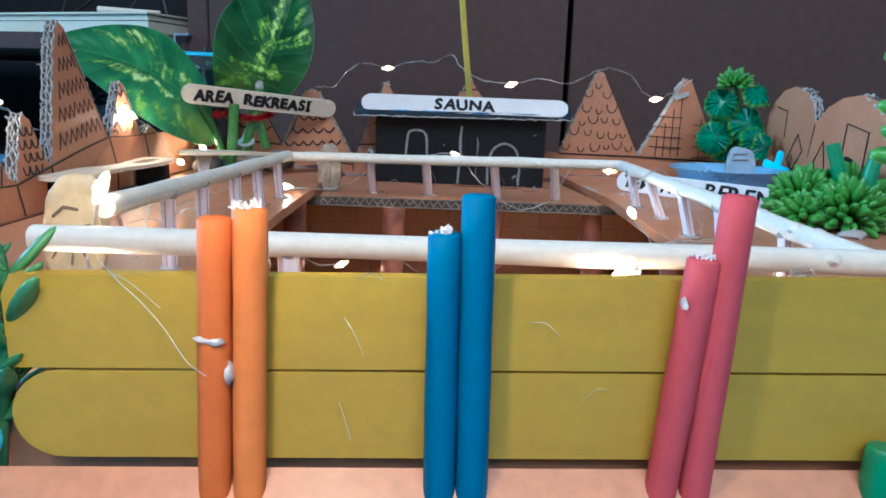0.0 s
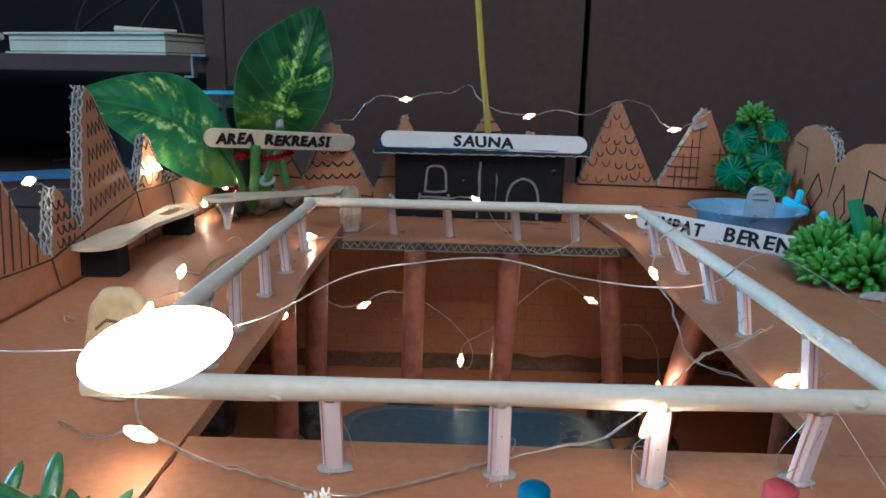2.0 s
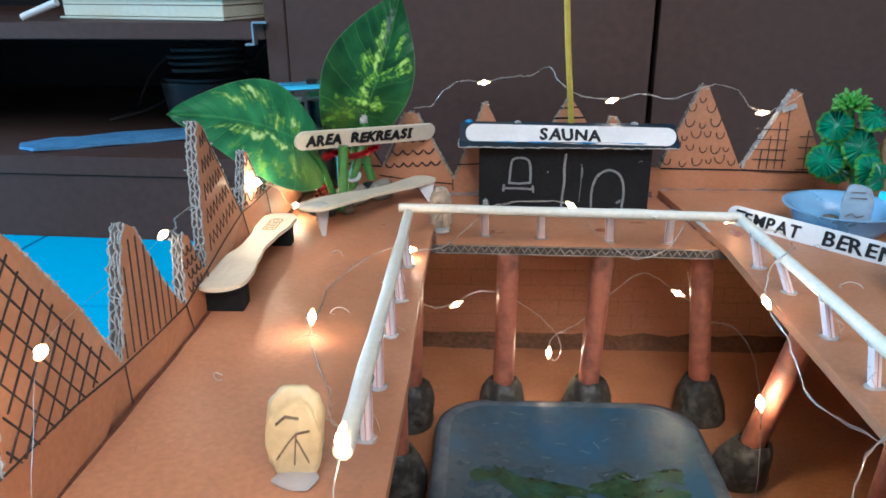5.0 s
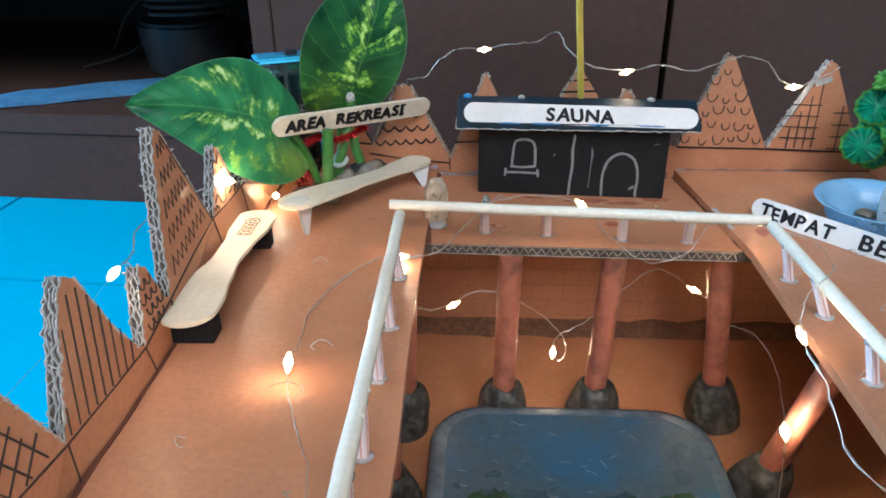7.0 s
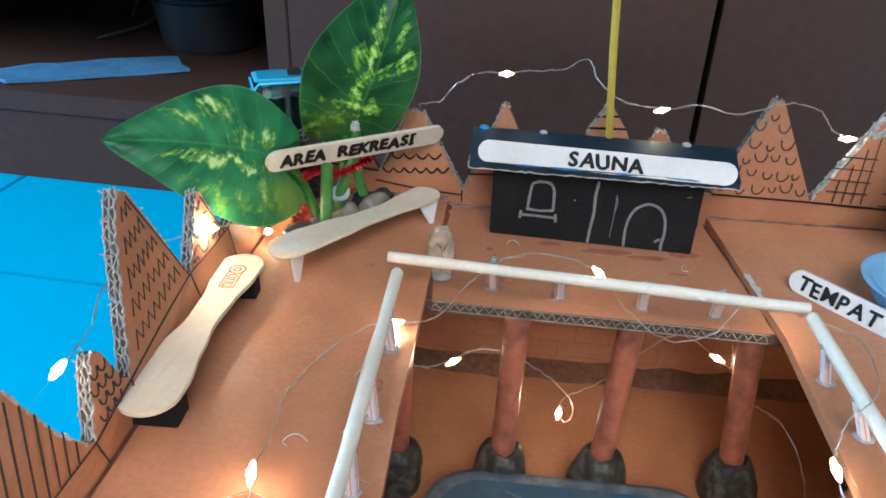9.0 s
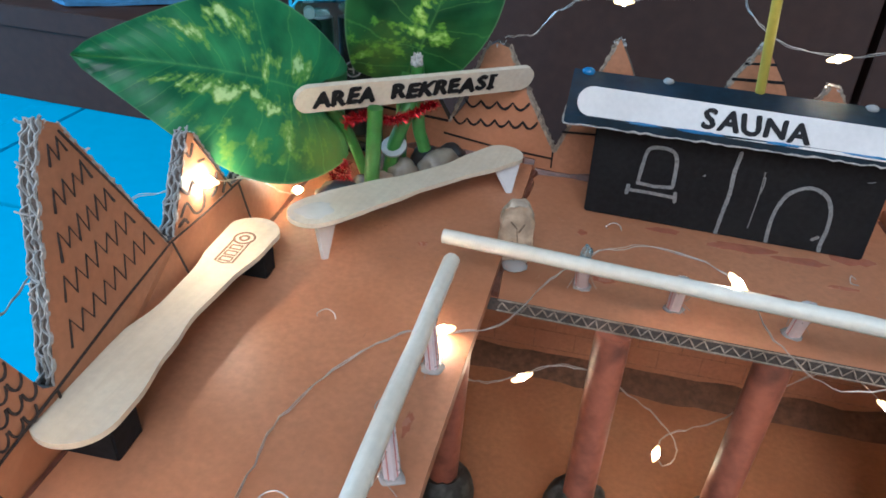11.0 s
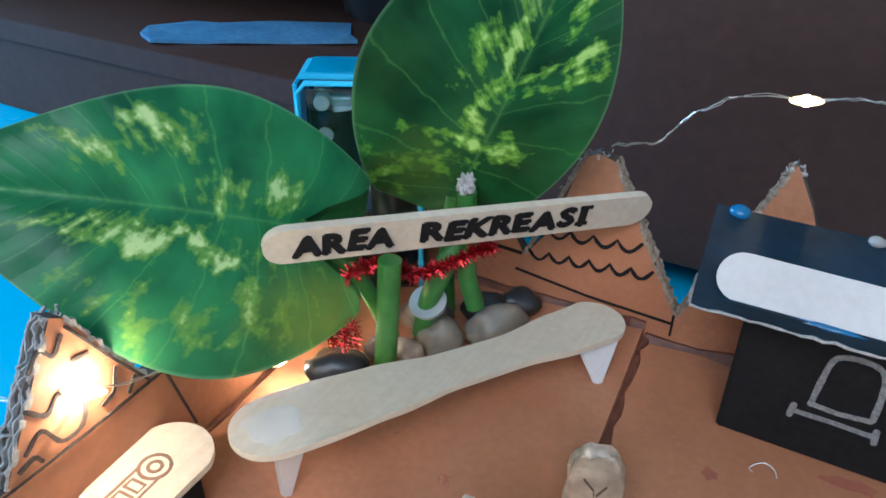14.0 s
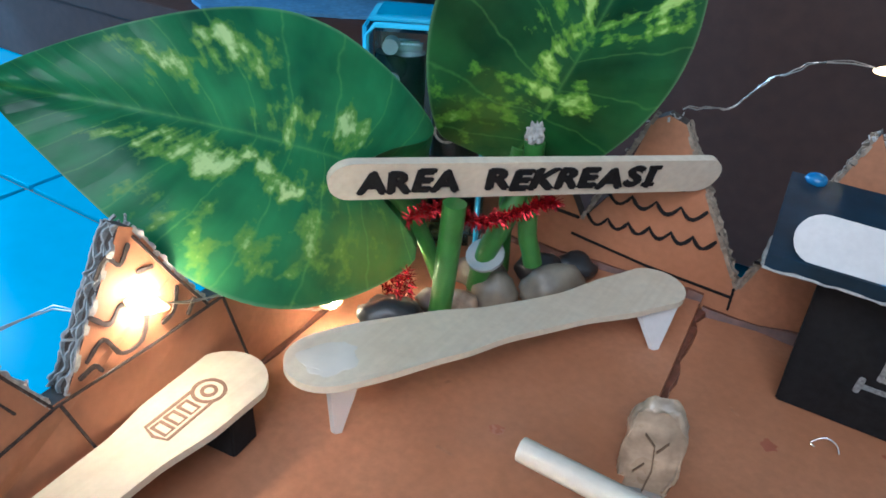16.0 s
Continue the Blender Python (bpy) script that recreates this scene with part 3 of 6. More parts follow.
for k, run in enumerate([[(-8.1, 5.15), (-8.7, 4.4), (-9.9, 2.85)], [(-12.8, 7.4), (-13.4, 6.5), (-15.1, 2.1)], [(-16.4, 3.95), (-16.9, 3.0), (-17.45, 1.7)], [(-20.1, 5.6), (-20.6, 5.1), (-22.3, 1.9)],
                         [(-26.0, 7.7), (-26.6, 7.2), (-28.0, 2.2)], [(-5.6, 3.1), (-6.2, 2.75)]]):
    for a, b in zip(run, run[1:]):
        torn_edge(WALLS["left_wall"], a, b, left_face, 2, k)
for k, run in enumerate([[(-7.85, 5.0), (-7.25, 3.8), (-6.7, 2.8)], [(-12.4, 7.15), (-11.2, 4.9), (-10.2, 2.85)], [(-19.6, 5.3), (-19.2, 4.35), (-18.6, 3.0), (-17.8, 1.85)], [(-25.2, 6.8), (-23.5, 4.3), (-22.3, 1.9)]]):
    for a, b in zip(run, run[1:]):
        torn_edge(WALLS["left_wall"], a, b, left_face, 1, 20 + k)
for k, (a, b) in enumerate([((-3.75, 4.95), (-1.55, 0.95)), ((-4.5, 5.0), (-5.9, 1.7)), ((4.4, 4.4), (5.35, 6.0)), ((7.2, 3.3), (7.8, 4.8)), ((10.9, 1.8), (12.95, 6.6)), ((15.7, 1.75), (18.2, 6.35)),
                            ((-1.5, 1.0), (0.3, 5.6)), ((8.1, 4.75), (9.0, 3.2))]):
    torn_edge(WALLS["back_wall"], a, b, back_face, 2, 40 + k, FLUTE if k == 5 else FLUTEBROWN)
for k, (a, b) in enumerate([((-4.6, 5.85), (-6.0, 5.2)), ((-6.0, 5.2), (-6.5, 4.15)), ((-10.2, 5.55), (-12.7, 4.4))]):
    torn_edge(WALLS["right_wall"], a, b, right_face, 2, 60 + k)
for k, p in enumerate([(-8.0, 5.1), (-12.75, 7.35), (-16.4, 3.95), (-20.0, 5.55), (-26.0, 7.7)]):
    frayed(WALLS["left_wall"], p, left_face, 70 + k, 8, 0.16)
for k, p in enumerate([(-4.1, 5.05), (0.35, 5.65), (5.35, 5.95), (7.95, 4.8), (13.1, 6.6), (18.3, 6.3), (17.9, 5.7), (-7.5, 4.05)]):
    frayed(WALLS["back_wall"], p, back_face, 80 + k, 12, 0.13)
# flutes on the front edge of the sauna deck
bm = bmesh.new()
n = 68
zig = [bx(HOLE[0] + 0.2 + (HOLE[1] - HOLE[0] - 0.4) * k / n, -6.34 - 0.45 * (0.2 + k) / n, -0.25 + (0.16 if k % 2 else -0.16)) for k in range(n + 1)]
rg = random.Random(14)
zig = [p + Vector((rg.gauss(0, 0.03), 0, rg.gauss(0, 0.03))) for p in zig]
tube(bm, smooth_path(zig, 2), 0.03, 4)
for z in (-0.045, -0.46):
    tube(bm, [bx(HOLE[0] + 0.2, -6.34, z), bx(HOLE[1] - 0.2, -6.79, z)], 0.03, 4)
part("corrugation", bm, FLUTEBROWN, back_deck, "brown corrugated flutes along the cut edge")


def ink(parent, face, width, lines, material=None, lift=0.025, name="marker_line"):
    """Pen lines on the inner side of a wall; each line is a list of (s, z)."""
    for k, pts in enumerate(lines):
        part(name, stroke(bmesh.new(), pts, width, lambda a, b, c: face(a, b, -c), lift + 0.003 * (k % 6), 0.25, k), material or INK, parent)


def wave(a, b, n, amp, shape="zig", seed=0):
    """A zigzag, scallop or wavy line from a to b."""
    r = random.Random(seed)
    a, b = Vector((*a, 0)), Vector((*b, 0))
    d = (b - a)
    nn = Vector((-d.y, d.x, 0)).normalized() if shape != "zig" else Vector((0, 1, 0))
    out = []
    if shape == "zig":
        for k in range(2 * n + 1):
            p = a + d * (k / (2 * n)) + nn * (amp * (1 if k % 2 else -1) * r.uniform(0.7, 1.2))
            out.append((p.x, p.y))
    else:
        for k in range(n * 7 + 1):
            t = k / (n * 7)
            p = a + d * t - Vector((0, 1, 0)) * amp * abs(math.sin(math.pi * n * t))
            out.append((p.x, p.y))
    return out


def smooth2(pts):
    """A curve through points (a, b)."""
    return [(p.x, p.y) for p in smooth_path([(*q, 0) for q in pts], 5)]


def scallop(x, z, w, h):
    return [(x - 0.5 * w * math.cos(math.pi * k / 8), z + h * (1 - math.sin(math.pi * k / 8))) for k in range(9)]


# left wall drawings
lw = WALLS["left_wall"]
ink(lw, left_face, 0.06, [[(-28, 2.25), (-25, 2.15), (-22.3, 1.85), (-19.5, 1.68), (-17.45, 1.6), (-15.2, 2.0), (-12.6, 2.45), (-10.1, 2.8), (-8.2, 2.72), (-5.0, 2.7)],
                          [(-22.25, 1.85), (-22.2, 0.5)], [(-17.45, 1.6), (-17.1, 0.5)], [(-15.1, 1.95), (-15.1, 0.5)], [(-10.05, 2.75), (-9.7, 1.4), (-9.75, 0.5)], [(-6.3, 2.7), (-5.9, 0.9)],
                          [(-12.45, 7.0), (-11.2, 4.75), (-10.2, 2.85)], [(-7.9, 4.85), (-7.3, 3.75), (-6.7, 2.75)]], WALLINK)
lattice = []
for slope_, lo_, hi_, step_ in ((1.25, -33.0, -22.0, 0.8), (-0.62, -28.0, -18.0, 0.72)):
    c0 = lo_
    while c0 < hi_:
        run = [(c0 + slope_ * (z_ - 2.0), z_) for z_ in [2.15 + 0.25 * k for k in range(23)]]
        run = [p for p in run if -28.0 + 0.36 * (p[1] - 2.2) + 0.1 < p[0] < -22.3 - 0.64 * (p[1] - 1.9) - 0.1 and p[1] < 7.2]
        if len(run) > 2:
            lattice.append(run[::max(1, len(run) // 6)] + [run[-1]])
        c0 += step_
ink(lw, left_face, 0.048, lattice, WALLINK)
stripes = []
for k in range(9):
    s0 = -22.0 + 0.46 * k
    run = [(s0 + 0.28 * h, 1.95 - 0.03 * k + h) for h in [0.1 * q for q in range(40)]]
    run = [p for p in run if p[1] < min(1.75 + 1.85 * (p[0] + 22.3), 5.2 - 1.9 * (p[0] + 19.6), 5.1)]
    if len(run) > 3:
        stripes.append([run[0], run[len(run) // 2], run[-1]])
ink(lw, left_face, 0.05, stripes, WALLINK)
ink(lw, left_face, 0.055, [scallop(-16.75 + 0.42 * k + 0.2 * (j % 2), 1.85 + 0.45 * j, 0.36, 0.28) for j in range(4) for k in range(3 - (j > 2))], WALLINK)
ink(lw, left_face, 0.058, [wave((-14.3 + 0.32 * j, 2.85 + 0.95 * j), (-10.75 - 0.42 * j, 3.45 + 0.82 * j), (8, 7, 6, 4, 2)[j], 0.26, "zig", j) for j in range(5)], WALLINK)
ink(lw, left_face, 0.085, [smooth2(q) for q in ([(-8.8, 4.5), (-8.5, 4.75), (-8.3, 4.5), (-8.05, 4.75)], [(-9.1, 3.9), (-8.8, 3.6), (-8.5, 3.8), (-8.2, 3.5)], [(-9.4, 3.2), (-9.0, 3.4), (-8.75, 2.95), (-8.3, 2.95), (-8.05, 3.4), (-8.0, 3.8)],
                          [(-7.8, 3.0), (-7.5, 3.1), (-7.3, 3.5)], [(-7.2, 2.85), (-7.0, 3.05)], [(-9.6, 3.0), (-9.3, 3.05), (-9.2, 2.9)], [(-8.0, 4.2), (-7.7, 4.15)])], WALLINK)
# back wall drawings
bw = WALLS["back_wall"]
ink(bw, back_face, 0.08, [[(-9, 2.0), (-6.0, 1.75)], [(-6.1, 1.2), (-4, 0.88), (-1.65, 0.68)], [(-1.6, 0.95), (-1.6, 0.3)], [(10.9, 1.72), (15.6, 1.65)], [(15.7, 1.65), (20.3, 1.5)], [(-1.3, 1.9), (0.0, 1.95)]])
ink(bw, back_face, 0.09, [wave((-4.85, 3.5), (-3.2, 3.55), 3, 0.26, "scal"), wave((-5.3, 2.72), (-2.75, 2.85), 4, 0.28, "scal"), wave((-5.75, 1.92), (-2.35, 2.12), 6, 0.26, "scal"), wave((-8.6, 3.0), (-6.6, 2.8), 3, 0.25, "scal")])
ink(bw, back_face, 0.085, [[(4.5, 4.7), (6.2, 4.75)], [(4.8, 5.3), (5.8, 5.35)], [(-0.3, 3.2), (0.6, 3.15), (1.0, 3.4)], [(-0.1, 4.2), (0.8, 4.2)]])
sc = []
for j, (z, half, count) in enumerate([(1.95, 1.95, 6), (2.75, 1.55, 5), (3.5, 1.2, 4), (4.25, 0.85, 3), (5.0, 0.55, 2), (5.7, 0.25, 1)]):
    for k in range(count):
        x = 13.2 + (0 if count == 1 else half * (2 * k / (count - 1) - 1))
        grow, lean = 1 + 0.3 * math.sin(3.7 * k + 2.3 * j), 0.22 * math.sin(5.1 * k + 1.9 * j)
        curve = scallop(0, 0, 0.46 * grow, 0.34 * grow)
        cx, cz = x + 0.16 * math.sin(7 * k + j), z + 0.12 * math.sin(5 * k + 2 * j)
        sc.append([(cx + a_ * math.cos(lean) - b_ * math.sin(lean), cz + a_ * math.sin(lean) + b_ * math.cos(lean)) for a_, b_ in curve])
ink(bw, back_face, 0.06, sc, WALLINK)
ink(bw, back_face, 0.055, [[(16.3, 2.3 + 0.6 * k), (18.2, 2.25 + 0.6 * k)] for k in range(4)] + [[(16.7 + 0.45 * k, 1.75), (16.75 + 0.45 * k, 2.9 + 0.8 * k)] for k in range(4)] +
    [[(18.9, 1.7 + 0.65 * k), (20.0 - 0.1 * k, 1.7 + 0.65 * k)] for k in range(4)] + [[(19.3, 1.6), (19.35, 4.0)]], WALLINK)
# right wall drawings: windows, diamonds, a dark arch and little cut-out crosses
rw = WALLS["right_wall"]
ink(rw, right_face, 0.07, [[(-2.1, 4.9), (-3.4, 4.7), (-3.5, 3.4)], [(-4.2, 2.3), (-5.0, 3.6), (-5.7, 2.8), (-4.9, 1.8), (-4.2, 2.3)], [(-6.5, 4.1), (-6.1, 0.5)], [(-7.0, 2.4), (-7.6, 3.4), (-8.1, 2.2), (-7.6, 1.6), (-7.0, 2.4)],
                           [(-9.4, 2.2), (-9.4, 4.3), (-11.2, 4.0), (-11.2, 2.1)]])
arch = [(-9.9 + 1.7 * math.cos(math.pi * k / 12), 0.45 + 2.45 * math.sin(math.pi * k / 12)) for k in range(13)]
part("dark_arch", slab(bmesh.new(), arch, 0.05, lambda a, b, c: right_face(a, b, -c - 0.004)), BLACK, rw, "black painted arch")
# drawn bricks on the inner back wall of the pool
lines = [[(-9.5 + 0.5 * math.sin(j), -9.2 + 1.05 * j), (5, -9.15 + 1.05 * j), (21, -9.2 + 1.05 * j)] for j in range(8)]
for j in range(7):
    lines += [[(-9 + 1.9 * k + (0.95 if j % 2 else 0), -9.2 + 1.05 * j), (-9 + 1.9 * k + (0.95 if j % 2 else 0), -8.15 + 1.05 * j)] for k in range(16)]
ink(bw, back_face, 0.06, lines, shader("brown_brick_line", (0.335, 0.14, 0.065), 0.5, grain=600, vary=0.35), 0.012, "brick_line")
# glue seams where decks meet walls, their colour darkened for the joints' recess shade
def seam(pts, r=0.1, seed=1):
    q = random.Random(seed)
    pts = [p + Vector((q.uniform(-0.04, 0.04), q.uniform(-0.04, 0.04), q.uniform(-0.03, 0.02))) for p in smooth_path(pts, 10)]
    part("glue_seam_shade", tube(bmesh.new(), pts, [r * q.uniform(0.5, 1.3) for _ in pts], 5), GLUESHADE, base, "reddish glue seam darkened with recess shade")


GLUESHADE = shader("reddish_glue_and_recess_shade", (0.12, 0.042, 0.024), 0.4, grain=400, vary=0.4, blotch=120, stain=0.2)
seam([bx(LW + 0.03, -33, 0.4), bx(LW + 0.03, -25, 0.4), bx(LW + 0.03, -15, 0.4), bx(LW + 0.03, -5, 0.4), bx(LW + 0.03, 2.5, 0.4)])
seam([bx(LW, BWY - 0.03, 0.4), bx(-6, BWY - 0.03, 0.4), bx(-2.3, BWY - 0.03, 0.4)], 0.2, seed=2)
seam([bx(-2.2, BWY - 0.03, 0.0), bx(5, BWY - 0.03, 0.0), bx(10.5, BWY - 0.03, 0.0)], 0.26, seed=3)
seam([bx(11, BWY - 0.03, 0.4), bx(16, BWY - 0.03, 0.4), bx(RW, BWY - 0.03, 0.4)], 0.09, seed=4)
# between left and back deck the bead stands for recess shade
seam([bx(HOLE[0] + 0.02, -6.3, 0.02), bx(HOLE[0] + 0.02, -2, 0.02), bx(HOLE[0] + 0.02, 2.4, 0.02)], 0.19, seed=5)
seam([bx(HOLE[0] + 0.12, -27.6, 0.36), bx(HOLE[0] + 0.12, -31, 0.36), bx(HOLE[0] + 0.12, -34, 0.36)], 0.06, seed=6)
seam([bx(HOLE[1] - 0.95, 2.4, 0.02), bx(HOLE[1] - 0.3, -3, 0.02), bx(HOLE[1] + 0.05, -6.8, 0.02)], 0.07, seed=7)
seam([bx(-10, BWY - 0.05, -9.95), bx(5, BWY - 0.05, -9.95), bx(21, BWY - 0.05, -9.95)], 0.16, seed=8)
# a dark strip added as the shade in the pool's far corner
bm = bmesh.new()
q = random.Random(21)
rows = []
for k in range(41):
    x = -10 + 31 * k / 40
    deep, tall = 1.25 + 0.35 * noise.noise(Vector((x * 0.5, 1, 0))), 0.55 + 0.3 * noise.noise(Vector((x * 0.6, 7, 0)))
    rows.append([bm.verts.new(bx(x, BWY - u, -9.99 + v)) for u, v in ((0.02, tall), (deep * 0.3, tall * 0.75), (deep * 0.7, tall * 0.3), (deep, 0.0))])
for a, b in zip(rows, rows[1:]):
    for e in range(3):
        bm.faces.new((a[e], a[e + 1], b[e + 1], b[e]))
part("corner_shade_strip", bm, OLIVE, base, "dark brown strip standing for corner shade", smooth=60)
# glue threads, crumbs and scratches on the decks
q = random.Random(33)
for x, y, r, turn_, z in ((-6.0, -18.2, 0.62, 0.2, 0.4), (-5.2, -15.6, 0.4, 0.9, 0.4), (-8.2, -20.5, 0.35, 2.0, 0.4), (-6.6, -9.3, 0.3, 0.4, 0.4), (-3.6, -12.2, 0.45, 1.3, 0.4), (-4.4, -22.5, 0.5, 2.4, 0.4), (1.2, -1.2, 0.3, 0.5, 0.0), (9.2, -2.2, 0.35, 1.7, 0.0), (15.5, -12.5, 0.5, 0.3, 0.4), (16.4, -7.6, 0.4, 2.2, 0.4)):
    pts = [bx(x + r * math.cos(turn_ + k * 0.55) * (1 + 0.2 * math.sin(k * 2.1)), y + r * math.sin(turn_ + k * 0.55) * 0.7, z + 0.02 + 0.22 * abs(math.sin(k * 0.7))) for k in range(6)]
    part("glue_thread", tube(bmesh.new(), smooth_path(pts, 5), 0.018, 5), GLUE, base, "fine clear glue thread")
for k in range(46):
    x, y = q.uniform(-9.6, -3.0), q.uniform(-27, 1)
    if k % 3 == 0:
        x, y = q.uniform(12.8, 20.5), q.uniform(-26, 1)
    z = 0.405
    if k % 7 == 3:
        x, y, z = q.uniform(-1.5, 10.5), q.uniform(-5.8, -0.6), -0.005
    ang, long = q.uniform(0, 3.1), q.uniform(0.06, 0.4)
    pts = [(0, 0), (long * 0.5, q.uniform(-0.05, 0.05)), (long, 0)]
    to = lambda a, b, c: bx(x + a * math.cos(ang) - b * math.sin(ang), y + a * math.sin(ang) + b * math.cos(ang), z + c)
    part("scratch", stroke(bmesh.new(), pts, q.uniform(0.02, 0.07), to, 0.006, 0.5, k), MARK, base)
# a torn white flap on the gridded hill and torn grey liner on the deck's corner
for a0, b0, ang, w, h in ((18.0, 5.35, 0.35, 0.85, 0.3), (17.75, 5.9, 0.9, 0.6, 0.22)):
    t3 = Matrix.Rotation(radians(4), 3, "Z") @ Matrix.Rotation(-ang, 3, "Y")
    part("paper_flap", block(bmesh.new(), back_face(a0, b0, -0.18), Vector((w, 0.06, h)), t3, 0.02), FLUTE, WALLS["back_wall"], "torn white paper flap")
rg = random.Random(8)
pts = [(rg.uniform(0.0, 0.06) + 0.0, -5.2 + 0.3 * k) for k in range(9)] + [(0.32 + rg.uniform(-0.12, 0.12), -2.8 - 0.3 * k) for k in range(9)]
bm = slab(bmesh.new(), pts, 0.012, lambda a, b, c: bx(HOLE[1] - 0.42 + a + 0.1 * (-2.8 - b), b, 0.403 + c))
part("torn_liner", bm, FLUTE, right_deck, "torn grey paper liner")
# the front flap on which the fence stands
bm = slab(bmesh.new(), [(1.0, 0.0), (22.5, 0.0), (22.5, 1.7), (1.0, 1.7)], 0.3, lambda a, b, c: Vector((a, -34.9 + 0.09 * (a - 6.5) - 0.74 * b + 0.67 * c, 1.22 + 0.017 * (a - 2.3) - 0.67 * b - 0.74 * c)))
part("front_flap", bm, SALMON, base)
# wet paint smears before the hut and by the seams
rg = random.Random(27)
for x, y, z, w, h in ((5.6, -1.0, -0.008, 1.3, 0.35), (7.6, -1.3, -0.008, 1.0, 0.28), (9.3, -0.7, -0.008, 0.9, 0.4), (3.0, -0.6, -0.008, 0.7, 0.22), (0.1, -1.6, -0.008, 0.2, 0.2), (8.6, -2.6, -0.008, 0.6, 0.12), (6.6, -3.9, -0.008, 0.5, 0.3), (1.0, -4.3, -0.008, 0.45, 0.3),
                      (-3.4, -9.6, 0.402, 0.14, 0.7), (-3.2, -12.5, 0.402, 0.12, 0.5), (-5.0, -4.6, 0.402, 0.2, 0.16), (13.0, -5.4, 0.402, 0.3, 0.6)):
    pts = [(x + w * rg.uniform(0.6, 1.1) * math.cos(k * 0.449), y + h * rg.uniform(0.6, 1.1) * math.sin(k * 0.449)) for k in range(14)]
    part("paint_smear", slab(bmesh.new(), pts, 0.006, lambda a, b, c: bx(a, b, z + c)), SMEAR, base, "wet reddish paint smear")

# ---- pool under the deck ----
def pillar(foot, top, lump=1.25, seed=1):
    ob = thing("pillar", foot, "brown-red painted straw pillar set in a black clay lump", "pillar", "pillars in the pool")
    foot, top = Vector(foot), Vector(top)
    part("post", tube(bmesh.new(), [foot + (top - foot) * t for t in (0.02, 0.3, 0.6, 1.0)], [0.56, 0.55, 0.55, 0.56], 14), PIPE, ob, smooth=50)
    lean = (top - foot) / (top - foot).z
    bm, rows = bmesh.new(), []
    for z, r in ((0.0, 0.98), (0.25, 1.06), (0.9, 1.05), (1.5, 0.96), (2.0, 0.83), (2.35, 0.70), (2.5, 0.56), (2.42, 0.44)):
        row = []
        for k in range(20):
            u = Vector((math.cos(k * math.pi / 10), math.sin(k * math.pi / 10), z * 0.7))
            g = lump * r * (1 + 0.16 * noise.noise(u * 1.2 + Vector((seed * 5.1, 0, 0))) + 0.05 * noise.noise(u * 4 + Vector((0, seed, 0))))
            row.append(bm.verts.new(foot + lean * z + Vector((u.x * g, u.y * g, 0.12 * noise.noise(u * 2 + Vector((seed, 0, 3))) if z > 0 else 0))))
        rows.append(row)
    for a, b in zip(rows, rows[1:]):
        for k in range(20):
            bm.faces.new((a[k], a[(k + 1) % 20], b[(k + 1) % 20], b[k]))
    part("clay_base", bm, CLAY, ob, "glossy black clay base", smooth=60)


for k, (f, t) in enumerate([((-3.0, -7.4, -10), (-2.7, -7.2, 0.0)), ((1.85, -6.7, -10), (2.0, -6.2, -0.5)), ((6.3, -6.1, -10), (6.75, -5.6, -0.5)), ((12.5, -5.2, -10), (11.8, -4.6, -0.5)),
                            ((13.25, -10.3, -10), (14.6, -12.6, 0.0)), ((-2.7, -13.2, -10), (-2.6, -13.4, 0.0)), ((17.0, -15.5, -10), (16.5, -17.5, 0.0)), ((-8.3, -8.1, -10), (-8.3, -8.1, 0.0))]):
    pillar(f, t, seed=k)

tub = thing("plastic_tub", (5, -14, -10), "murky blue plastic tub with green slime inside", "tub")


def rounded(x0, x1, y0, y1, r, n=8):
    out = []
    for cx, cy, a0 in ((x1 - r, y1 - r, 0), (x0 + r, y1 - r, 90), (x0 + r, y0 + r, 180), (x1 - r, y0 + r, 270)):
        out += [(cx + r * math.cos(radians(a0 + 90 * k / n)), cy + r * math.sin(radians(a0 + 90 * k / n))) for k in range(n + 1)]
    return out


bm = bmesh.new()
rings = []
for inset, z in ((0.35, -10.0), (0.1, -9.0), (0.0, -8.55), (0.12, -8.32), (0.4, -8.22), (0.8, -8.24)):
    rings.append([bm.verts.new(bx(a, b, z)) for a, b in rounded(-2.05 + inset, 11.1 - inset, -25.5 + inset, -7.35 - inset, 2.6 - inset * 0.8)])
for a, b in zip(rings, rings[1:]):
    for k in range(len(a)):
        bm.faces.new((a[k], a[(k + 1) % len(a)], b[(k + 1) % len(b)], b[k]))
part("rim", bm, TUBRIM, tub, "milky rounded rim", smooth=60)
bm = bmesh.new()
pts = rounded(-2.05 + 0.79, 11.1 - 0.79, -25.5 + 0.79, -7.35 - 0.79, 2.0)
mid = bm.verts.new(bx(4.5, -16, -8.45))
r1 = [bm.verts.new(bx(a, b, -8.25)) for a, b in pts]
r2 = [bm.verts.new(bx(4.5 + (a - 4.5) * 0.8, -16 + (b + 16) * 0.85, -8.42)) for a, b in pts]
for k in range(len(pts)):
    j = (k + 1) % len(pts)
    bm.faces.new((r1[k], r1[j], r2[j], r2[k]))
    bm.faces.new((r2[k], r2[j], mid))
part("water", bm, TUBTOP, tub, "murky blue surface", smooth=60)
rng = random.Random(11)
for k in range(70):
    x, y = rng.uniform(-0.2, 9.5), rng.uniform(-24, -13.2)
    bm = blob(bmesh.new(), bx(x, y, -8.42), (rng.uniform(0.4, 1.5), rng.uniform(0.2, 0.5), 0.03), Matrix.Rotation(rng.gauss(0, 0.5), 3, "Z"), 0.7, k, 3, 2.4)
    part("slime_patch", bm, ALGAE, tub, "wet green slime", smooth=60)

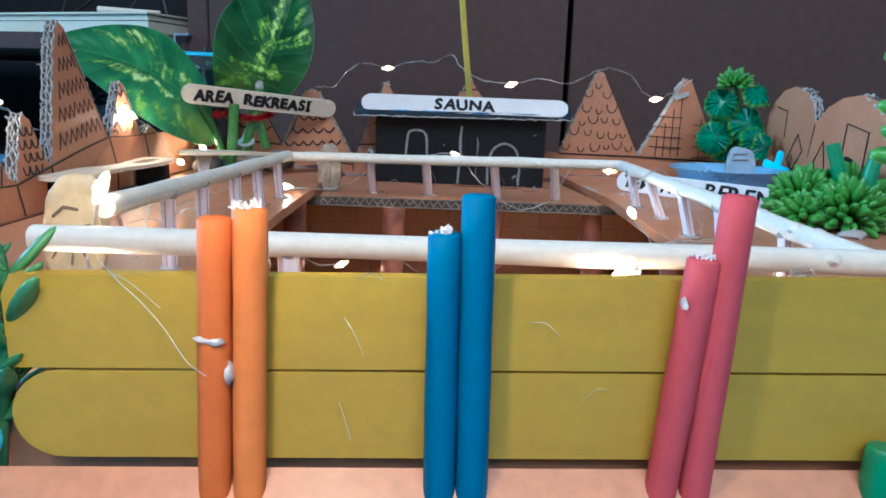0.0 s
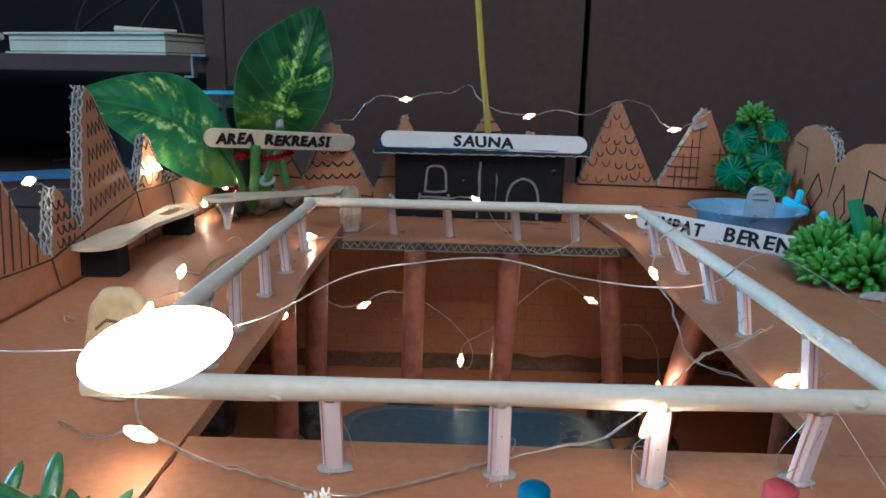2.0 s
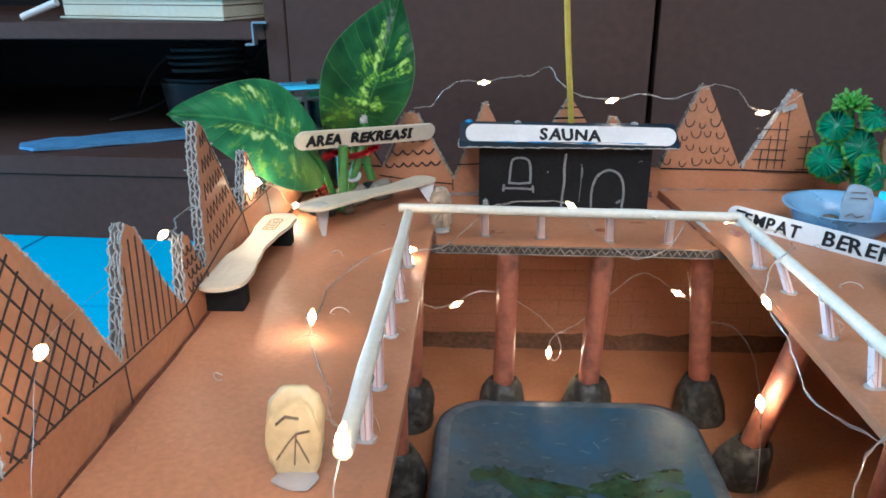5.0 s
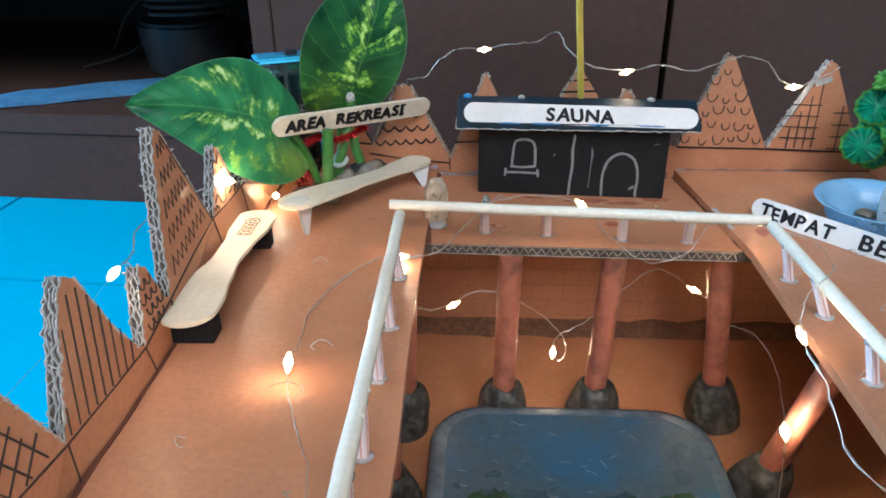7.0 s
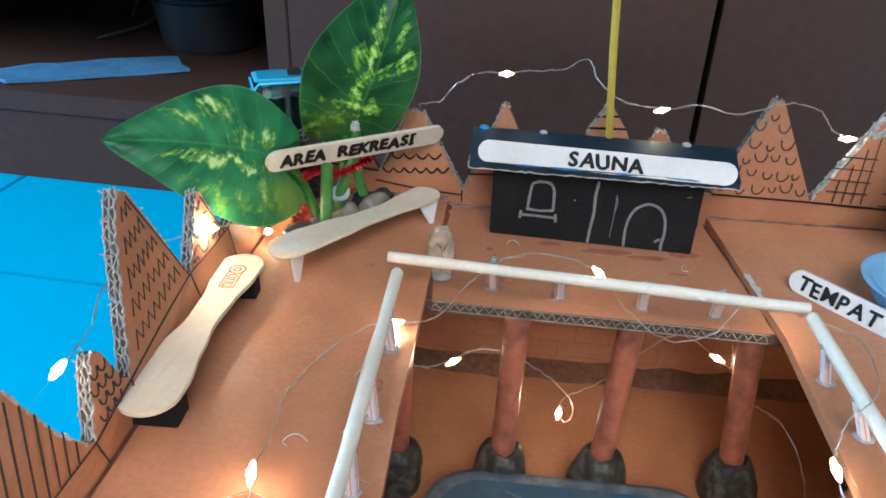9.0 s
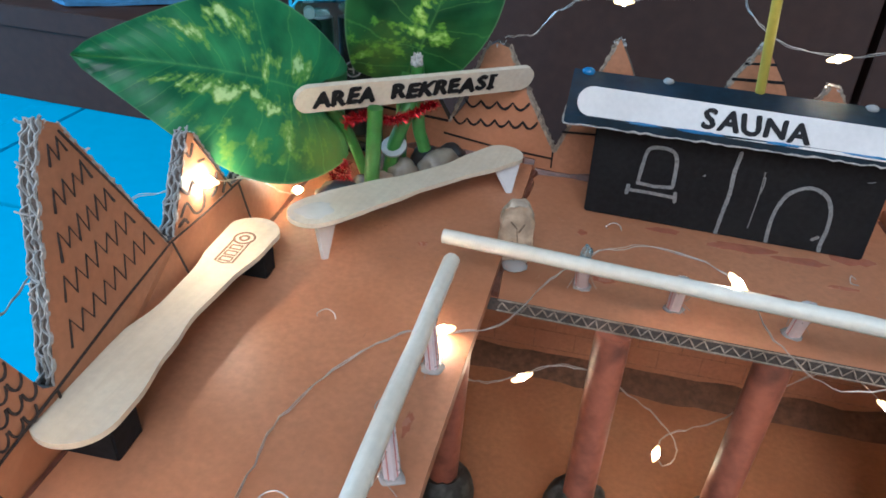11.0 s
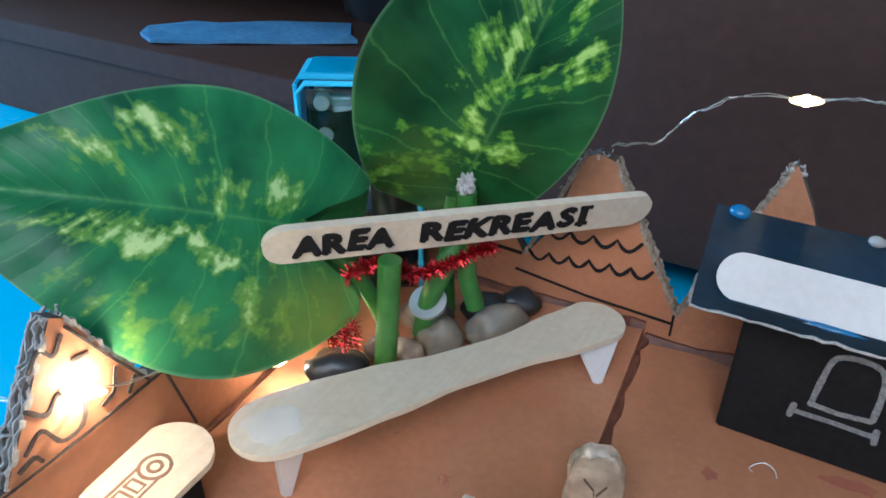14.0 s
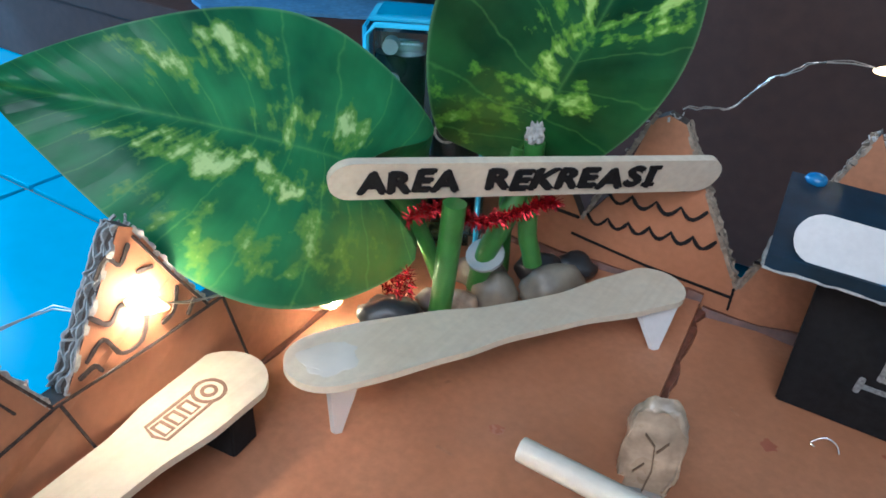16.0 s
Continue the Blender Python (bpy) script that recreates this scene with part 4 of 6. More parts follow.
# pale scratches and dried flecks on the tub's lid
SCUFF = shader("pale_scuff", (0.34, 0.36, 0.36), 0.6, grain=700, vary=0.4)
for k in range(44):
    x, y, ang, long = rng.uniform(-0.8, 9.9), rng.uniform(-14.0, -8.4) - (9 * (k % 4 == 0)), rng.gauss(0, 0.6), rng.uniform(0.08, 0.5)
    run = [(x + long * math.cos(ang) * q, y + long * math.sin(ang) * q + 0.03 * math.sin(5 * q + k)) for q in (0, 0.5, 1)]
    part("scuff", stroke(bmesh.new(), run, rng.uniform(0.012, 0.035), lambda a, b, c: bx(a, b, -8.24 + c), 0.004), SCUFF, tub, "pale scratch")

# ---- sauna hut ----
hut = thing("sauna_hut", (4.8, 1.2, 0), "black painted card hut with a drawn window and door", "hut")
part("body", block(bmesh.new(), Vector((4.8, 1.25, 1.85)), Vector((9.6, 2.5, 3.7)), bevel=0.05), BLACK, hut)
bm = slab(bmesh.new(), [(-1.05, -0.9), (10.9, -0.62), (11.05, 2.35), (-1.3, 2.25)], 0.32, lambda a, b, c: Vector((a, b, 3.72 + 0.17 * (b + 1.1) + c)))
roof = part("roof", bm, ROOFBLUE, hut, "blue-black foil covered roof")
rg = random.Random(12)
pts = [Vector((-1.07 + 11.97 * k / 60, -0.92 + 0.28 * k / 60 + rg.uniform(-0.02, 0.02), 3.76 + 0.05 * k / 60 + rg.uniform(-0.035, 0.03))) for k in range(61)]
pts += [Vector((10.92 + 0.15 * k / 14, -0.62 + 2.97 * k / 14, 3.8 + 0.54 * k / 14 + rg.uniform(-0.05, 0.04))) for k in range(1, 15)]
part("torn_rim", tube(bmesh.new(), pts, [0.03 * rg.uniform(0.5, 1.5) for _ in pts], 5), FLUTE, hut, "thin torn white paper rim")
pts = [Vector((-1.08 + rg.uniform(-0.03, 0.03), -0.9 + 0.95 * k / 9, 3.78 + 0.3 * k / 9 + rg.uniform(-0.03, 0.05))) for k in range(10)]
part("torn_rim", tube(bmesh.new(), pts, [0.055 * rg.uniform(0.5, 1.5) for _ in pts], 5), FLUTE, hut, "thin torn white paper rim")
for k, (x, y, r) in enumerate([(-0.75, 2.1, 0.26), (2.1, 2.15, 0.2), (8.8, 2.2, 0.22)]):
    part("glue_drop", blob(bmesh.new(), (x, y, 4.62), (r, r, r * 0.6), None, 0.2, k, 2), BLUEGLUE if k == 0 else GLUE, hut, "clear bluish glue drop", smooth=60)

for k, (x, w) in enumerate([(1.6, 0.55), (3.3, 0.8), (5.9, 0.6), (8.4, 0.9)]):
    part("glue_streak", blob(bmesh.new(), (x, -0.86 + 0.0235 * x, 4.07), (w, 0.07, 0.05), None, 0.4, k, 3, 2.0), BLUEGLUE, hut, "shiny blue glue streak under the sign", smooth=60)


def hut_front(a, b, c):
    return Vector((a, -0.002 - c, b))


bm = bmesh.new()
stroke(bm, smooth2([(1.75, 1.52), (1.79, 2.1), (1.86, 2.72), (2.0, 2.93), (2.35, 3.0), (2.72, 2.93), (2.9, 2.65), (2.95, 2.1), (2.95, 1.62)]), 0.13, hut_front, 0.02)
stroke(bm, [(1.78, 1.53), (2.3, 1.49), (2.93, 1.56)], 0.13, hut_front, 0.024)
stroke(bm, [(1.42, 1.2), (2.3, 1.21), (3.12, 1.18)], 0.13, hut_front, 0.02)
stroke(bm, [(1.42, 1.06), (1.45, 1.36)], 0.14, hut_front, 0.026)
stroke(bm, [(3.13, 1.03), (3.1, 1.34)], 0.14, hut_front, 0.026)
part("window_drawing", bm, CHALK, hut, "silver pencil window outline")
part("wall_line", stroke(bmesh.new(), smooth2([(4.75, 0.1), (4.8, 0.9), (4.87, 1.7), (4.84, 2.5), (4.9, 3.25)]), 0.13, hut_front, 0.02), CHALK, hut, "silver pencil line")
for x0, z0, x1, z1, w in ((5.75, 0.5, 5.8, 2.7, 0.035), (5.83, 1.9, 5.85, 2.5, 0.05), (3.9, 2.2, 3.93, 2.24, 0.06), (8.9, 2.9, 9.1, 2.96, 0.03)):
    part("scratch", stroke(bmesh.new(), [(x0, z0), ((x0 + x1) / 2 + 0.03, (z0 + z1) / 2), (x1, z1)], w, hut_front, 0.012), CHALK, hut)
bm = stroke(bmesh.new(), smooth2([(6.45, 0.1), (6.42, 0.9), (6.5, 1.55), (6.75, 2.1), (7.3, 2.4), (7.85, 2.2), (8.13, 1.7), (8.22, 1.0), (8.17, 0.35), (8.2, 0.1)]), 0.13, hut_front, 0.02)
stroke(bm, [(7.88, 0.5), (8.02, 0.62)], 0.13, hut_front, 0.026)
part("door_drawing", bm, CHALK, hut, "silver pencil arched door outline")


# ---- signs made of wooden sticks ----
def stick_sign(name, start, end, up, text, material, label, rise=1.0, bold=0.05, jitter=1.0, spacing=1.0, thick=0.2):
    """A flat round-ended stick from start to end (the bottom edge's ends), its face upright along up, with inked letters."""
    start, end, up = Vector(start), Vector(end), Vector(up).normalized()
    d = (end - start)
    length = d.length
    d.normalize()
    up = (up - d * up.dot(d)).normalized()
    n = d.cross(up)
    ob = thing(name, (start + end) / 2, label, "sign")
    r = rise / 2
    pts = [(r + r * math.cos(radians(a)), r + r * math.sin(radians(a))) for a in range(90, 271, 15)] + [(length - r + r * math.cos(radians(a)), r + r * math.sin(radians(a))) for a in range(-90, 91, 15)]
    bm = slab(bmesh.new(), pts, thick, lambda a, b, c: start + d * a + up * b - n * c)
    bmesh.ops.bevel(bm, geom=[e for e in bm.edges if len(e.link_faces) == 2 and e.calc_face_angle(0) > 0.9], offset=0.035, segments=2, affect="EDGES")
    part("stick", bm, material, ob)
    for word, height, along, lift, wide in text:
        part("lettering", letters(word, height, lambda a, b, c: start + d * (a + along) + up * (b + lift) + n * c, 0.03, bold, spacing, jitter, wide), INK, ob, "black marker capitals")
    return ob


stick_sign("sauna_sign", (-0.72, -0.82, 4.08), (10.72, -0.72, 3.99), (0, 0.5, 0.86), [("SAUNA", 0.64, 4.12, 0.18, 3.35)], WHITEWOOD, "white wooden stick sign on the black hut's roof", 1.02, 0.032, 1.0, 1.0)
stick_sign("recreation_sign", (-9.25, -4.75, 4.22), (-3.0, 2.6, 3.42), (0.18, -0.2, 0.95), [("AREA", 0.60, 0.66, 0.24, 2.3), ("REKREASI", 0.60, 3.55, 0.25, 4.4)], STICKX, "pale wooden stick sign held before the big green leaves", 1.0, 0.045, 0.8, 0.75)
stick_sign("swimming_sign", (13.2, -2.75, 0.42), (21.2, -10.85, 0.42), (0.1, 0.25, 0.95), [("TEMPAT", 0.64, 0.45, 0.18, 3.5), ("BEREN", 0.68, 5.1, 0.16, 3.3)], WHITEWOOD, "white wooden stick sign standing on the deck before a blue bowl", 1.0, 0.018, 1.0, 1.15)

# hanging banner on its yellow rod
pole = thing("banner_pole", (5.2, 2.4, 5.8), "thin yellow rod carrying a grey-white hand lettered card", "banner")
part("rod", tube(bmesh.new(), [(5.25, 2.45, 4.2), (4.75, 1.0, 9), (4.45, -0.1, 12.6), (4.3, -0.5, 15)], 0.17, 10), shader("yellow_rod", (0.52, 0.40, 0.06), 0.4, grain=300, vary=0.1), pole, smooth=60)


def banner_face(a, b, c):
    return Vector((a, -0.75 - c + 0.03 * math.sin(a), 12.16 + 0.068 * (a + 3.9) + b))


bm = slab(bmesh.new(), [(-3.95, 0.0), (0, 0.02), (4, -0.03), (8, 0.05), (13.2, 0.0), (13.2, 3.2), (-3.95, 3.2)], 0.12, lambda a, b, c: banner_face(a, b, -c))
part("card", bm, BANNER, pole)
bm = bmesh.new()
x = -2.9
for k, w in enumerate([0.75, 0.45, 0.75, 0.5, 0.8, 0.95, 1.0, 0.9, 0.7, 0.9, 0.8, 0.9]):
    stroke(bm, [(x, 2.5), (x + 0.02, 1.1), (x + w * 0.25, 0.72 + 0.08 * (k % 3)), (x + w * 0.7, 0.75), (x + w, 1.15), (x + w, 2.5)], 0.1, banner_face, 0.02)
    x += w + 0.32
part("lettering", bm, INK, pole, "bold black pen strokes")


# ---- benches: wooden ice cream spoons on card legs ----
def spoon(name, pts, widths, z0, z1, legs, label):
    """A spoon bench: centre line from pts[0] to pts[1] in plan, heights z0, z1, half widths along it; legs as (t, kind)."""
    a, b = Vector((*pts[0], z0)), Vector((*pts[1], z1))
    d = b - a
    length = d.length
    d.normalize()
    side = d.cross(Vector((0, 0, 1))).normalized()
    up = side.cross(d)
    ob = thing(name, ((a.x + b.x) / 2, (a.y + b.y) / 2, 0.4), label, "bench", "spoon benches")
    n = 48
    def half(t):
        k = t * (len(widths) - 1)
        i = min(int(k), len(widths) - 2)
        f = k - i
        f = f * f * (3 - 2 * f)
        w = widths[i] * (1 - f) + widths[i + 1] * f
        for end, r in ((t * length, widths[0]), ((1 - t) * length, widths[-1])):
            if end < r:
                w = min(w, math.sqrt(max(0.0, r * r - (r - end) ** 2)))
        return w
    ts = [0.5 - 0.5 * math.cos(math.pi * k / n) for k in range(n + 1)]
    outline = [(t * length, half(t)) for t in ts] + [(t * length, -half(t)) for t in ts[::-1][1:-1]]
    bm = slab(bmesh.new(), outline, 0.16, lambda p, q, c: a + d * p + side * q + up * (c + 0.05 * math.sin(p * 0.7)))
    bmesh.ops.bevel(bm, geom=[e for e in bm.edges if len(e.link_faces) == 2 and e.calc_face_angle(0) > 1.0], offset=0.03, segments=1, affect="EDGES")
    part("seat", bm, STICKY, ob)
    return ob, a, d, side, up


s1, a, d, sd, up = spoon("spoon_bench", ((-8.75, -16.95), (-9.3, -7.15)), [1.02, 1.02, 0.78, 0.56, 0.62, 0.85, 0.92], 1.6, 1.45, (), "pale wooden spoon bench on black card blocks beside the zigzag hills")
for c, size in (((-8.95, -15.6, 0.98), (1.75, 1.0, 1.16)), ((-9.2, -8.3, 0.9), (1.35, 0.7, 1.02))):
    part("leg", block(bmesh.new(), Vector(c), Vector(size), Matrix.Rotation(radians(6), 3, "Z"), 0.04), BLACK, s1, "black card block")
# a branded oval printed on the seat, drawn as plain shapes
bm = bmesh.new()
def on_seat(p, q, c):
    return a + d * p + sd * q + up * (0.165 + c + 0.05 * math.sin(p * 0.7))
for r in (0.30, 0.13):
    stroke(bm, [(8.6 + r * math.cos(k * math.pi / 10), 1.05 * r * math.sin(k * math.pi / 10)) for k in range(21)], 0.075, on_seat, 0.012)
for p in (8.08, 7.76, 7.45):
    stroke(bm, [(p - 0.1, -0.17), (p + 0.1, -0.17), (p + 0.1, 0.17), (p - 0.1, 0.17), (p - 0.1, -0.17)], 0.07, on_seat, 0.012)
stroke(bm, [(8.4, -0.27), (7.3, -0.28), (7.22, 0.0), (7.3, 0.28), (8.4, 0.27)], 0.065, on_seat, 0.012)
part("printed_mark", bm, shader("brown_print", (0.20, 0.11, 0.065), 0.6), s1, "brown printed oval and bars")
s2, a2, d2, sd2, up2 = spoon("spoon_bench", ((-8.2, -7.35), (-3.0, 1.22)), [0.84, 0.89, 0.78, 0.57, 0.55, 0.75, 0.83], 1.82, 1.28, (), "pale wooden spoon bench on folded white legs before the pebbles")
part("glue_smear", blob(bmesh.new(), a2 + d2 * 0.95 + up2 * 0.175, (0.66, 0.52, 0.02), Matrix((d2, sd2, up2)).transposed(), 0.3, 4, 3, 1.3), shader("milky_dried_glue", (0.66, 0.60, 0.52), 0.2, grain=200, vary=0.05), s2, "dried milky glue smear", smooth=60)
for c, h in (((-7.6, -6.45), 1.38), ((-3.1, 0.05), 0.86)):
    bm = slab(bmesh.new(), [(-0.6 if c[1] > -3 else -0.32, h), (0.5, h), (0.4, 0.0), (0.26, 0.0)], 0.12, lambda p, q, e: Vector((c[0] + p * 0.62 + e, c[1] + p * 0.75 - 0.7 * (1 - q / h), 0.4 + q)))
    part("leg", bm, WHITEWOOD if c[1] > -3 else GLUE, s2, "folded white plastic leg")


# ---- railings ----
def railing(name, ends, posts, mat, label, r=0.24):
    ob = thing(name, ends[0], label, "railing", "railings round the pool")
    a, b = Vector(ends[0]), Vector(ends[1])
    rg = random.Random(name + str(round(a.x, 1)))
    pts = [a + (b - a) * t + Vector((rg.uniform(-0.014, 0.014), rg.uniform(-0.014, 0.014), rg.uniform(-0.014, 0.014))) for t in [k / 10 for k in range(11)]]
    part("rail", tube(bmesh.new(), pts, [r * rg.uniform(0.94, 1.06) for _ in pts], 12, wobble=0.04, rng=rg), mat, ob, "round pale bamboo rail", smooth=40)
    along = (b - a).normalized()
    side = along.cross(Vector((0, 0, 1))).normalized()
    for k in range(7):
        at = a + (b - a) * rg.uniform(0.03, 0.97) + side * r * rg.choice((-0.75, 0.75)) + Vector((0, 0, r * rg.uniform(-0.6, 0.5)))
        size = rg.uniform(0.05, 0.13)
        part("glue_lump", blob(bmesh.new(), at, (size * 1.6, size, size), Matrix.Rotation(math.atan2(along.y, along.x), 3, "Z"), 0.45, k, 2), mat, ob, "dried glue lump on the rail", smooth=60)
    for foot, top in posts:
        foot, top = Vector(foot), Vector(top)
        up = (top - foot)
        h = up.length
        up.normalize()
        def ring(p, q, grow):
            return foot + along * (0.225 * grow * math.cos(p)) + side * (0.2 * grow * math.sin(p)) + up * q
        bm = bmesh.new()
        rows = [[bm.verts.new(ring(math.pi * s / 5, q, 1.0 if s % 2 else 0.86)) for s in range(10)] for q in (0.0, h * 0.5, h)]
        for r0, r1 in zip(rows, rows[1:]):
            for s in range(10):
                bm.faces.new((r0[s], r0[(s + 1) % 10], r1[(s + 1) % 10], r1[s]))
        bm.faces.new(rows[0][::-1])
        bm.faces.new(rows[-1])
        p_ob = part("post", bm, STRAW, ob, "white plastic straw post")
        for s in range(0, 10, 4):
            p = math.pi * s / 5
            bm = bmesh.new()
            slab(bm, [(-0.09, 0.03), (0.09, 0.03), (0.09, h - 0.03), (-0.09, h - 0.03)], 0.012, lambda e, q, c: ring(p + e, q, 0.88) + (ring(p, 0, 1) - foot).normalized() * c)
            part("stripe", bm, STRAWRED, p_ob, "red stripe")
        part("glue_foot", blob(bmesh.new(), foot + Vector((0, 0, 0.03)), (0.34, 0.3, 0.09), None, 0.35, rg.randint(0, 99), 2), GLUE, ob, "clear glue", smooth=60)
        for k in range(3):
            q = [foot + Vector((rg.uniform(-0.5, 0.5), rg.uniform(-0.5, 0.5), 0.02)), foot + Vector((rg.uniform(-0.4, 0.4), rg.uniform(-0.4, 0.4), h * 0.35)), (foot + up * h * rg.uniform(0.3, 0.95)) + side * 0.22 * rg.choice((-1, 1))]
            part("glue_thread", tube(bmesh.new(), smooth_path(q, 4), 0.009, 4), GLUE, ob, "fine clear glue thread")
        part("glue_joint", blob(bmesh.new(), top + Vector((0, 0, 0.1)), (0.24, 0.24, 0.2), None, 0.35, rg.randint(0, 99), 2), GLUE, ob, "clear glue", smooth=60)
    return ob


def between(a, b, t):
    return Vector(a) + (Vector(b) - Vector(a)) * t


BL, BR = (-3.5, -6.4, 1.85), (12.75, -7.0, 2.05)
back_rail = railing("back_railing", (BL, BR), [((0.72, -4.9, 0), (0.77, -6.3, 1.75)), ((3.6, -5.1, 0), (3.55, -6.4, 1.8)), ((7.05, -5.15, 0), (6.85, -6.5, 1.85)), ((9.98, -5.1, 0), (9.7, -6.6, 1.9))], RAILX, "pale bamboo railing on straw posts before the sauna")
part("glue_tip", blob(bmesh.new(), (0.8, -6.25, 2.1), (0.17, 0.17, 0.3), None, 0.4, 7, 3, 1.5), CLEAR, back_rail, "bluish clear glue tip", smooth=60)
LB, LF = (-2.8, -7.8, 2.0), (-1.05, -27.4, 2.6)
railing("left_railing", (LB, LF), [((x, y, 0.4), between(LB, LF, (y + 7.8) / -19.6) - Vector((0, 0, 0.2))) for x, y in ((-2.4, -10.6), (-2.1, -14.3), (-1.9, -17.4), (-1.65, -21.0), (-1.4, -23.8))], RAILY, "pale bamboo railing on straw posts along the wide deck")
RB, RF = (12.7, -7.6, 2.05), (14.5, -27.2, 2.1)
railing("right_railing", (RB, RF), [((x, y, 0.4), between(RB, RF, (y + 7.6) / -19.6) - Vector((0, 0, 0.2))) for x, y in ((13.2, -9.2), (13.7, -11.9), (13.85, -15.9), (14.0, -19.3), (14.3, -23.5))], RAILY, "pale bamboo railing on straw posts beside the swimming sign")
FL, FR = (-1.4, -29.3, 2.3), (15.6, -28.1, 2.3)
railing("front_railing", (FL, FR), [((3.2, -28.5, 0.4), (3.25, -28.9, 2.1)), ((6.5, -28.4, 0.4), (6.5, -28.7, 2.1)), ((9.5, -28.3, 0.4), (9.5, -28.5, 2.1)), ((12.4, -27.9, 0.4), (12.5, -28.3, 2.1))], RAILX, "pale bamboo railing on straw posts at the front edge")

# ---- painted fence at the front ----
fence = thing("stick_fence", (8, -34.8, 0.5), "yellow plank fence with pairs of painted round sticks", "fence")
slope = 0.017
for k, z in enumerate((1.32, 2.27)):
    r = 0.5
    L = 11.4
    pts = [(2.2 + r + r * math.cos(radians(q)), r + r * math.sin(radians(q)) * 1.0) for q in range(90, 271, 15)] + [(2.2 + L - r + r * math.cos(radians(q)), r + r * math.sin(radians(q))) for q in range(-90, 91, 15)]
    if k:
        pts = [(2.22, 0.02), (13.6, 0.02), (13.6, 1.0), (2.3, 1.0), (2.2, 0.8)]
    bm = slab(bmesh.new(), pts, 0.2, lambda a_, b_, c: Vector((a_, -34.68 - c + 0.09 * (a_ - 6.5), z + b_ * (0.94 if not k else 0.98) + slope * (a_ - 2.3))))
    bmesh.ops.bevel(bm, geom=[e for e in bm.edges if len(e.link_faces) == 2 and e.calc_face_angle(0) > 0.9], offset=0.04, segments=2, affect="EDGES")
    part("plank", bm, YELLOW, fence, "yellow painted flat wooden plank")
for (x0, z0, x1, z1, y, mat, nm) in ((4.37, 3.90, 4.28, 0.98, -35.24, ORANGE, "dark orange"), (4.71, 4.00, 4.63, 1.01, -35.22, ORANGE2, "light orange"), (6.53, 3.81, 6.55, 1.03, -35.04, BLUE, "blue"),
                                      (6.84, 4.18, 6.88, 1.05, -35.02, BLUE, "blue"), (9.02, 3.63, 8.81, 1.07, -34.82, PINK, "rose pink"), (9.29, 4.24, 9.15, 1.09, -34.8, PINK, "rose pink"), (11.04, 1.72, 11.02, 1.13, -34.65, GREENSTICK, "green")):
    p0, p1 = Vector((x0, y, z0)), Vector((x1, y, z1))
    p1 = p0 + (p1 - p0) * (z0 - 0.35) / (z0 - z1)
    rg = random.Random(nm)
    pts = [p0 + (p1 - p0) * (k / 8) for k in range(9)]
    pts.insert(1, p0 + (p1 - p0).normalized() * 0.03)
    part("stick", tube(bmesh.new(), pts, [0.135] + [0.165 * rg.uniform(0.97, 1.03) for _ in pts[1:]], 16, wobble=0.012, rng=rg), mat, fence, nm + " painted round stick", smooth=50)
for k, (x, z, sx, sz) in enumerate([(4.34, 2.72, 0.17, 0.05), (4.5, 2.38, 0.05, 0.12), (8.84, 3.2, 0.03, 0.06)]):
    part("glue_bit", blob(bmesh.new(), (x, -35.33 + 0.09 * (x - 4.4), z), (sx, 0.1, sz), None, 0.5, k, 2), GLUE, fence, "clear dried glue", smooth=60)
part("glue_thread", tube(bmesh.new(), smooth_path([(3.2, -35.25, 3.45), (3.4, -35.24, 3.22), (3.6, -35.26, 3.05), (3.85, -35.28, 2.78), (4.1, -35.38, 2.5), (4.3, -35.42, 2.38)], 5), 0.005, 5), GLUE, fence, "thin glue thread")
for x, y, z, wide in ((4.71, -35.22, 4.0, 0.13), (9.02, -34.82, 3.62, 0.13), (6.53, -35.04, 3.8, 0.08)):
    rg = random.Random(round(x * 10))
    bm = bmesh.new()
    for k in range(26):
        u, r = rg.uniform(0, 6.28), wide * math.sqrt(rg.random())
        p = Vector((x + r * math.cos(u), y + r * math.sin(u), z - 0.02))
        tube(bm, [p, p + Vector((rg.gauss(0, 0.03), rg.gauss(0, 0.03), rg.uniform(0.03, 0.1)))], rg.uniform(0.008, 0.02), 4)
    tagged(part("frayed_tip", bm, WHITEWOOD, fence), "frayed white fibres on a cut stick end", kind="stuff")
for k, (x0, z0, x1, z1) in enumerate([(3.3, 3.3, 3.75, 2.95), (5.55, 2.9, 5.75, 2.5), (5.7, 3.3, 5.95, 3.28), (5.5, 2.0, 5.62, 1.6), (7.4, 2.9, 7.7, 2.75), (8.0, 2.1, 8.2, 2.2)]):
    f = lambda x: -34.9 + 0.09 * (x - 6.5)
    part("glue_thread", tube(bmesh.new(), smooth_path([(x0, f(x0), z0), ((x0 + x1) / 2, f(x0) - 0.05, (z0 + z1) / 2 + 0.08), (x1, f(x1), z1)], 5), 0.004, 5), GLUE, fence, "thin glue thread")


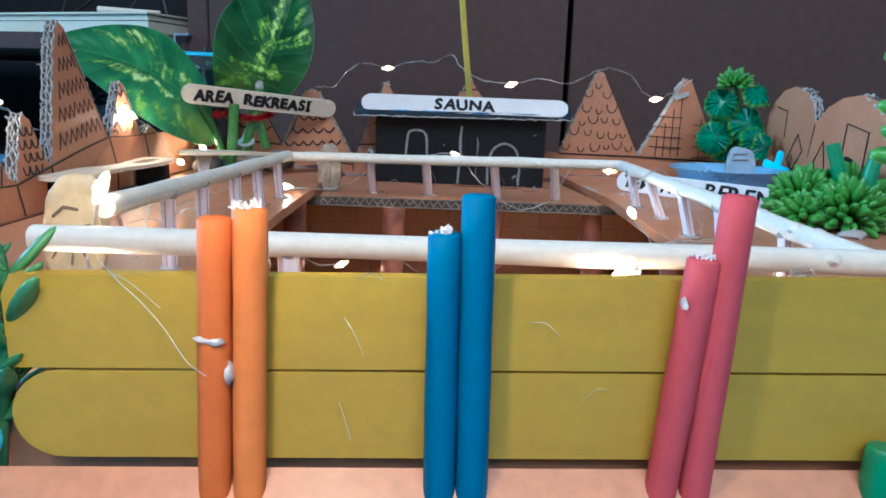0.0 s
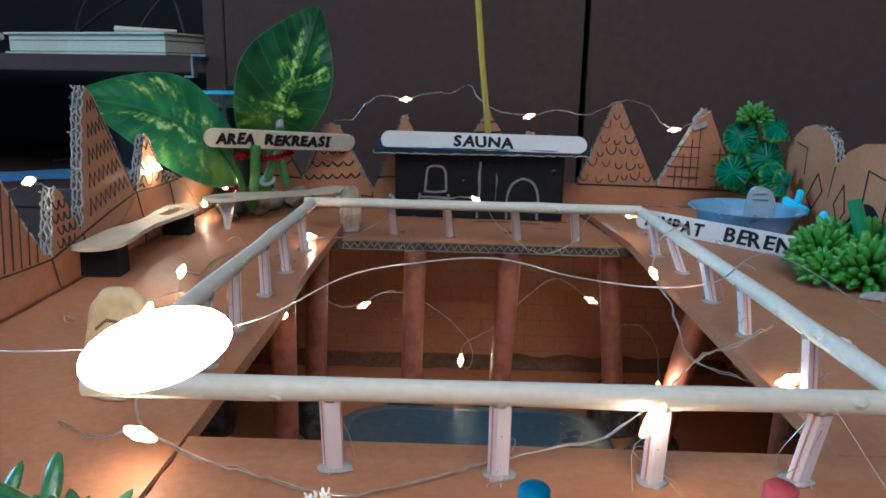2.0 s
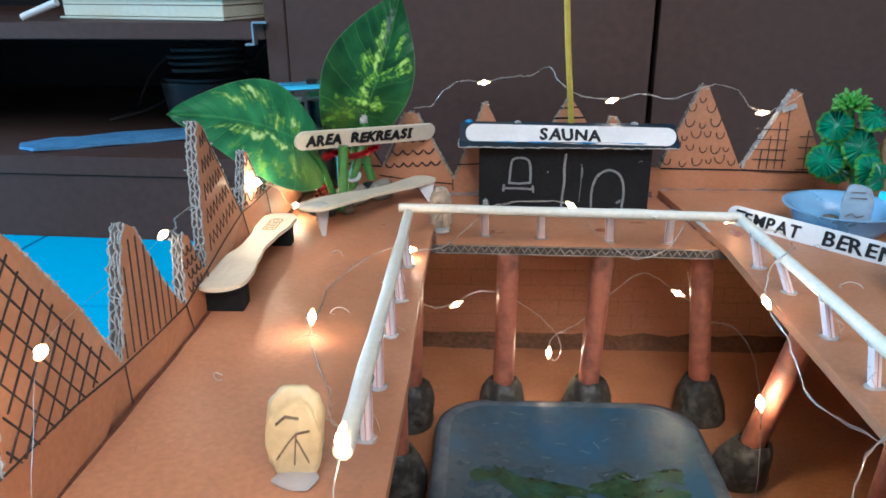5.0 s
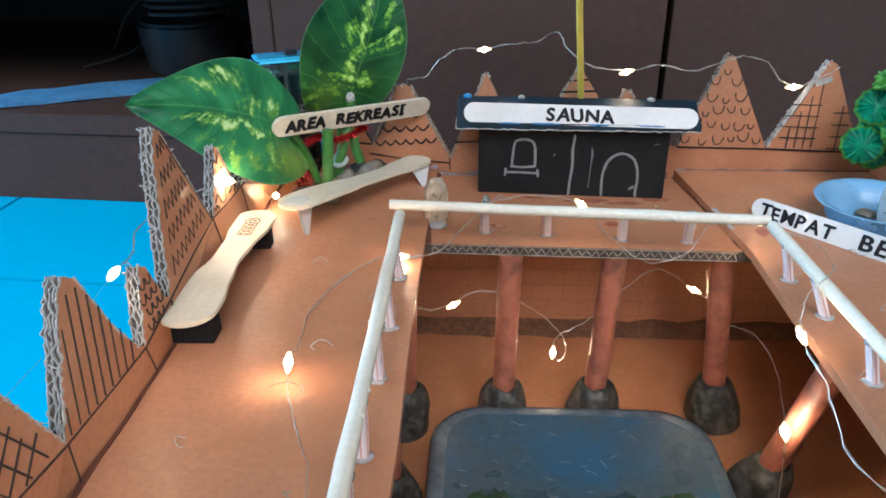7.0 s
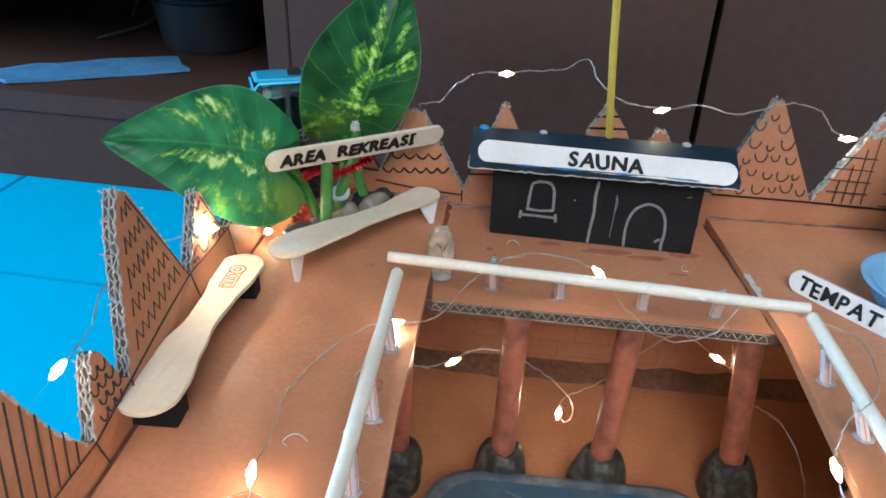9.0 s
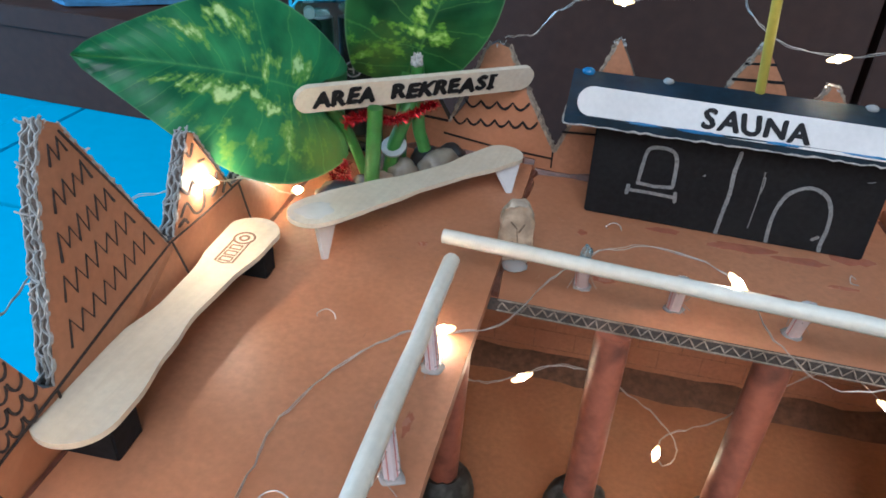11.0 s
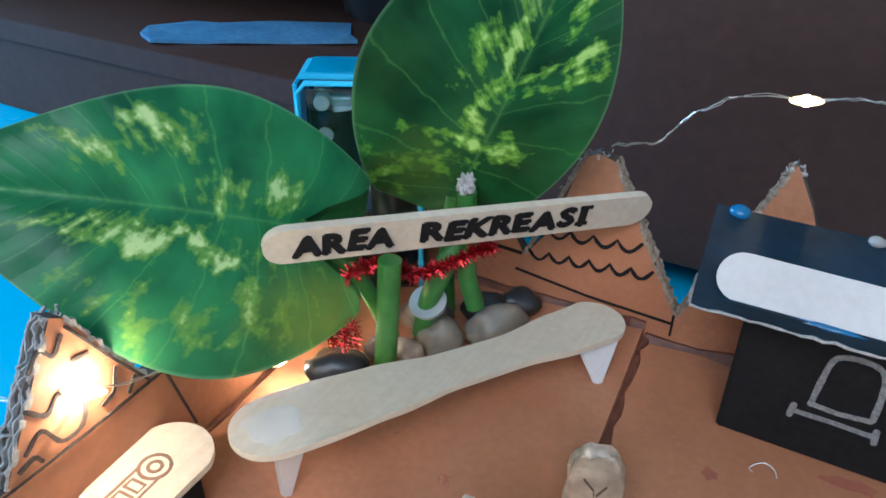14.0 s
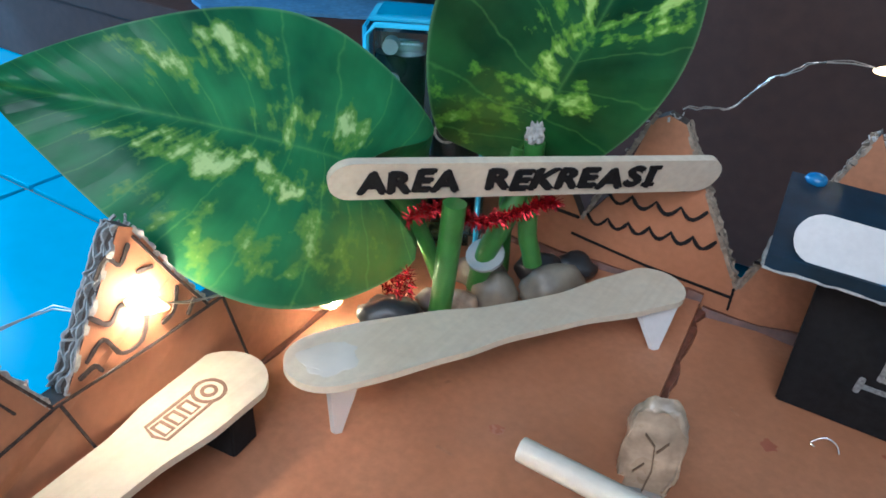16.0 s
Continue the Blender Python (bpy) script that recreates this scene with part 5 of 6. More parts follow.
# ---- the big variegated leaves ----
def leaf_material(name, deep, pale, yellow, patch_seed, patches, glow_tint):
    """Glossy printed leaf. Map UVMap: along and across in decimetres; map Across: how far along, how far to the edge (0
    to 1).
    patches: pale flecked areas as (along, across, half length, half width, strength).
    The last argument: an area painted yellow like bulb light glowing through, as (along, across, half length, half
    width, how much)."""
    m = bpy.data.materials.new(name)
    m.use_nodes = True
    nt = m.node_tree
    N, lk = nt.nodes, nt.links
    b = N["Principled BSDF"]

    def coords(layer):
        uv, sep = N.new("ShaderNodeUVMap"), N.new("ShaderNodeSeparateXYZ")
        uv.uv_map = layer
        lk.new(uv.outputs[0], sep.inputs[0])
        return uv.outputs[0], sep.outputs[0], sep.outputs[1]

    def calc(op, x, y=None, clamp=False):
        n = N.new("ShaderNodeMath")
        n.operation, n.use_clamp = op, clamp
        for k, s in enumerate((x, y)):
            if isinstance(s, (int, float)):
                n.inputs[k].default_value = s
            elif s is not None:
                lk.new(s, n.inputs[k])
        return n.outputs[0]

    def cloud(vector, scale, detail, move=(0, 0, 0), size=(1, 1, 1)):
        mp, n = N.new("ShaderNodeMapping"), N.new("ShaderNodeTexNoise")
        mp.inputs["Location"].default_value, mp.inputs["Scale"].default_value = move, size
        n.inputs["Scale"].default_value, n.inputs["Detail"].default_value = scale, detail
        lk.new(vector, mp.inputs[0])
        lk.new(mp.outputs[0], n.inputs["Vector"])
        return n.outputs["Fac"]

    def ramp(fac, lo, hi, c0=(0, 0, 0), c1=(1, 1, 1)):
        r = N.new("ShaderNodeValToRGB")
        r.color_ramp.elements[0].position, r.color_ramp.elements[1].position = lo, hi
        r.color_ramp.elements[0].color, r.color_ramp.elements[1].color = (*c0, 1), (*c1, 1)
        lk.new(fac, r.inputs[0])
        return r.outputs[0]

    def blend(f, x, y):
        n = N.new("ShaderNodeMix")
        n.data_type = "RGBA"
        lk.new(f, n.inputs[0])
        for k, s in ((6, x), (7, y)):
            if isinstance(s, tuple):
                n.inputs[k].default_value = (*s, 1)
            else:
                lk.new(s, n.inputs[k])
        return n.outputs[2]

    vec, u, v = coords("UVMap")
    _, t, e = coords("Across")
    av = calc("ABSOLUTE", v)
    # which side vein: they fan out from the foot and lean towards the tip
    rise = calc("SUBTRACT", calc("ADD", u, calc("MULTIPLY", av, 0.6)), calc("MULTIPLY", calc("POWER", av, 2.0), 0.8))
    slant = calc("DIVIDE", rise, calc("ADD", calc("MULTIPLY", av, 4.7), 1.0))
    join = N.new("ShaderNodeCombineXYZ")
    lk.new(slant, join.inputs[0])
    lk.new(v, join.inputs[1])
    fleck = cloud(join.outputs[0], 25.0, 9, (patch_seed, patch_seed * 1.7, 0), (1.7, 0.6, 1))
    fine = cloud(vec, 70.0, 5)
    big = cloud(vec, 7.0, 3, (patch_seed * 2.1, 0, 0))
    saw = calc("FRACT", calc("MULTIPLY", calc("ADD", slant, calc("MULTIPLY", big, 0.04)), 14.0))
    vein = ramp(calc("ABSOLUTE", calc("SUBTRACT", saw, 0.5)), 0.0, 0.035, (0.34, 0.34, 0.34), (0, 0, 0))
    rib = ramp(av, 0.001, 0.005, (0.4, 0.4, 0.4), (0, 0, 0))
    vein = calc("MULTIPLY", calc("MAXIMUM", vein, rib), calc("MULTIPLY", fine, 1.5), True)
    # pale patches with ragged edges
    rag = N.new("ShaderNodeTexNoise")
    rag.inputs["Scale"].default_value, rag.inputs["Detail"].default_value = 20.0, 9
    lk.new(vec, rag.inputs["Vector"])
    shift, moved = N.new("ShaderNodeVectorMath"), N.new("ShaderNodeVectorMath")
    shift.operation, moved.operation = "MULTIPLY_ADD", "ADD"
    lk.new(rag.outputs["Color"], shift.inputs[0])
    shift.inputs[1].default_value, shift.inputs[2].default_value = (0.17, 0.12, 0), (-0.085, -0.06, 0)
    lk.new(vec, moved.inputs[0])
    lk.new(shift.outputs[0], moved.inputs[1])
    patch = None
    for pu, pv, su, sv, strength in patches:
        sub, mul, far = (N.new("ShaderNodeVectorMath") for _ in range(3))
        sub.operation, mul.operation, far.operation = "SUBTRACT", "MULTIPLY", "LENGTH"
        lk.new(moved.outputs[0], sub.inputs[0])
        sub.inputs[1].default_value, mul.inputs[1].default_value = (pu, pv, 0), (1 / su, 1 / sv, 0)
        lk.new(sub.outputs[0], mul.inputs[0])
        lk.new(mul.outputs[0], far.inputs[0])
        one = calc("MULTIPLY", calc("SUBTRACT", 1.35, far.outputs["Value"]), strength)
        patch = one if patch is None else calc("MAXIMUM", patch, one)
    patch = calc("ADD", calc("MULTIPLY", patch, 0.36), calc("ADD", calc("MULTIPLY", calc("SUBTRACT", fleck, 0.5), 1.7), calc("MULTIPLY", calc("SUBTRACT", fine, 0.5), 0.55)))
    patch = calc("ADD", patch, 0.44)
    streak = cloud(join.outputs[0], 9.0, 4, (patch_seed * 3, 1, 0), (1.6, 0.22, 1))
    col = ramp(calc("ADD", calc("MULTIPLY", big, 0.5), calc("MULTIPLY", streak, 0.5)), 0.36, 0.66, [c * 0.5 for c in deep], [deep[0] * 2.6, deep[1] * 1.65, deep[2] * 1.3])
    col = blend(ramp(patch, 0.44, 0.66, (0, 0, 0), (0.85, 0.85, 0.85)), col, yellow)
    col = blend(ramp(patch, 0.70, 0.96), col, pale)
    hue = ramp(calc("ADD", calc("MULTIPLY", cloud(vec, 4.0, 4, (0, patch_seed, 0)), 0.8), calc("MULTIPLY", t, -0.25)), 0.3, 0.55, (0, 0, 0), (0.09, 0.09, 0.09))
    col = blend(hue, col, yellow)
    off, wide, far = (N.new("ShaderNodeVectorMath") for _ in range(3))
    off.operation, wide.operation, far.operation = "SUBTRACT", "MULTIPLY", "LENGTH"
    lk.new(moved.outputs[0], off.inputs[0])
    off.inputs[1].default_value, wide.inputs[1].default_value = (glow_tint[0], glow_tint[1], 0), (1 / glow_tint[2], 1 / glow_tint[3], 0)
    lk.new(off.outputs[0], wide.inputs[0])
    lk.new(wide.outputs[0], far.inputs[0])
    # yellow painted over the blade for light shining through it
    col = blend(ramp(far.outputs["Value"], 0.2, 1.1, (glow_tint[4],) * 3, (0, 0, 0)), col, (0.15, 0.17, 0.012))
    col = blend(vein, col, (0.20, 0.40, 0.08))
    col = blend(ramp(e, 0.972, 0.992, (0, 0, 0), (0.35, 0.35, 0.35)), col, (0.26, 0.38, 0.18))
    lk.new(col, b.inputs["Base Color"])
    lk.new(ramp(big, 0.3, 0.7, (0.28, 0.28, 0.28), (0.42, 0.42, 0.42)), b.inputs["Roughness"])
    b.inputs["Specular IOR Level"].default_value = 0.28
    bp = N.new("ShaderNodeBump")
    bp.inputs["Strength"].default_value, bp.inputs["Distance"].default_value = 0.4, 0.001
    pillow = calc("MULTIPLY", calc("SINE", calc("MULTIPLY", saw, math.pi)), calc("ADD", calc("MULTIPLY", big, 1.2), -0.1))
    lk.new(calc("SUBTRACT", calc("ADD", calc("MULTIPLY", fine, 0.2), calc("MULTIPLY", streak, 0.5)), pillow), bp.inputs["Height"])
    lk.new(bp.outputs[0], b.inputs["Normal"])
    tr = N.new("ShaderNodeBsdfTranslucent")
    lk.new(col, tr.inputs["Color"])
    ms = N.new("ShaderNodeMixShader")
    ms.inputs[0].default_value = 0.27
    lk.new(b.outputs[0], ms.inputs[1])
    lk.new(tr.outputs[0], ms.inputs[2])
    lk.new(ms.outputs[0], N["Material Output"].inputs[0])
    return m


def big_leaf(parent, foot, tip, roll, wl, wr, bend, cup, fold, lobe, material):
    """A heart shaped leaf blade from foot to tip, its width turned by roll about that line."""
    foot, tip = Vector(foot), Vector(tip)
    ax = tip - foot
    length = ax.length
    ax.normalize()
    e = ax.cross(Vector((0, 0, 1))).normalized()
    n = e.cross(ax)
    wdir = e * math.cos(roll) + n * math.sin(roll)
    nn = wdir.cross(ax)
    bm = bmesh.new()
    uvl, uvn = bm.loops.layers.uv.new("UVMap"), bm.loops.layers.uv.new("Across")
    rows, coords = [], {}
    NU, NV = 40, 24
    for i in range(NU + 1):
        u = i / NU
        s = 1 - u * (1 + lobe) + lobe * max(0, (u - 0.85) / 0.15) ** 2
        prof = math.sin(math.pi * min(1, u) ** 0.95) ** 0.62 * (0.46 + 0.54 * math.sin(math.pi / 2 * min(1, u / 0.6))) if 0 < u < 1 else 0.0
        row = []
        for j in range(NV + 1):
            v = 2 * j / NV - 1
            w = (wl if v > 0 else wr) * prof * v
            ripple = 0.05 * math.sin(14 * (u - 0.4 * abs(v))) * abs(v) + 0.10 * math.sin(5 * u + 2 * v) * v * v
            crease = -0.12 * math.exp(-(v / 0.12) ** 2)
            p = foot + ax * (s * length) + wdir * w + nn * (bend * length * s * (1 - s) * 4 + cup * w * w / max(wl, wr) + fold * abs(w) + ripple + crease)
            vert = bm.verts.new(p)
            coords[vert] = ((s * length * 0.1, w * 0.1), (s, abs(v)))
            row.append(vert)
        rows.append(row)
    for a, b in zip(rows, rows[1:]):
        for j in range(NV):
            bm.faces.new((a[j], a[j + 1], b[j + 1], b[j]))
    for f in bm.faces:
        for lp in f.loops:
            lp[uvl].uv, lp[uvn].uv = coords[lp.vert]
    bmesh.ops.solidify(bm, geom=list(bm.faces), thickness=0.05)
    bmesh.ops.remove_doubles(bm, verts=bm.verts, dist=1e-4)
    return part("leaf_blade", bm, material, parent, "glossy variegated green leaf", smooth=70)


# the first leaf's lower lobe has the bulbs' through-glow painted in yellow
LEAFA = leaf_material("variegated_leaf", (0.020, 0.140, 0.054), (0.56, 0.64, 0.23), (0.16, 0.29, 0.04), 2.3,
                      [(0.424, 0.094, 0.050, 0.022, 1.0), (0.298, 0.150, 0.055, 0.032, 1.1), (0.034, 0.066, 0.034, 0.045, 1.2), (0.393, -0.045, 0.07, 0.018, 0.95), (0.323, -0.075, 0.07, 0.022, 1.05),
                       (0.231, -0.055, 0.06, 0.025, 1.2), (0.150, -0.085, 0.055, 0.02, 0.95), (0.48, -0.06, 0.05, 0.012, 0.7), (0.175, 0.045, 0.04, 0.03, 0.55), (0.393, -0.185, 0.04, 0.02, 0.4), (0.07, -0.20, 0.07, 0.05, 0.36), (0.20, -0.24, 0.09, 0.03, 0.33)], (-0.06, -0.20, 0.20, 0.16, 0.55))
LEAFB = leaf_material("variegated_leaf_dark", (0.011, 0.082, 0.027), (0.50, 0.70, 0.17), (0.17, 0.36, 0.03), 5.1,
                      [(0.215, 0.042, 0.05, 0.022, 1.25), (0.13, 0.035, 0.04, 0.02, 1.0), (0.30, 0.032, 0.05, 0.02, 1.1), (0.39, 0.034, 0.075, 0.02, 1.3), (0.36, 0.095, 0.06, 0.02, 0.75), (0.153, -0.045, 0.03, 0.035, 0.95), (0.40, -0.14, 0.045, 0.022, 1.2),
                       (0.325, -0.056, 0.02, 0.025, 0.6), (0.085, 0.073, 0.04, 0.03, 0.85), (0.017, 0.184, 0.04, 0.035, 0.55), (0.52, 0.045, 0.055, 0.015, 1.1), (0.496, -0.075, 0.04, 0.016, 1.0), (0.356, -0.112, 0.03, 0.015, 0.7)], (0.03, 0.12, 0.12, 0.12, 0.4))
plant = thing("leaf_plant", (-7.0, -1.2, 0.4), "artificial plant with two big variegated leaves on cut green stems", "plant")
big_leaf(plant, (-9.34, -3.53, 4.61), (-13.94, -8.59, 6.78), 1.025, 2.634, 3.405, 0.121, -0.134, 0.177, 0.487, LEAFA)
big_leaf(plant, (-6.88, -0.48, 4.69), (-4.66, 1.58, 11.75), 1.771, 3.357, 2.22, -0.09, -0.374, 0.169, 0.255, LEAFB)
for pts, r in (([(-7.33, -3.2, 0.6), (-7.2, -3.2, 1.9), (-7.05, -3.15, 4.2)], 0.27), ([(-7.2, -1.6, 1.1), (-7.0, -1.55, 2.2), (-6.7, -1.35, 3.1), (-6.55, -1.0, 3.9)], 0.26), ([(-6.12, -0.72, 1.75), (-6.2, -0.75, 2.1), (-6.35, -0.8, 2.8), (-6.4, -0.82, 5.0)], 0.24),
                ([(-8.1, -1.6, 0.6), (-8.6, -2.4, 3.0), (-9.3, -3.4, 4.55)], 0.2), ([(-7.4, 0.2, 0.6), (-7.2, -0.3, 3.2), (-6.95, -0.45, 4.62)], 0.2)):
    part("stem", tube(bmesh.new(), smooth_path(pts, 6), r, 12), STEM, plant, "cut green plastic stem", smooth=50)
part("torn_tip", blob(bmesh.new(), (-6.4, -0.84, 5.15), (0.2, 0.2, 0.26), None, 0.8, 4, 3, 2.2), FLUTE, plant, "torn white stem tip")
bm = bmesh.new()
bmesh.ops.create_cone(bm, cap_ends=True, segments=24, radius1=0.48, radius2=0.48, depth=0.1, matrix=Matrix.Translation((-7.02, -1.57, 2.1)) @ Matrix.Rotation(radians(28), 4, "X"))
single("plastic_washer", bm, WASHER, (-7.02, -1.57, 2.0), "round clear plastic washer round a stem", "washer")
# red tinsel wound round the stems
bm = bmesh.new()
rng = random.Random(9)
for k in range(1500):
    t = rng.random()
    c = Vector((-8.1 + 2.35 * t, -3.4 + 2.5 * t + 0.35 * math.sin(9 * t), 3.55 + 0.12 * math.sin(7 * t)))
    d = Vector((rng.gauss(0, 1), rng.gauss(0, 1), rng.gauss(0, 1))).normalized() * rng.uniform(0.12, 0.3)
    s = d.orthogonal().normalized() * 0.025
    bm.faces.new([bm.verts.new(q) for q in (c - s, c + s, c + d + s * 0.3, c + d - s * 0.3)])
tagged(single("red_tinsel", bm, TINSEL, (-7, -2, 3), "frayed red tinsel wound round the green stems", "tinsel"), kind="stuff")
bm = bmesh.new()
for k in range(220):
    c = Vector((-8.45, -3.2, 1.45)) + Vector((rng.uniform(-0.3, 0.3), rng.uniform(-0.3, 0.3), rng.uniform(-0.4, 0.6)))
    d = Vector((rng.gauss(0, 1), rng.gauss(0, 1), rng.gauss(0, 1))).normalized() * 0.3
    s = d.orthogonal().normalized() * 0.024
    bm.faces.new([bm.verts.new(q) for q in (c - s, c + s, c + d)])
tagged(single("red_tinsel", bm, TINSEL, (-8.45, -3.2, 1.0), "short tuft of red tinsel behind the black pebble", "tinsel"), kind="stuff")

# pebbles round the stems
TANPEBBLE = shader("brown_pebble", (0.25, 0.165, 0.105), 0.45, grain=400, vary=0.35, blotch=90, stain=0.3, stain_to=(0.36, 0.28, 0.2), bump=0.3)
for k, (x, y, z, rx, ry, rz, ang, mat, word) in enumerate([
        (-8.25, -3.65, 0.88, 0.84, 0.6, 0.56, 0.4, DARKPEBBLE, "shiny black"), (-7.15, -2.4, 0.86, 0.46, 0.40, 0.54, 0.2, TANPEBBLE, "rough tan"), (-6.75, -1.5, 0.98, 0.62, 0.46, 0.62, 0.5, PEBBLE, "dull brown"),
        (-5.7, -0.25, 0.95, 0.85, 0.5, 0.6, 0.8, PEBBLE, "grey olive"), (-6.4, 0.55, 0.78, 0.7, 0.5, 0.46, 0.1, DARKPEBBLE, "shiny black"),
        (-7.9, -2.3, 0.72, 0.5, 0.45, 0.38, 0.3, DARKPEBBLE, "shiny black"), (-7.7, -0.5, 0.75, 0.7, 0.5, 0.42, 0.3, PEBBLE, "grey"), (-7.0, -3.1, 0.66, 0.4, 0.34, 0.32, 0.7, PEBBLE, "small grey"),
        (-5.7, 1.3, 0.75, 0.6, 0.5, 0.4, 0.7, DARKPEBBLE, "shiny black"), (-8.0, -4.7, 0.62, 0.36, 0.3, 0.26, 0.3, PEBBLE, "small grey")]):
    bm = blob(bmesh.new(), (x, y, z), (rx, ry, rz), Matrix.Rotation(ang, 3, "Z"), 0.3, k, 3, 1.0)
    for v in bm.verts:
        v.co.z = max(v.co.z, 0.4)
    single("pebble", bm, mat, (x, y, 0.4), word + " pebble at the foot of the leaf plant", "pebble", "pebbles round the stems", smooth=80)


BROWNINK = shader("faded_brown_ink", (0.13, 0.085, 0.05), 0.6, grain=900, vary=0.4)


# flat stones standing on edge with inked lines
def standing_stone(foot, width, height, thick, face, material, lines, label, lean=0.0, seed=1, rough=0.16, freq=1.0):
    ob = thing("standing_stone", foot, label, "stone")
    foot = Vector(foot)
    a = Vector((math.cos(face), math.sin(face), 0))
    n = a.cross(Vector((0, 0, 1)))
    up = (Vector((0, 0, 1)) - n * lean).normalized()
    turn = Matrix((a, -n, up)).transposed()
    bm = blob(bmesh.new(), (0, 0, 0), (1, 1, 1), None, rough, seed, 4, freq)
    for v in bm.verts:
        v.co = Vector([math.copysign(abs(q) ** 0.72, q) for q in v.co])
    bmesh.ops.transform(bm, matrix=Matrix.Translation(foot + up * height * 0.48) @ turn.to_4x4() @ Matrix.Diagonal((width / 2, thick / 2, height / 2, 1)), verts=bm.verts)
    for v in bm.verts:
        q = v.co - foot - up * height * 0.48
        k = q.dot(-n) / (thick / 2)
        v.co += n * (q.dot(n)) * -0.35 if abs(k) > 0.5 else Vector()
        q2 = v.co - foot
        if q2.z < 0:
            v.co.z = foot.z
    part("stone", bm, material, ob, smooth=70)
    part("glue", blob(bmesh.new(), foot + n * 0.2 + Vector((0, 0, 0.08)), (width * 0.42, thick * 0.7, 0.14), None, 0.3, seed, 2), GLUE, ob, "clear glue", smooth=60)
    bm = bmesh.new()
    for k, pts in enumerate(lines):
        stroke(bm, pts, 0.026, lambda p, q, c: foot + a * (p * width) + up * (q * height) + n * (thick * 0.36 + c), 0.03, 0.3, k)
    part("ink_mark", bm, BROWNINK, ob, "faded pen marks")


standing_stone((-1.65, -4.4, 0.0), 1.15, 2.4, 0.6, 0.25, GREYSTONE, [[(-0.18, 0.7), (0.0, 0.6), (0.05, 0.35), (-0.02, 0.12)], [(0.2, 0.66), (0.06, 0.55)], [(-0.24, 0.3), (-0.1, 0.4)]], "small translucent grey stone glued upright on the deck", 0.05, 3, 0.17, 1.8)
standing_stone((-2.85, -25.6, 0.4), 1.5, 2.65, 0.7, 0.1, PALESTONE, [[(-0.3, 0.25), (-0.1, 0.42), (0.05, 0.52), (0.28, 0.55)], [(0.05, 0.5), (0.0, 0.2)], [(0.06, 0.45), (0.25, 0.22)], [(-0.28, 0.62), (-0.12, 0.7), (0.1, 0.68)]],
               "pale tan stone glued upright on the wide deck", 0.12, 7, 0.2, 1.0)

# battery box in the corner
# clear plastic edges with the window's cyan light painted into their colour
LITEDGE = shader("cyan_lit_plastic", (0.14, 0.66, 0.93), 0.2, grain=150, vary=0.08, Transmission_Weight=0.25)
bat = thing("battery_box", (-10.3, 0.7, 0.4), "clear plastic battery box of the lights standing in the corner", "battery box")
turn = Matrix.Rotation(radians(28), 3, "Z")
c0 = Vector((-10.2, 0.6, 3.8))
part("case", block(bmesh.new(), c0, Vector((3.3, 1.9, 6.4)), turn, 0.34), CASE, bat, "clear plastic case", smooth=40)
for k in (-0.75, 0.75):
    p = c0 + turn @ Vector((k, 0, -2.4))
    part("battery", tube(bmesh.new(), [p, p + Vector((0, 0, 4.6))], 0.66, 16), DARKPLASTIC, bat, "dark battery", smooth=50)
for sx, wide, material, words in ((-1.58, 0.1, LITEDGE, "side wall of the case, coloured as lit cyan by the window"), (1.58, 0.1, CASE, "clear side wall of the case")):
    part("side_wall", block(bmesh.new(), c0 + turn @ Vector((sx, -0.1, 0.0)), Vector((wide, 1.5, 5.9)), turn, 0.04), material, bat, words)
part("top_wall", block(bmesh.new(), c0 + turn @ Vector((0, -0.1, 3.1)), Vector((3.0, 1.5, 0.1)), turn, 0.04), LITEDGE, bat, "top wall of the case, coloured as lit cyan by the window")
frame_pts = [(-1.5, -2.9), (-1.5, 2.75), (-1.3, 3.0), (1.3, 3.0), (1.5, 2.75), (1.5, -2.9)]
part("lid_rim", tube(bmesh.new(), [c0 + turn @ Vector((p, -0.93, q)) for p, q in frame_pts], 0.075, 6), LITEDGE, bat, "moulded lid rim, coloured as lit cyan by the window", smooth=60)
for sx, sz in ((-0.6, 2.3), (0.55, 2.55)):
    part("contact", block(bmesh.new(), c0 + turn @ Vector((sx, 0.2, sz)), Vector((0.8, 0.5, 0.35)), turn, 0.08), STEEL, bat, "bright steel contact")
for sx, sz in ((-0.95, 2.45), (-1.05, -0.4), (-0.9, 1.6)):
    part("screw_post", tube(bmesh.new(), [c0 + turn @ Vector((sx, -0.75, sz)), c0 + turn @ Vector((sx, -0.2, sz))], 0.2, 14), WHITEWOOD, bat, "white moulded screw post", smooth=50)
part("switch", block(bmesh.new(), c0 + turn @ Vector((0.4, -0.2, 3.3)), Vector((0.6, 0.5, 0.3)), turn, 0.05), DARKPLASTIC, bat, "black switch")
bm = bmesh.new()
def on_case(a_, b_, c):
    return c0 + turn @ Vector((a_, -0.955 - c, b_))
stroke(bm, [(0.55 + 0.3 * math.cos(k * math.pi / 8), 0.4 + 0.3 * math.sin(k * math.pi / 8)) for k in range(17)], 0.06, on_case, 0.015)
stroke(bm, [(0.37, 0.4), (0.73, 0.4)], 0.06, on_case, 0.015)
stroke(bm, [(0.55, 0.22), (0.55, 0.58)], 0.06, on_case, 0.015)
part("plus_mark", bm, CHALK, bat, "moulded plus mark in a ring")

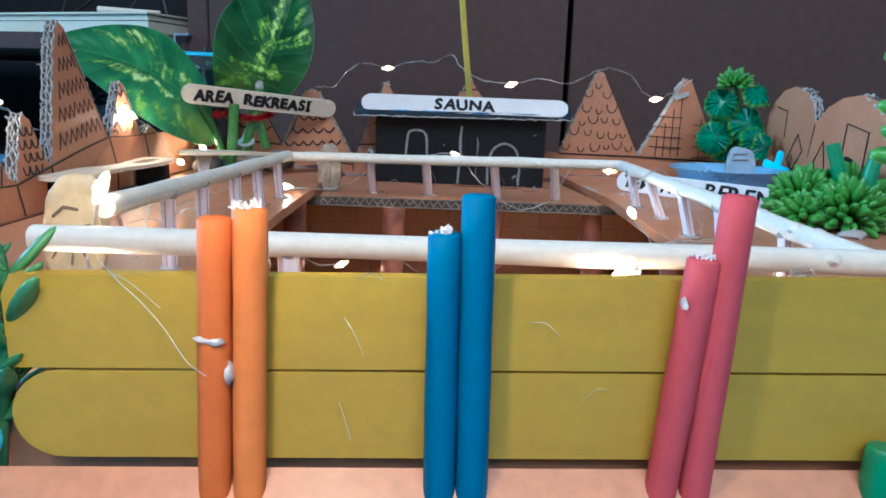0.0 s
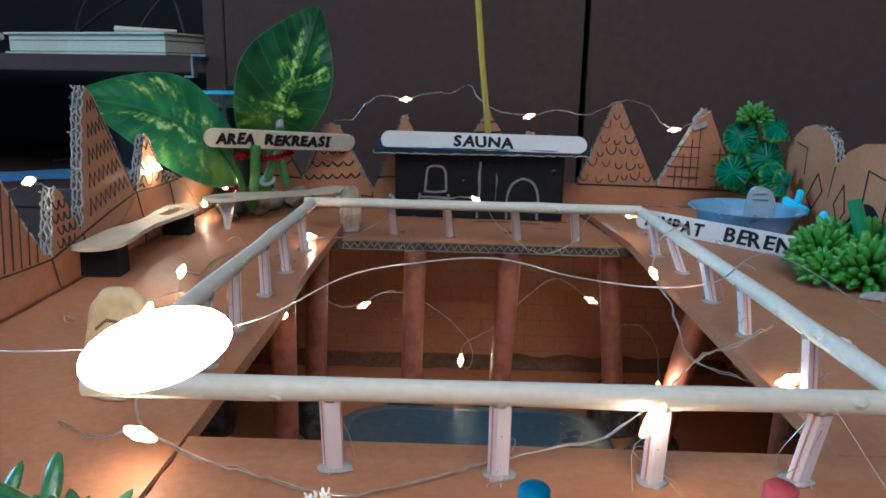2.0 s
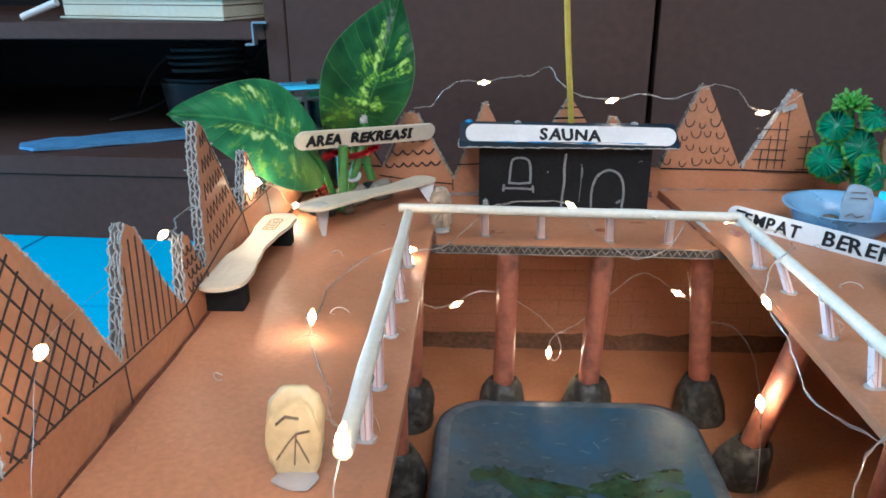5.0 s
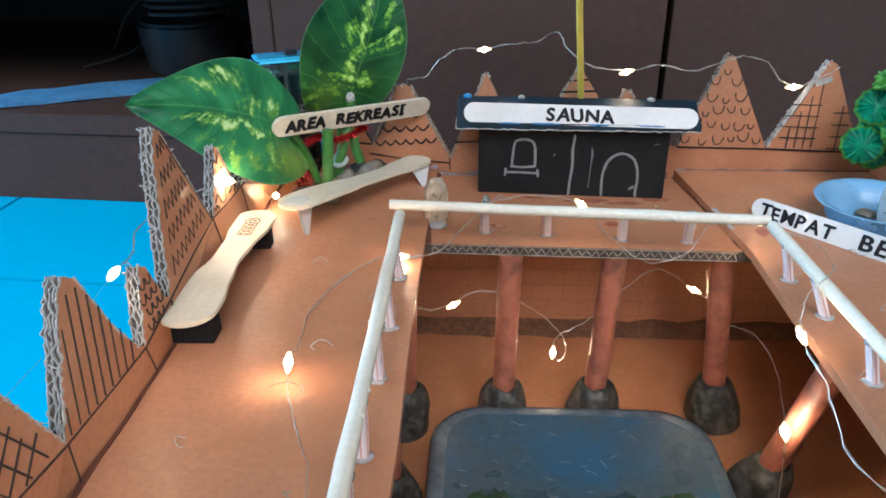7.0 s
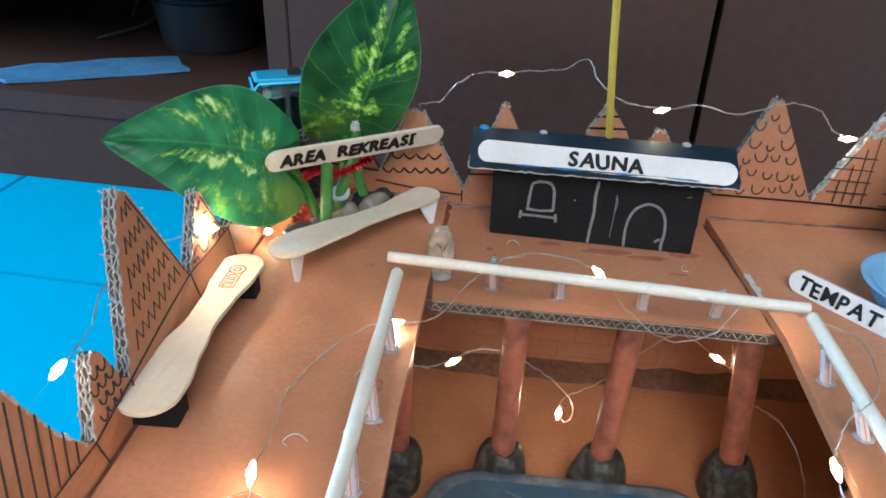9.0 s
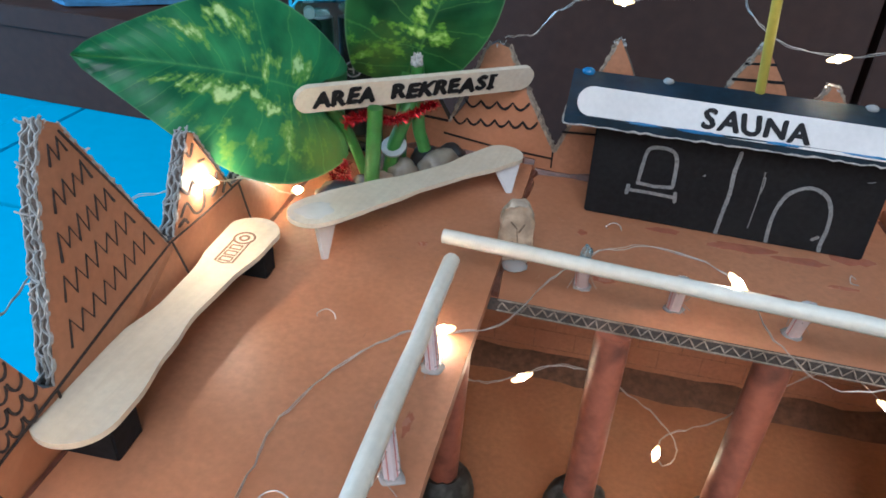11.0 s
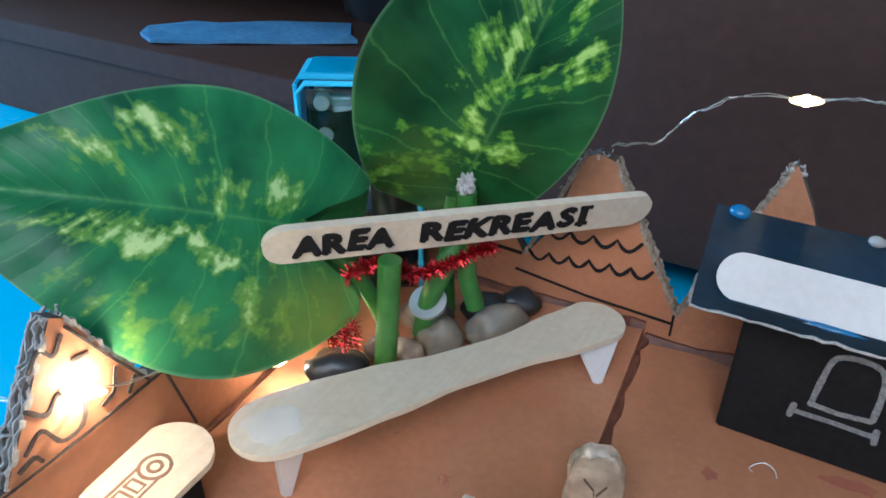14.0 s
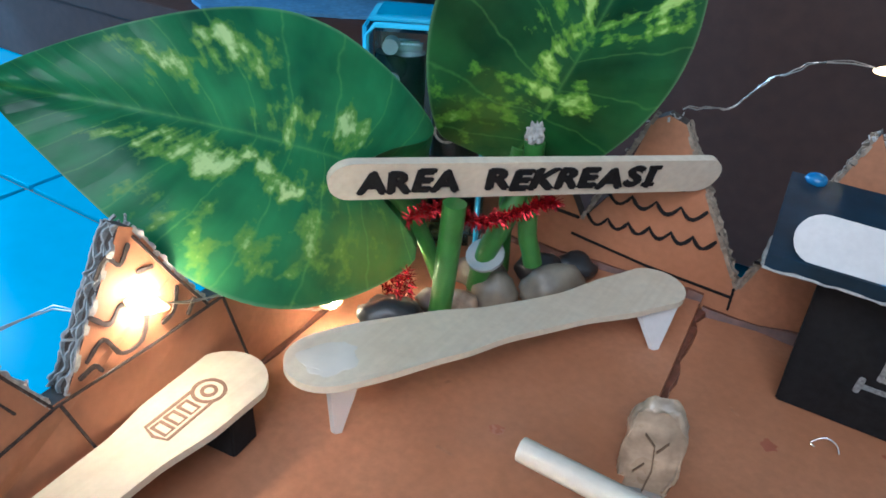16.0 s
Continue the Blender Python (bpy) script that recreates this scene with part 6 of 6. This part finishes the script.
# ---- the swimming corner: bowl, tree, beads, crosses ----
bowl = thing("bowl", (18.6, -3.6, 0.4), "shallow clear blue plastic bowl on the deck", "bowl")
bm = bmesh.new()
rings = []
for r, z in ((1.9, 0.42), (2.3, 0.5), (2.75, 1.0), (3.05, 1.62), (3.45, 1.75), (3.5, 1.82), (3.4, 1.84), (2.95, 1.72), (2.6, 1.1), (2.15, 0.62), (1.8, 0.56)):
    r *= 0.8
    rings.append([bm.verts.new((18.5 + r * math.cos(k * math.pi / 20), -3.7 + r * math.sin(k * math.pi / 20), z)) for k in range(40)])
for a_, b_ in zip(rings, rings[1:]):
    for k in range(40):
        bm.faces.new((a_[k], a_[(k + 1) % 40], b_[(k + 1) % 40], b_[k]))
bm.faces.new(rings[0][::-1])
bm.faces.new(rings[-1])
part("shell", bm, BOWL, bowl, smooth=60)
for k, (x, y, r) in enumerate([(17.75, -3.95, 0.42), (18.3, -3.0, 0.4), (19.3, -2.9, 0.36)]):
    single("pebble", blob(bmesh.new(), (x, y, 0.56 + r * 0.62), (r * 1.2, r, r * 0.75), None, 0.2, k + 20, 3), (DARKPEBBLE, PEBBLE, WHITEWOOD)[k], (x, y, 0.56), ("dark", "grey", "white")[k] + " pebble lying in the blue bowl", "pebble", "pebbles in the bowl", smooth=80)
standing_stone((19.1, -3.9, 0.56), 1.45, 2.4, 0.6, -0.35, shader("bluish_clear_stone", (0.42, 0.50, 0.56), 0.2, grain=200, vary=0.12, blotch=90, stain=0.2, Transmission_Weight=0.3),
               [[(-0.3, 0.3), (-0.1, 0.38), (0.05, 0.3), (0.25, 0.36)], [(-0.25, 0.7), (0.25, 0.72)], [(-0.25, 0.82), (0.2, 0.84)]], "bluish translucent stone standing in the bowl", 0.05, 9)


def fan_leaf(parent, centre, radius, normal, seed):
    """A round scalloped leaf, pleated from its foot."""
    r = random.Random(seed)
    n = Vector(normal).normalized()
    a = n.orthogonal().normalized()
    b = n.cross(a)
    bm = bmesh.new()
    rim0, rim1, rim2 = [], [], []
    K = 36
    for k in range(K):
        t = 2 * math.pi * k / K
        pleat = 0.07 * radius * (1 if k % 2 else -1)
        sc = 1 + 0.05 * math.cos(t * 12)
        d = a * math.cos(t) + b * math.sin(t)
        rim0.append(bm.verts.new(Vector(centre) + d * radius * 0.12 + n * 0.14 * radius))
        rim1.append(bm.verts.new(Vector(centre) + d * radius * 0.86 * sc + n * (pleat - 0.05 * radius + 0.2 * radius * math.sin(t * 3 + seed))))
        rim2.append(bm.verts.new(Vector(centre) + d * radius * sc + n * (pleat * 0.6 - 0.2 * radius + 0.2 * radius * math.sin(t * 3 + seed))))
    for k in range(K):
        j = (k + 1) % K
        bm.faces.new((rim0[k], rim0[j], rim1[j], rim1[k]))
        f = bm.faces.new((rim1[k], rim1[j], rim2[j], rim2[k]))
        f.material_index = 1
    bm.faces.new(rim0)
    bmesh.ops.solidify(bm, geom=list(bm.faces), thickness=0.03)
    part("leaf", bm, (FROND, FRONDRIM), parent, "pleated green foil leaf with a pale rim")


got = bmesh.new()
bmesh.ops.create_icosphere(got, subdivisions=2, radius=1.0)
BEAD_MESH = to_mesh("bead", got, BEAD, smooth=80)


def bead_cluster(parent, centre, radius, count, seed, size=0.3, squash=1.0, lo=-0.35):
    """Plump bead leaves on thin stalks growing out from a centre."""
    r = random.Random(seed)
    bm = bmesh.new()
    c = Vector(centre)
    for k in range(count):
        z = lo + (1 - lo) * (k + 0.5) / count
        t = k * 2.39996 + r.uniform(-0.25, 0.25)
        q = math.sqrt(max(0, 1 - z * z))
        d = Vector((q * math.cos(t), q * math.sin(t), z * squash)).normalized()
        rr = radius * r.uniform(0.78, 1.08)
        s = size * r.uniform(0.8, 1.15) * CM
        ob = new("bead", BEAD_MESH)
        ob.parent = parent
        ob.matrix_basis = Matrix.LocRotScale((c + d * rr - BASE[parent.name]) * CM, d.to_track_quat("Z", "Y"), (s * 52, s * 52, s * 150))
        tube(bm, [c + d * 0.05, c + d * rr], 0.05, 4)
    part("stalk", bm, STEM, parent)


tree = thing("foil_tree", (20.6, 0.0, 0.4), "small artificial tree with pleated green foil leaves and a bead crown", "tree")
part("trunk", tube(bmesh.new(), smooth_path([(20.6, 0.0, 0.4), (20.5, 0.4, 2.2), (20.25, 0.7, 4.0), (19.75, 0.7, 5.9)], 6), [0.22] * 19, 8), STEM, tree, smooth=60)
for k, (c, r, nrm) in enumerate([((19.15, 0.5, 5.0), 0.92, (-0.25, -1, 0.35)), ((20.95, 0.4, 5.55), 0.95, (0.3, -0.6, 0.75)), ((18.85, 0.3, 3.1), 0.98, (-0.35, -1, 0.25)), ((20.55, 0.2, 3.85), 1.1, (0.1, -1, 0.3)),
                                 ((20.55, -1.3, 3.0), 0.9, (0.3, -1, 0.35)), ((20.75, -2.0, 2.85), 0.75, (0.5, -0.9, 0.1)), ((19.6, 0.9, 4.1), 0.85, (-0.2, -1, 0.2)), ((19.7, 1.0, 2.6), 0.9, (-0.5, -0.8, 0.3))]):
    fan_leaf(tree, c, r, nrm, k)
    part("leaf_stalk", tube(bmesh.new(), smooth_path([(20.3, 0.7, c[2] - 0.5), (Vector((20.3, 0.7, c[2] - 0.3)) + Vector(c)) / 2, Vector(c) + Vector((0, 0.1, 0))], 3), 0.07, 6), STEM, tree, smooth=60)
bead_cluster(tree, (19.75, 0.6, 5.95), 0.72, 46, 2, 0.24, 1.0, lo=-0.15)

bush = thing("bead_bush", (20.0, -12.6, 0.4), "bushy artificial plant of green beads with cut green stems", "plant")
for k, (c, r, cnt) in enumerate([((19.2, -11.6, 1.2), 1.05, 84), ((20.3, -13.2, 0.95), 1.2, 100), ((21.0, -11.6, 1.4), 1.15, 84), ((19.9, -10.6, 1.4), 0.9, 62), ((18.9, -12.9, 0.85), 0.8, 52)]):
    bead_cluster(bush, c, r, cnt, k + 3, 0.3, 0.9)
for pts in ([(20.6, -12.2, 1.0), (20.3, -12.0, 2.6), (20.0, -11.8, 3.6)], [(20.9, -12.9, 0.9), (21.1, -12.8, 2.4), (21.35, -12.6, 3.4)]):
    part("cut_stem", tube(bmesh.new(), pts, 0.27, 12), GREENSTICK, bush, "thick cut green stem", smooth=50)
part("glue_blob", blob(bmesh.new(), (19.9, -14.7, 0.5), (0.5, 0.35, 0.2), None, 0.4, 5, 2), GLUE, bush, "bluish clear glue", smooth=60)
FACING = Matrix.Rotation(radians(25), 3, "Z")
for k, (x, y, z, r) in enumerate([(21.2, -3.0, 1.75, 0.62), (21.15, -7.2, 1.4, 0.6)]):
    ob = thing("cross_cutout", (x, y, 0.4), "small cyan foam cross leaning on the humped wall", "ornament", "cyan crosses")
    part("upright", block(bmesh.new(), Vector((x, y, z)), Vector((0.18, 0.42, r * 3.2)), FACING @ Matrix.Rotation(radians(12 - 40 * k), 3, "X"), 0.08), CYAN, ob)
    part("crossbar", block(bmesh.new(), Vector((x - 0.02, y, z + 0.1)), Vector((0.18, r * 2.9, 0.46)), FACING @ Matrix.Rotation(radians(12 - 40 * k), 3, "X"), 0.08), CYAN, ob)


# succulents by the fence
def succulent(name, foot, stems, label, seed=1):
    ob = thing(name, foot, label, "plant")
    r = random.Random(seed)
    for s, (tip, n) in enumerate(stems):
        f, t = Vector(foot), Vector(tip)
        mid = (f + t) / 2 + Vector((r.uniform(-0.1, 0.1), r.uniform(-0.1, 0.1), 0.1))
        path = smooth_path([f, mid, t], 8)
        part("stem", tube(bmesh.new(), path, [0.09 - 0.03 * k / len(path) for k in range(len(path))], 8), SUCC, ob, smooth=60)
        for k in range(n):
            p = path[min(len(path) - 1, int((0.25 + 0.75 * k / n) * len(path)))]
            ang = k * 2.4 + s
            out = Vector((math.cos(ang), math.sin(ang) * 0.8, 0.55 + 0.5 * k / n)).normalized()
            turn = out.to_track_quat("Z", "Y").to_matrix()
            sz = r.uniform(0.85, 1.15)
            bm = blob(bmesh.new(), p + out * 0.33 * sz, (0.105 * sz, 0.06 * sz, 0.37 * sz), turn, 0.08, k, 2)
            part("leaf", bm, SUCC, ob, smooth=80)
    return ob


succulent("succulent", (1.75, -34.95, 0.9), [((2.05, -34.95, 3.2), 18), ((1.45, -34.8, 3.35), 18), ((2.2, -35.15, 2.7), 13), ((1.3, -35.3, 2.8), 14), ((0.9, -35.0, 3.3), 14)], "dark green plastic succulent tied at the fence's end", 4)
bm = tube(bmesh.new(), smooth_path([(1.9, -35.3, 1.3), (2.05, -35.4, 1.6), (1.8, -35.4, 1.9), (1.95, -35.35, 2.1)], 5), 0.1, 8)
single("blue_tie", bm, CYAN, (1.9, -35.3, 1.3), "short shiny blue tie at the foot of the succulent", "tie", smooth=60)
beadplant = thing("bead_plant", (12.05, -33.0, 0.4), "pale green bead plant on a green stem by the fence", "plant")
part("stem", tube(bmesh.new(), smooth_path([(12.05, -33.0, 0.4), (11.95, -33.0, 2.5), (11.9, -33.0, 5.2)], 6), 0.14, 8), STEM, beadplant, smooth=60)
for k in range(7):
    z = 4.55 + 0.27 * k
    for s in (-1, 1):
        turn = Vector((s * 0.95, -0.3 - 0.2 * (k % 2), 0.1)).to_track_quat("Z", "Y").to_matrix()
        part("bead_leaf", blob(bmesh.new(), (11.87 + s * 0.42, -33.1 - 0.1 * (k % 2), z), (0.13, 0.11, 0.27), turn, 0.05, k, 2), BEAD, beadplant, "plump pale green leaf", smooth=80)

# ---- fairy lights ----
string = thing("fairy_lights", (5, -10, 0.0), "string of tiny warm fairy lights on thin silver wire", "string lights")


WIRES = []


def hang_wire(*pts):
    """Two thin wires twisted together along pts; the loose one near the front is single."""
    path = smooth_path(pts, 7)
    rng = random.Random(len(pts))
    loose = pts[0][1] < -38
    if not loose:
        path = [p + Vector((rng.gauss(0, 0.02), rng.gauss(0, 0.02), rng.gauss(0, 0.02))) for p in path]
    WIRES.extend(path)
    part("wire", tube(bmesh.new(), path, 0.005 if loose else 0.018, 6), SILVER, string, "thin silver wire", smooth=60)
    if loose:
        return
    bm = tube(bmesh.new(), [p + Vector((0.03 * math.sin(k * 0.7), 0.05 * math.cos(k * 0.5), 0.05 * math.sin(k * 0.6))) for k, p in enumerate(path)], 0.014, 5)
    part("wire", bm, SILVER, string, "thin silver wire", smooth=60)


hang_wire((-4.2, 2.9, 5.2), (-3.2, 3.6, 5.3), (-2.6, 3.7, 6.0), (-1.6, 3.8, 6.7), (-0.1, 5.0, 6.55), (1.0, 4.7, 6.8), (1.7, 4.5, 6.95), (2.7, 5.0, 6.95), (3.85, 5.4, 7.4), (4.6, 4.2, 6.6), (5.85, 3.8, 5.95), (7.6, 3.7, 5.75), (9.2, 3.7, 6.1), (11, 3.5, 5.9), (13.0, 2.9, 6.75), (14.4, 3.2, 6.5), (15.3, 3.4, 5.6), (16.2, 3.6, 5.15), (17.2, 3.2, 5.6), (18.1, 3.1, 6.3))
hang_wire((-2.6, -10.0, 0.9), (-3.4, -10.3, 1.1), (-4.5, -11.7, 0.8), (-5.2, -13.7, 0.6), (-5.0, -15.8, 0.6), (-4.6, -18.0, 1.3), (-4.5, -18.7, 0.7), (-3.6, -20.6, 0.5), (-3.0, -21.8, 0.6), (-2.2, -24.5, 1.4), (-1.1, -27.2, 2.95), (-1.2, -27.9, 1.7), (-0.5, -29.0, 1.2))
hang_wire((-2.4, -9.4, 0.65), (-1.1, -8.4, 0.6), (-0.2, -5.8, 0.6), (1.1, -5.4, 1.7), (2.9, -4.8, 1.9), (5.0, -6.3, 2.2), (6.2, -6.95, 1.0), (8.0, -6.95, -0.2), (9.6, -6.9, 0.3), (10.5, -6.9, 1.75), (12.2, -6.7, 1.75), (12.8, -7.2, 1.8), (14.2, -8.0, 1.7), (14.4, -9.5, 1.6), (13.4, -12.2, 2.4), (12.4, -13.1, 2.0), (12.2, -13.5, 1.3), (12.1, -14.1, 0.9), (12.4, -15.8, 0.3), (12.7, -18.0, -0.8), (13.3, -21.0, -0.3), (13.9, -23.2, 0.6), (15.0, -23.3, 0.9))
hang_wire((-2.6, -7.5, -2.8), (-1.7, -6.5, -3.5), (-0.7, -5.8, -3.5), (0.1, -5.6, -3.0), (1.7, -5.3, -3.1), (3.7, -5.0, -4.5), (4.9, -4.7, -6.1), (4.7, -4.6, -7.3), (4.3, -4.5, -6.9), (4.5, -4.4, -6.0), (6.0, -4.0, -5.1), (7.6, -3.5, -3.6), (9.2, -3.1, -2.5), (11.2, -2.9, -3.7), (11.8, -3.2, -3.9), (11.3, -4.2, -1.9))
hang_wire((12.0, -4.0, -4.6), (12.4, -5.0, -4.3), (13.2, -7.0, -3.7), (13.6, -9.0, -4.1), (13.06, -12.49, -4.54), (13.4, -12.5, -7.2), (13.2, -13.5, -9.9))
hang_wire((-9.7, -18.2, 4.3), (-10.5, -15.8, 3.7), (-11.9, -13.0, 3.2), (-12.2, -10.0, 3.0), (-10.9, -9.4, 3.45), (-9.9, -8.86, 3.68), (-9.7, -7.6, 3.2), (-9.6, -6.5, 2.6), (-9.6, -5.2, 1.5), (-9.55, -4.1, 1.1))
hang_wire((4.6, -38.2, 6.75), (5.1, -37.8, 6.8), (5.5, -37.4, 6.95), (5.9, -37.2, 7.0), (6.4, -37.0, 7.0), (6.9, -37.0, 6.9), (7.4, -37.0, 6.85), (7.8, -37.0, 6.9), (8.3, -36.6, 7.0), (9.5, -35.8, 6.3), (11.2, -34.6, 5.2), (12.6, -32.5, 2.5), (13.2, -30.5, 1.2), (12.6, -28.6, 2.3))
hang_wire((4.6, -38.2, 6.75), (3.6, -38.0, 6.6), (2.2, -37.4, 6.4), (-0.5, -36.0, 5.8), (-4.0, -33.2, 5.1), (-5.6, -31.0, 5.2), (-7.34, -28.22, 5.22), (-8.6, -25.0, 4.7), (-9.4, -21.0, 4.2), (-9.7, -18.2, 4.3))
hang_wire((-3.3, -27.5, 0.5), (-1.8, -28.6, 0.8), (-0.4, -29.2, 1.3), (0.9, -29.1, 0.7), (2.1, -29.3, 0.55), (3.6, -29.7, 0.55), (5.6, -28.6, 0.5), (6.7, -28.0, 0.6), (8.4, -27.9, 1.0), (9.4, -28.2, 2.0), (10.1, -27.1, 2.1), (11.1, -25.4, 2.0), (12.6, -23.6, 1.8), (13.6, -22.4, 1.8))
BULBS = [(-0.1, 5.0, 6.5), (7.6, 3.7, 5.7), (16.2, 3.6, 5.1), (-9.9, -8.86, 3.68), (-9.6, -4.3, 1.15), (-9.65, -18.3, 4.35), (-2.5, -9.4, 0.75), (5.0, -6.35, 2.15), (12.3, -6.5, 1.72), (12.1, -14.1, 0.9), (-0.7, -5.8, -3.6), (4.3, -4.5, -6.9), (11.2, -2.9, -3.7),
         (13.06, -12.49, -4.54), (-4.6, -18.1, 1.35), (-1.05, -27.5, 3.0), (-0.45, -29.2, 1.25), (-2.05, -15.0, -1.15), (13.9, -23.2, 0.6), (9.3, -28.86, 1.98), (4.66, -38.2, 6.74), (-7.34, -28.22, 5.22), (-9.2, -2.3, 1.75)]
for p in BULBS:
    k = min(range(len(WIRES) - 1), key=lambda i: (WIRES[i] - Vector(p)).length)
    along = (WIRES[k + 1] - WIRES[k]).normalized() if (WIRES[k + 1] - WIRES[k]).length < 3 else (WIRES[k] - WIRES[k - 1]).normalized()
    near_one = p[1] < -38
    turn = Matrix.Rotation(radians(-20), 3, "Y") if near_one else along.to_track_quat("X", "Z").to_matrix()
    part("bulb", blob(bmesh.new(), p, (0.44, 0.2, 0.2) if near_one else (0.24, 0.17, 0.17) if p[2] in (3.68, -4.54) else (0.2, 0.135, 0.135), turn, 0.0 if near_one else 0.12, 1, 3), LED, string, "glowing warm white bulb", smooth=80)
    if not near_one:
        part("resin_drop", blob(bmesh.new(), p, (0.4, 0.125, 0.125), turn, 0.1, 2, 3), RESIN, string, "clear resin drop glowing as the bulb's warm bloom", smooth=80)

# ---- floor tiles, last ----
T = 40.0
TILE_MESH = to_mesh("tile", block(bmesh.new(), Vector((0, 0, 0.15)), Vector((T - 0.3, T - 0.3, 0.5)), bevel=0.06), TILE)
for i in range(-4, 5):
    for j in range(-4, 4):
        x, y = -43.1 + T * i + T / 2, 6.0 + T * j - T / 2
        if abs(x) > 190 or not -230 < y < 40:
            continue
        ob = new("tile", TILE_MESH)
        ob.location = Vector((x, y, FLOOR_Z - 0.4)) * CM
        ob.parent = floor
        ob.matrix_parent_inverse = Matrix.Translation(-floor.location)
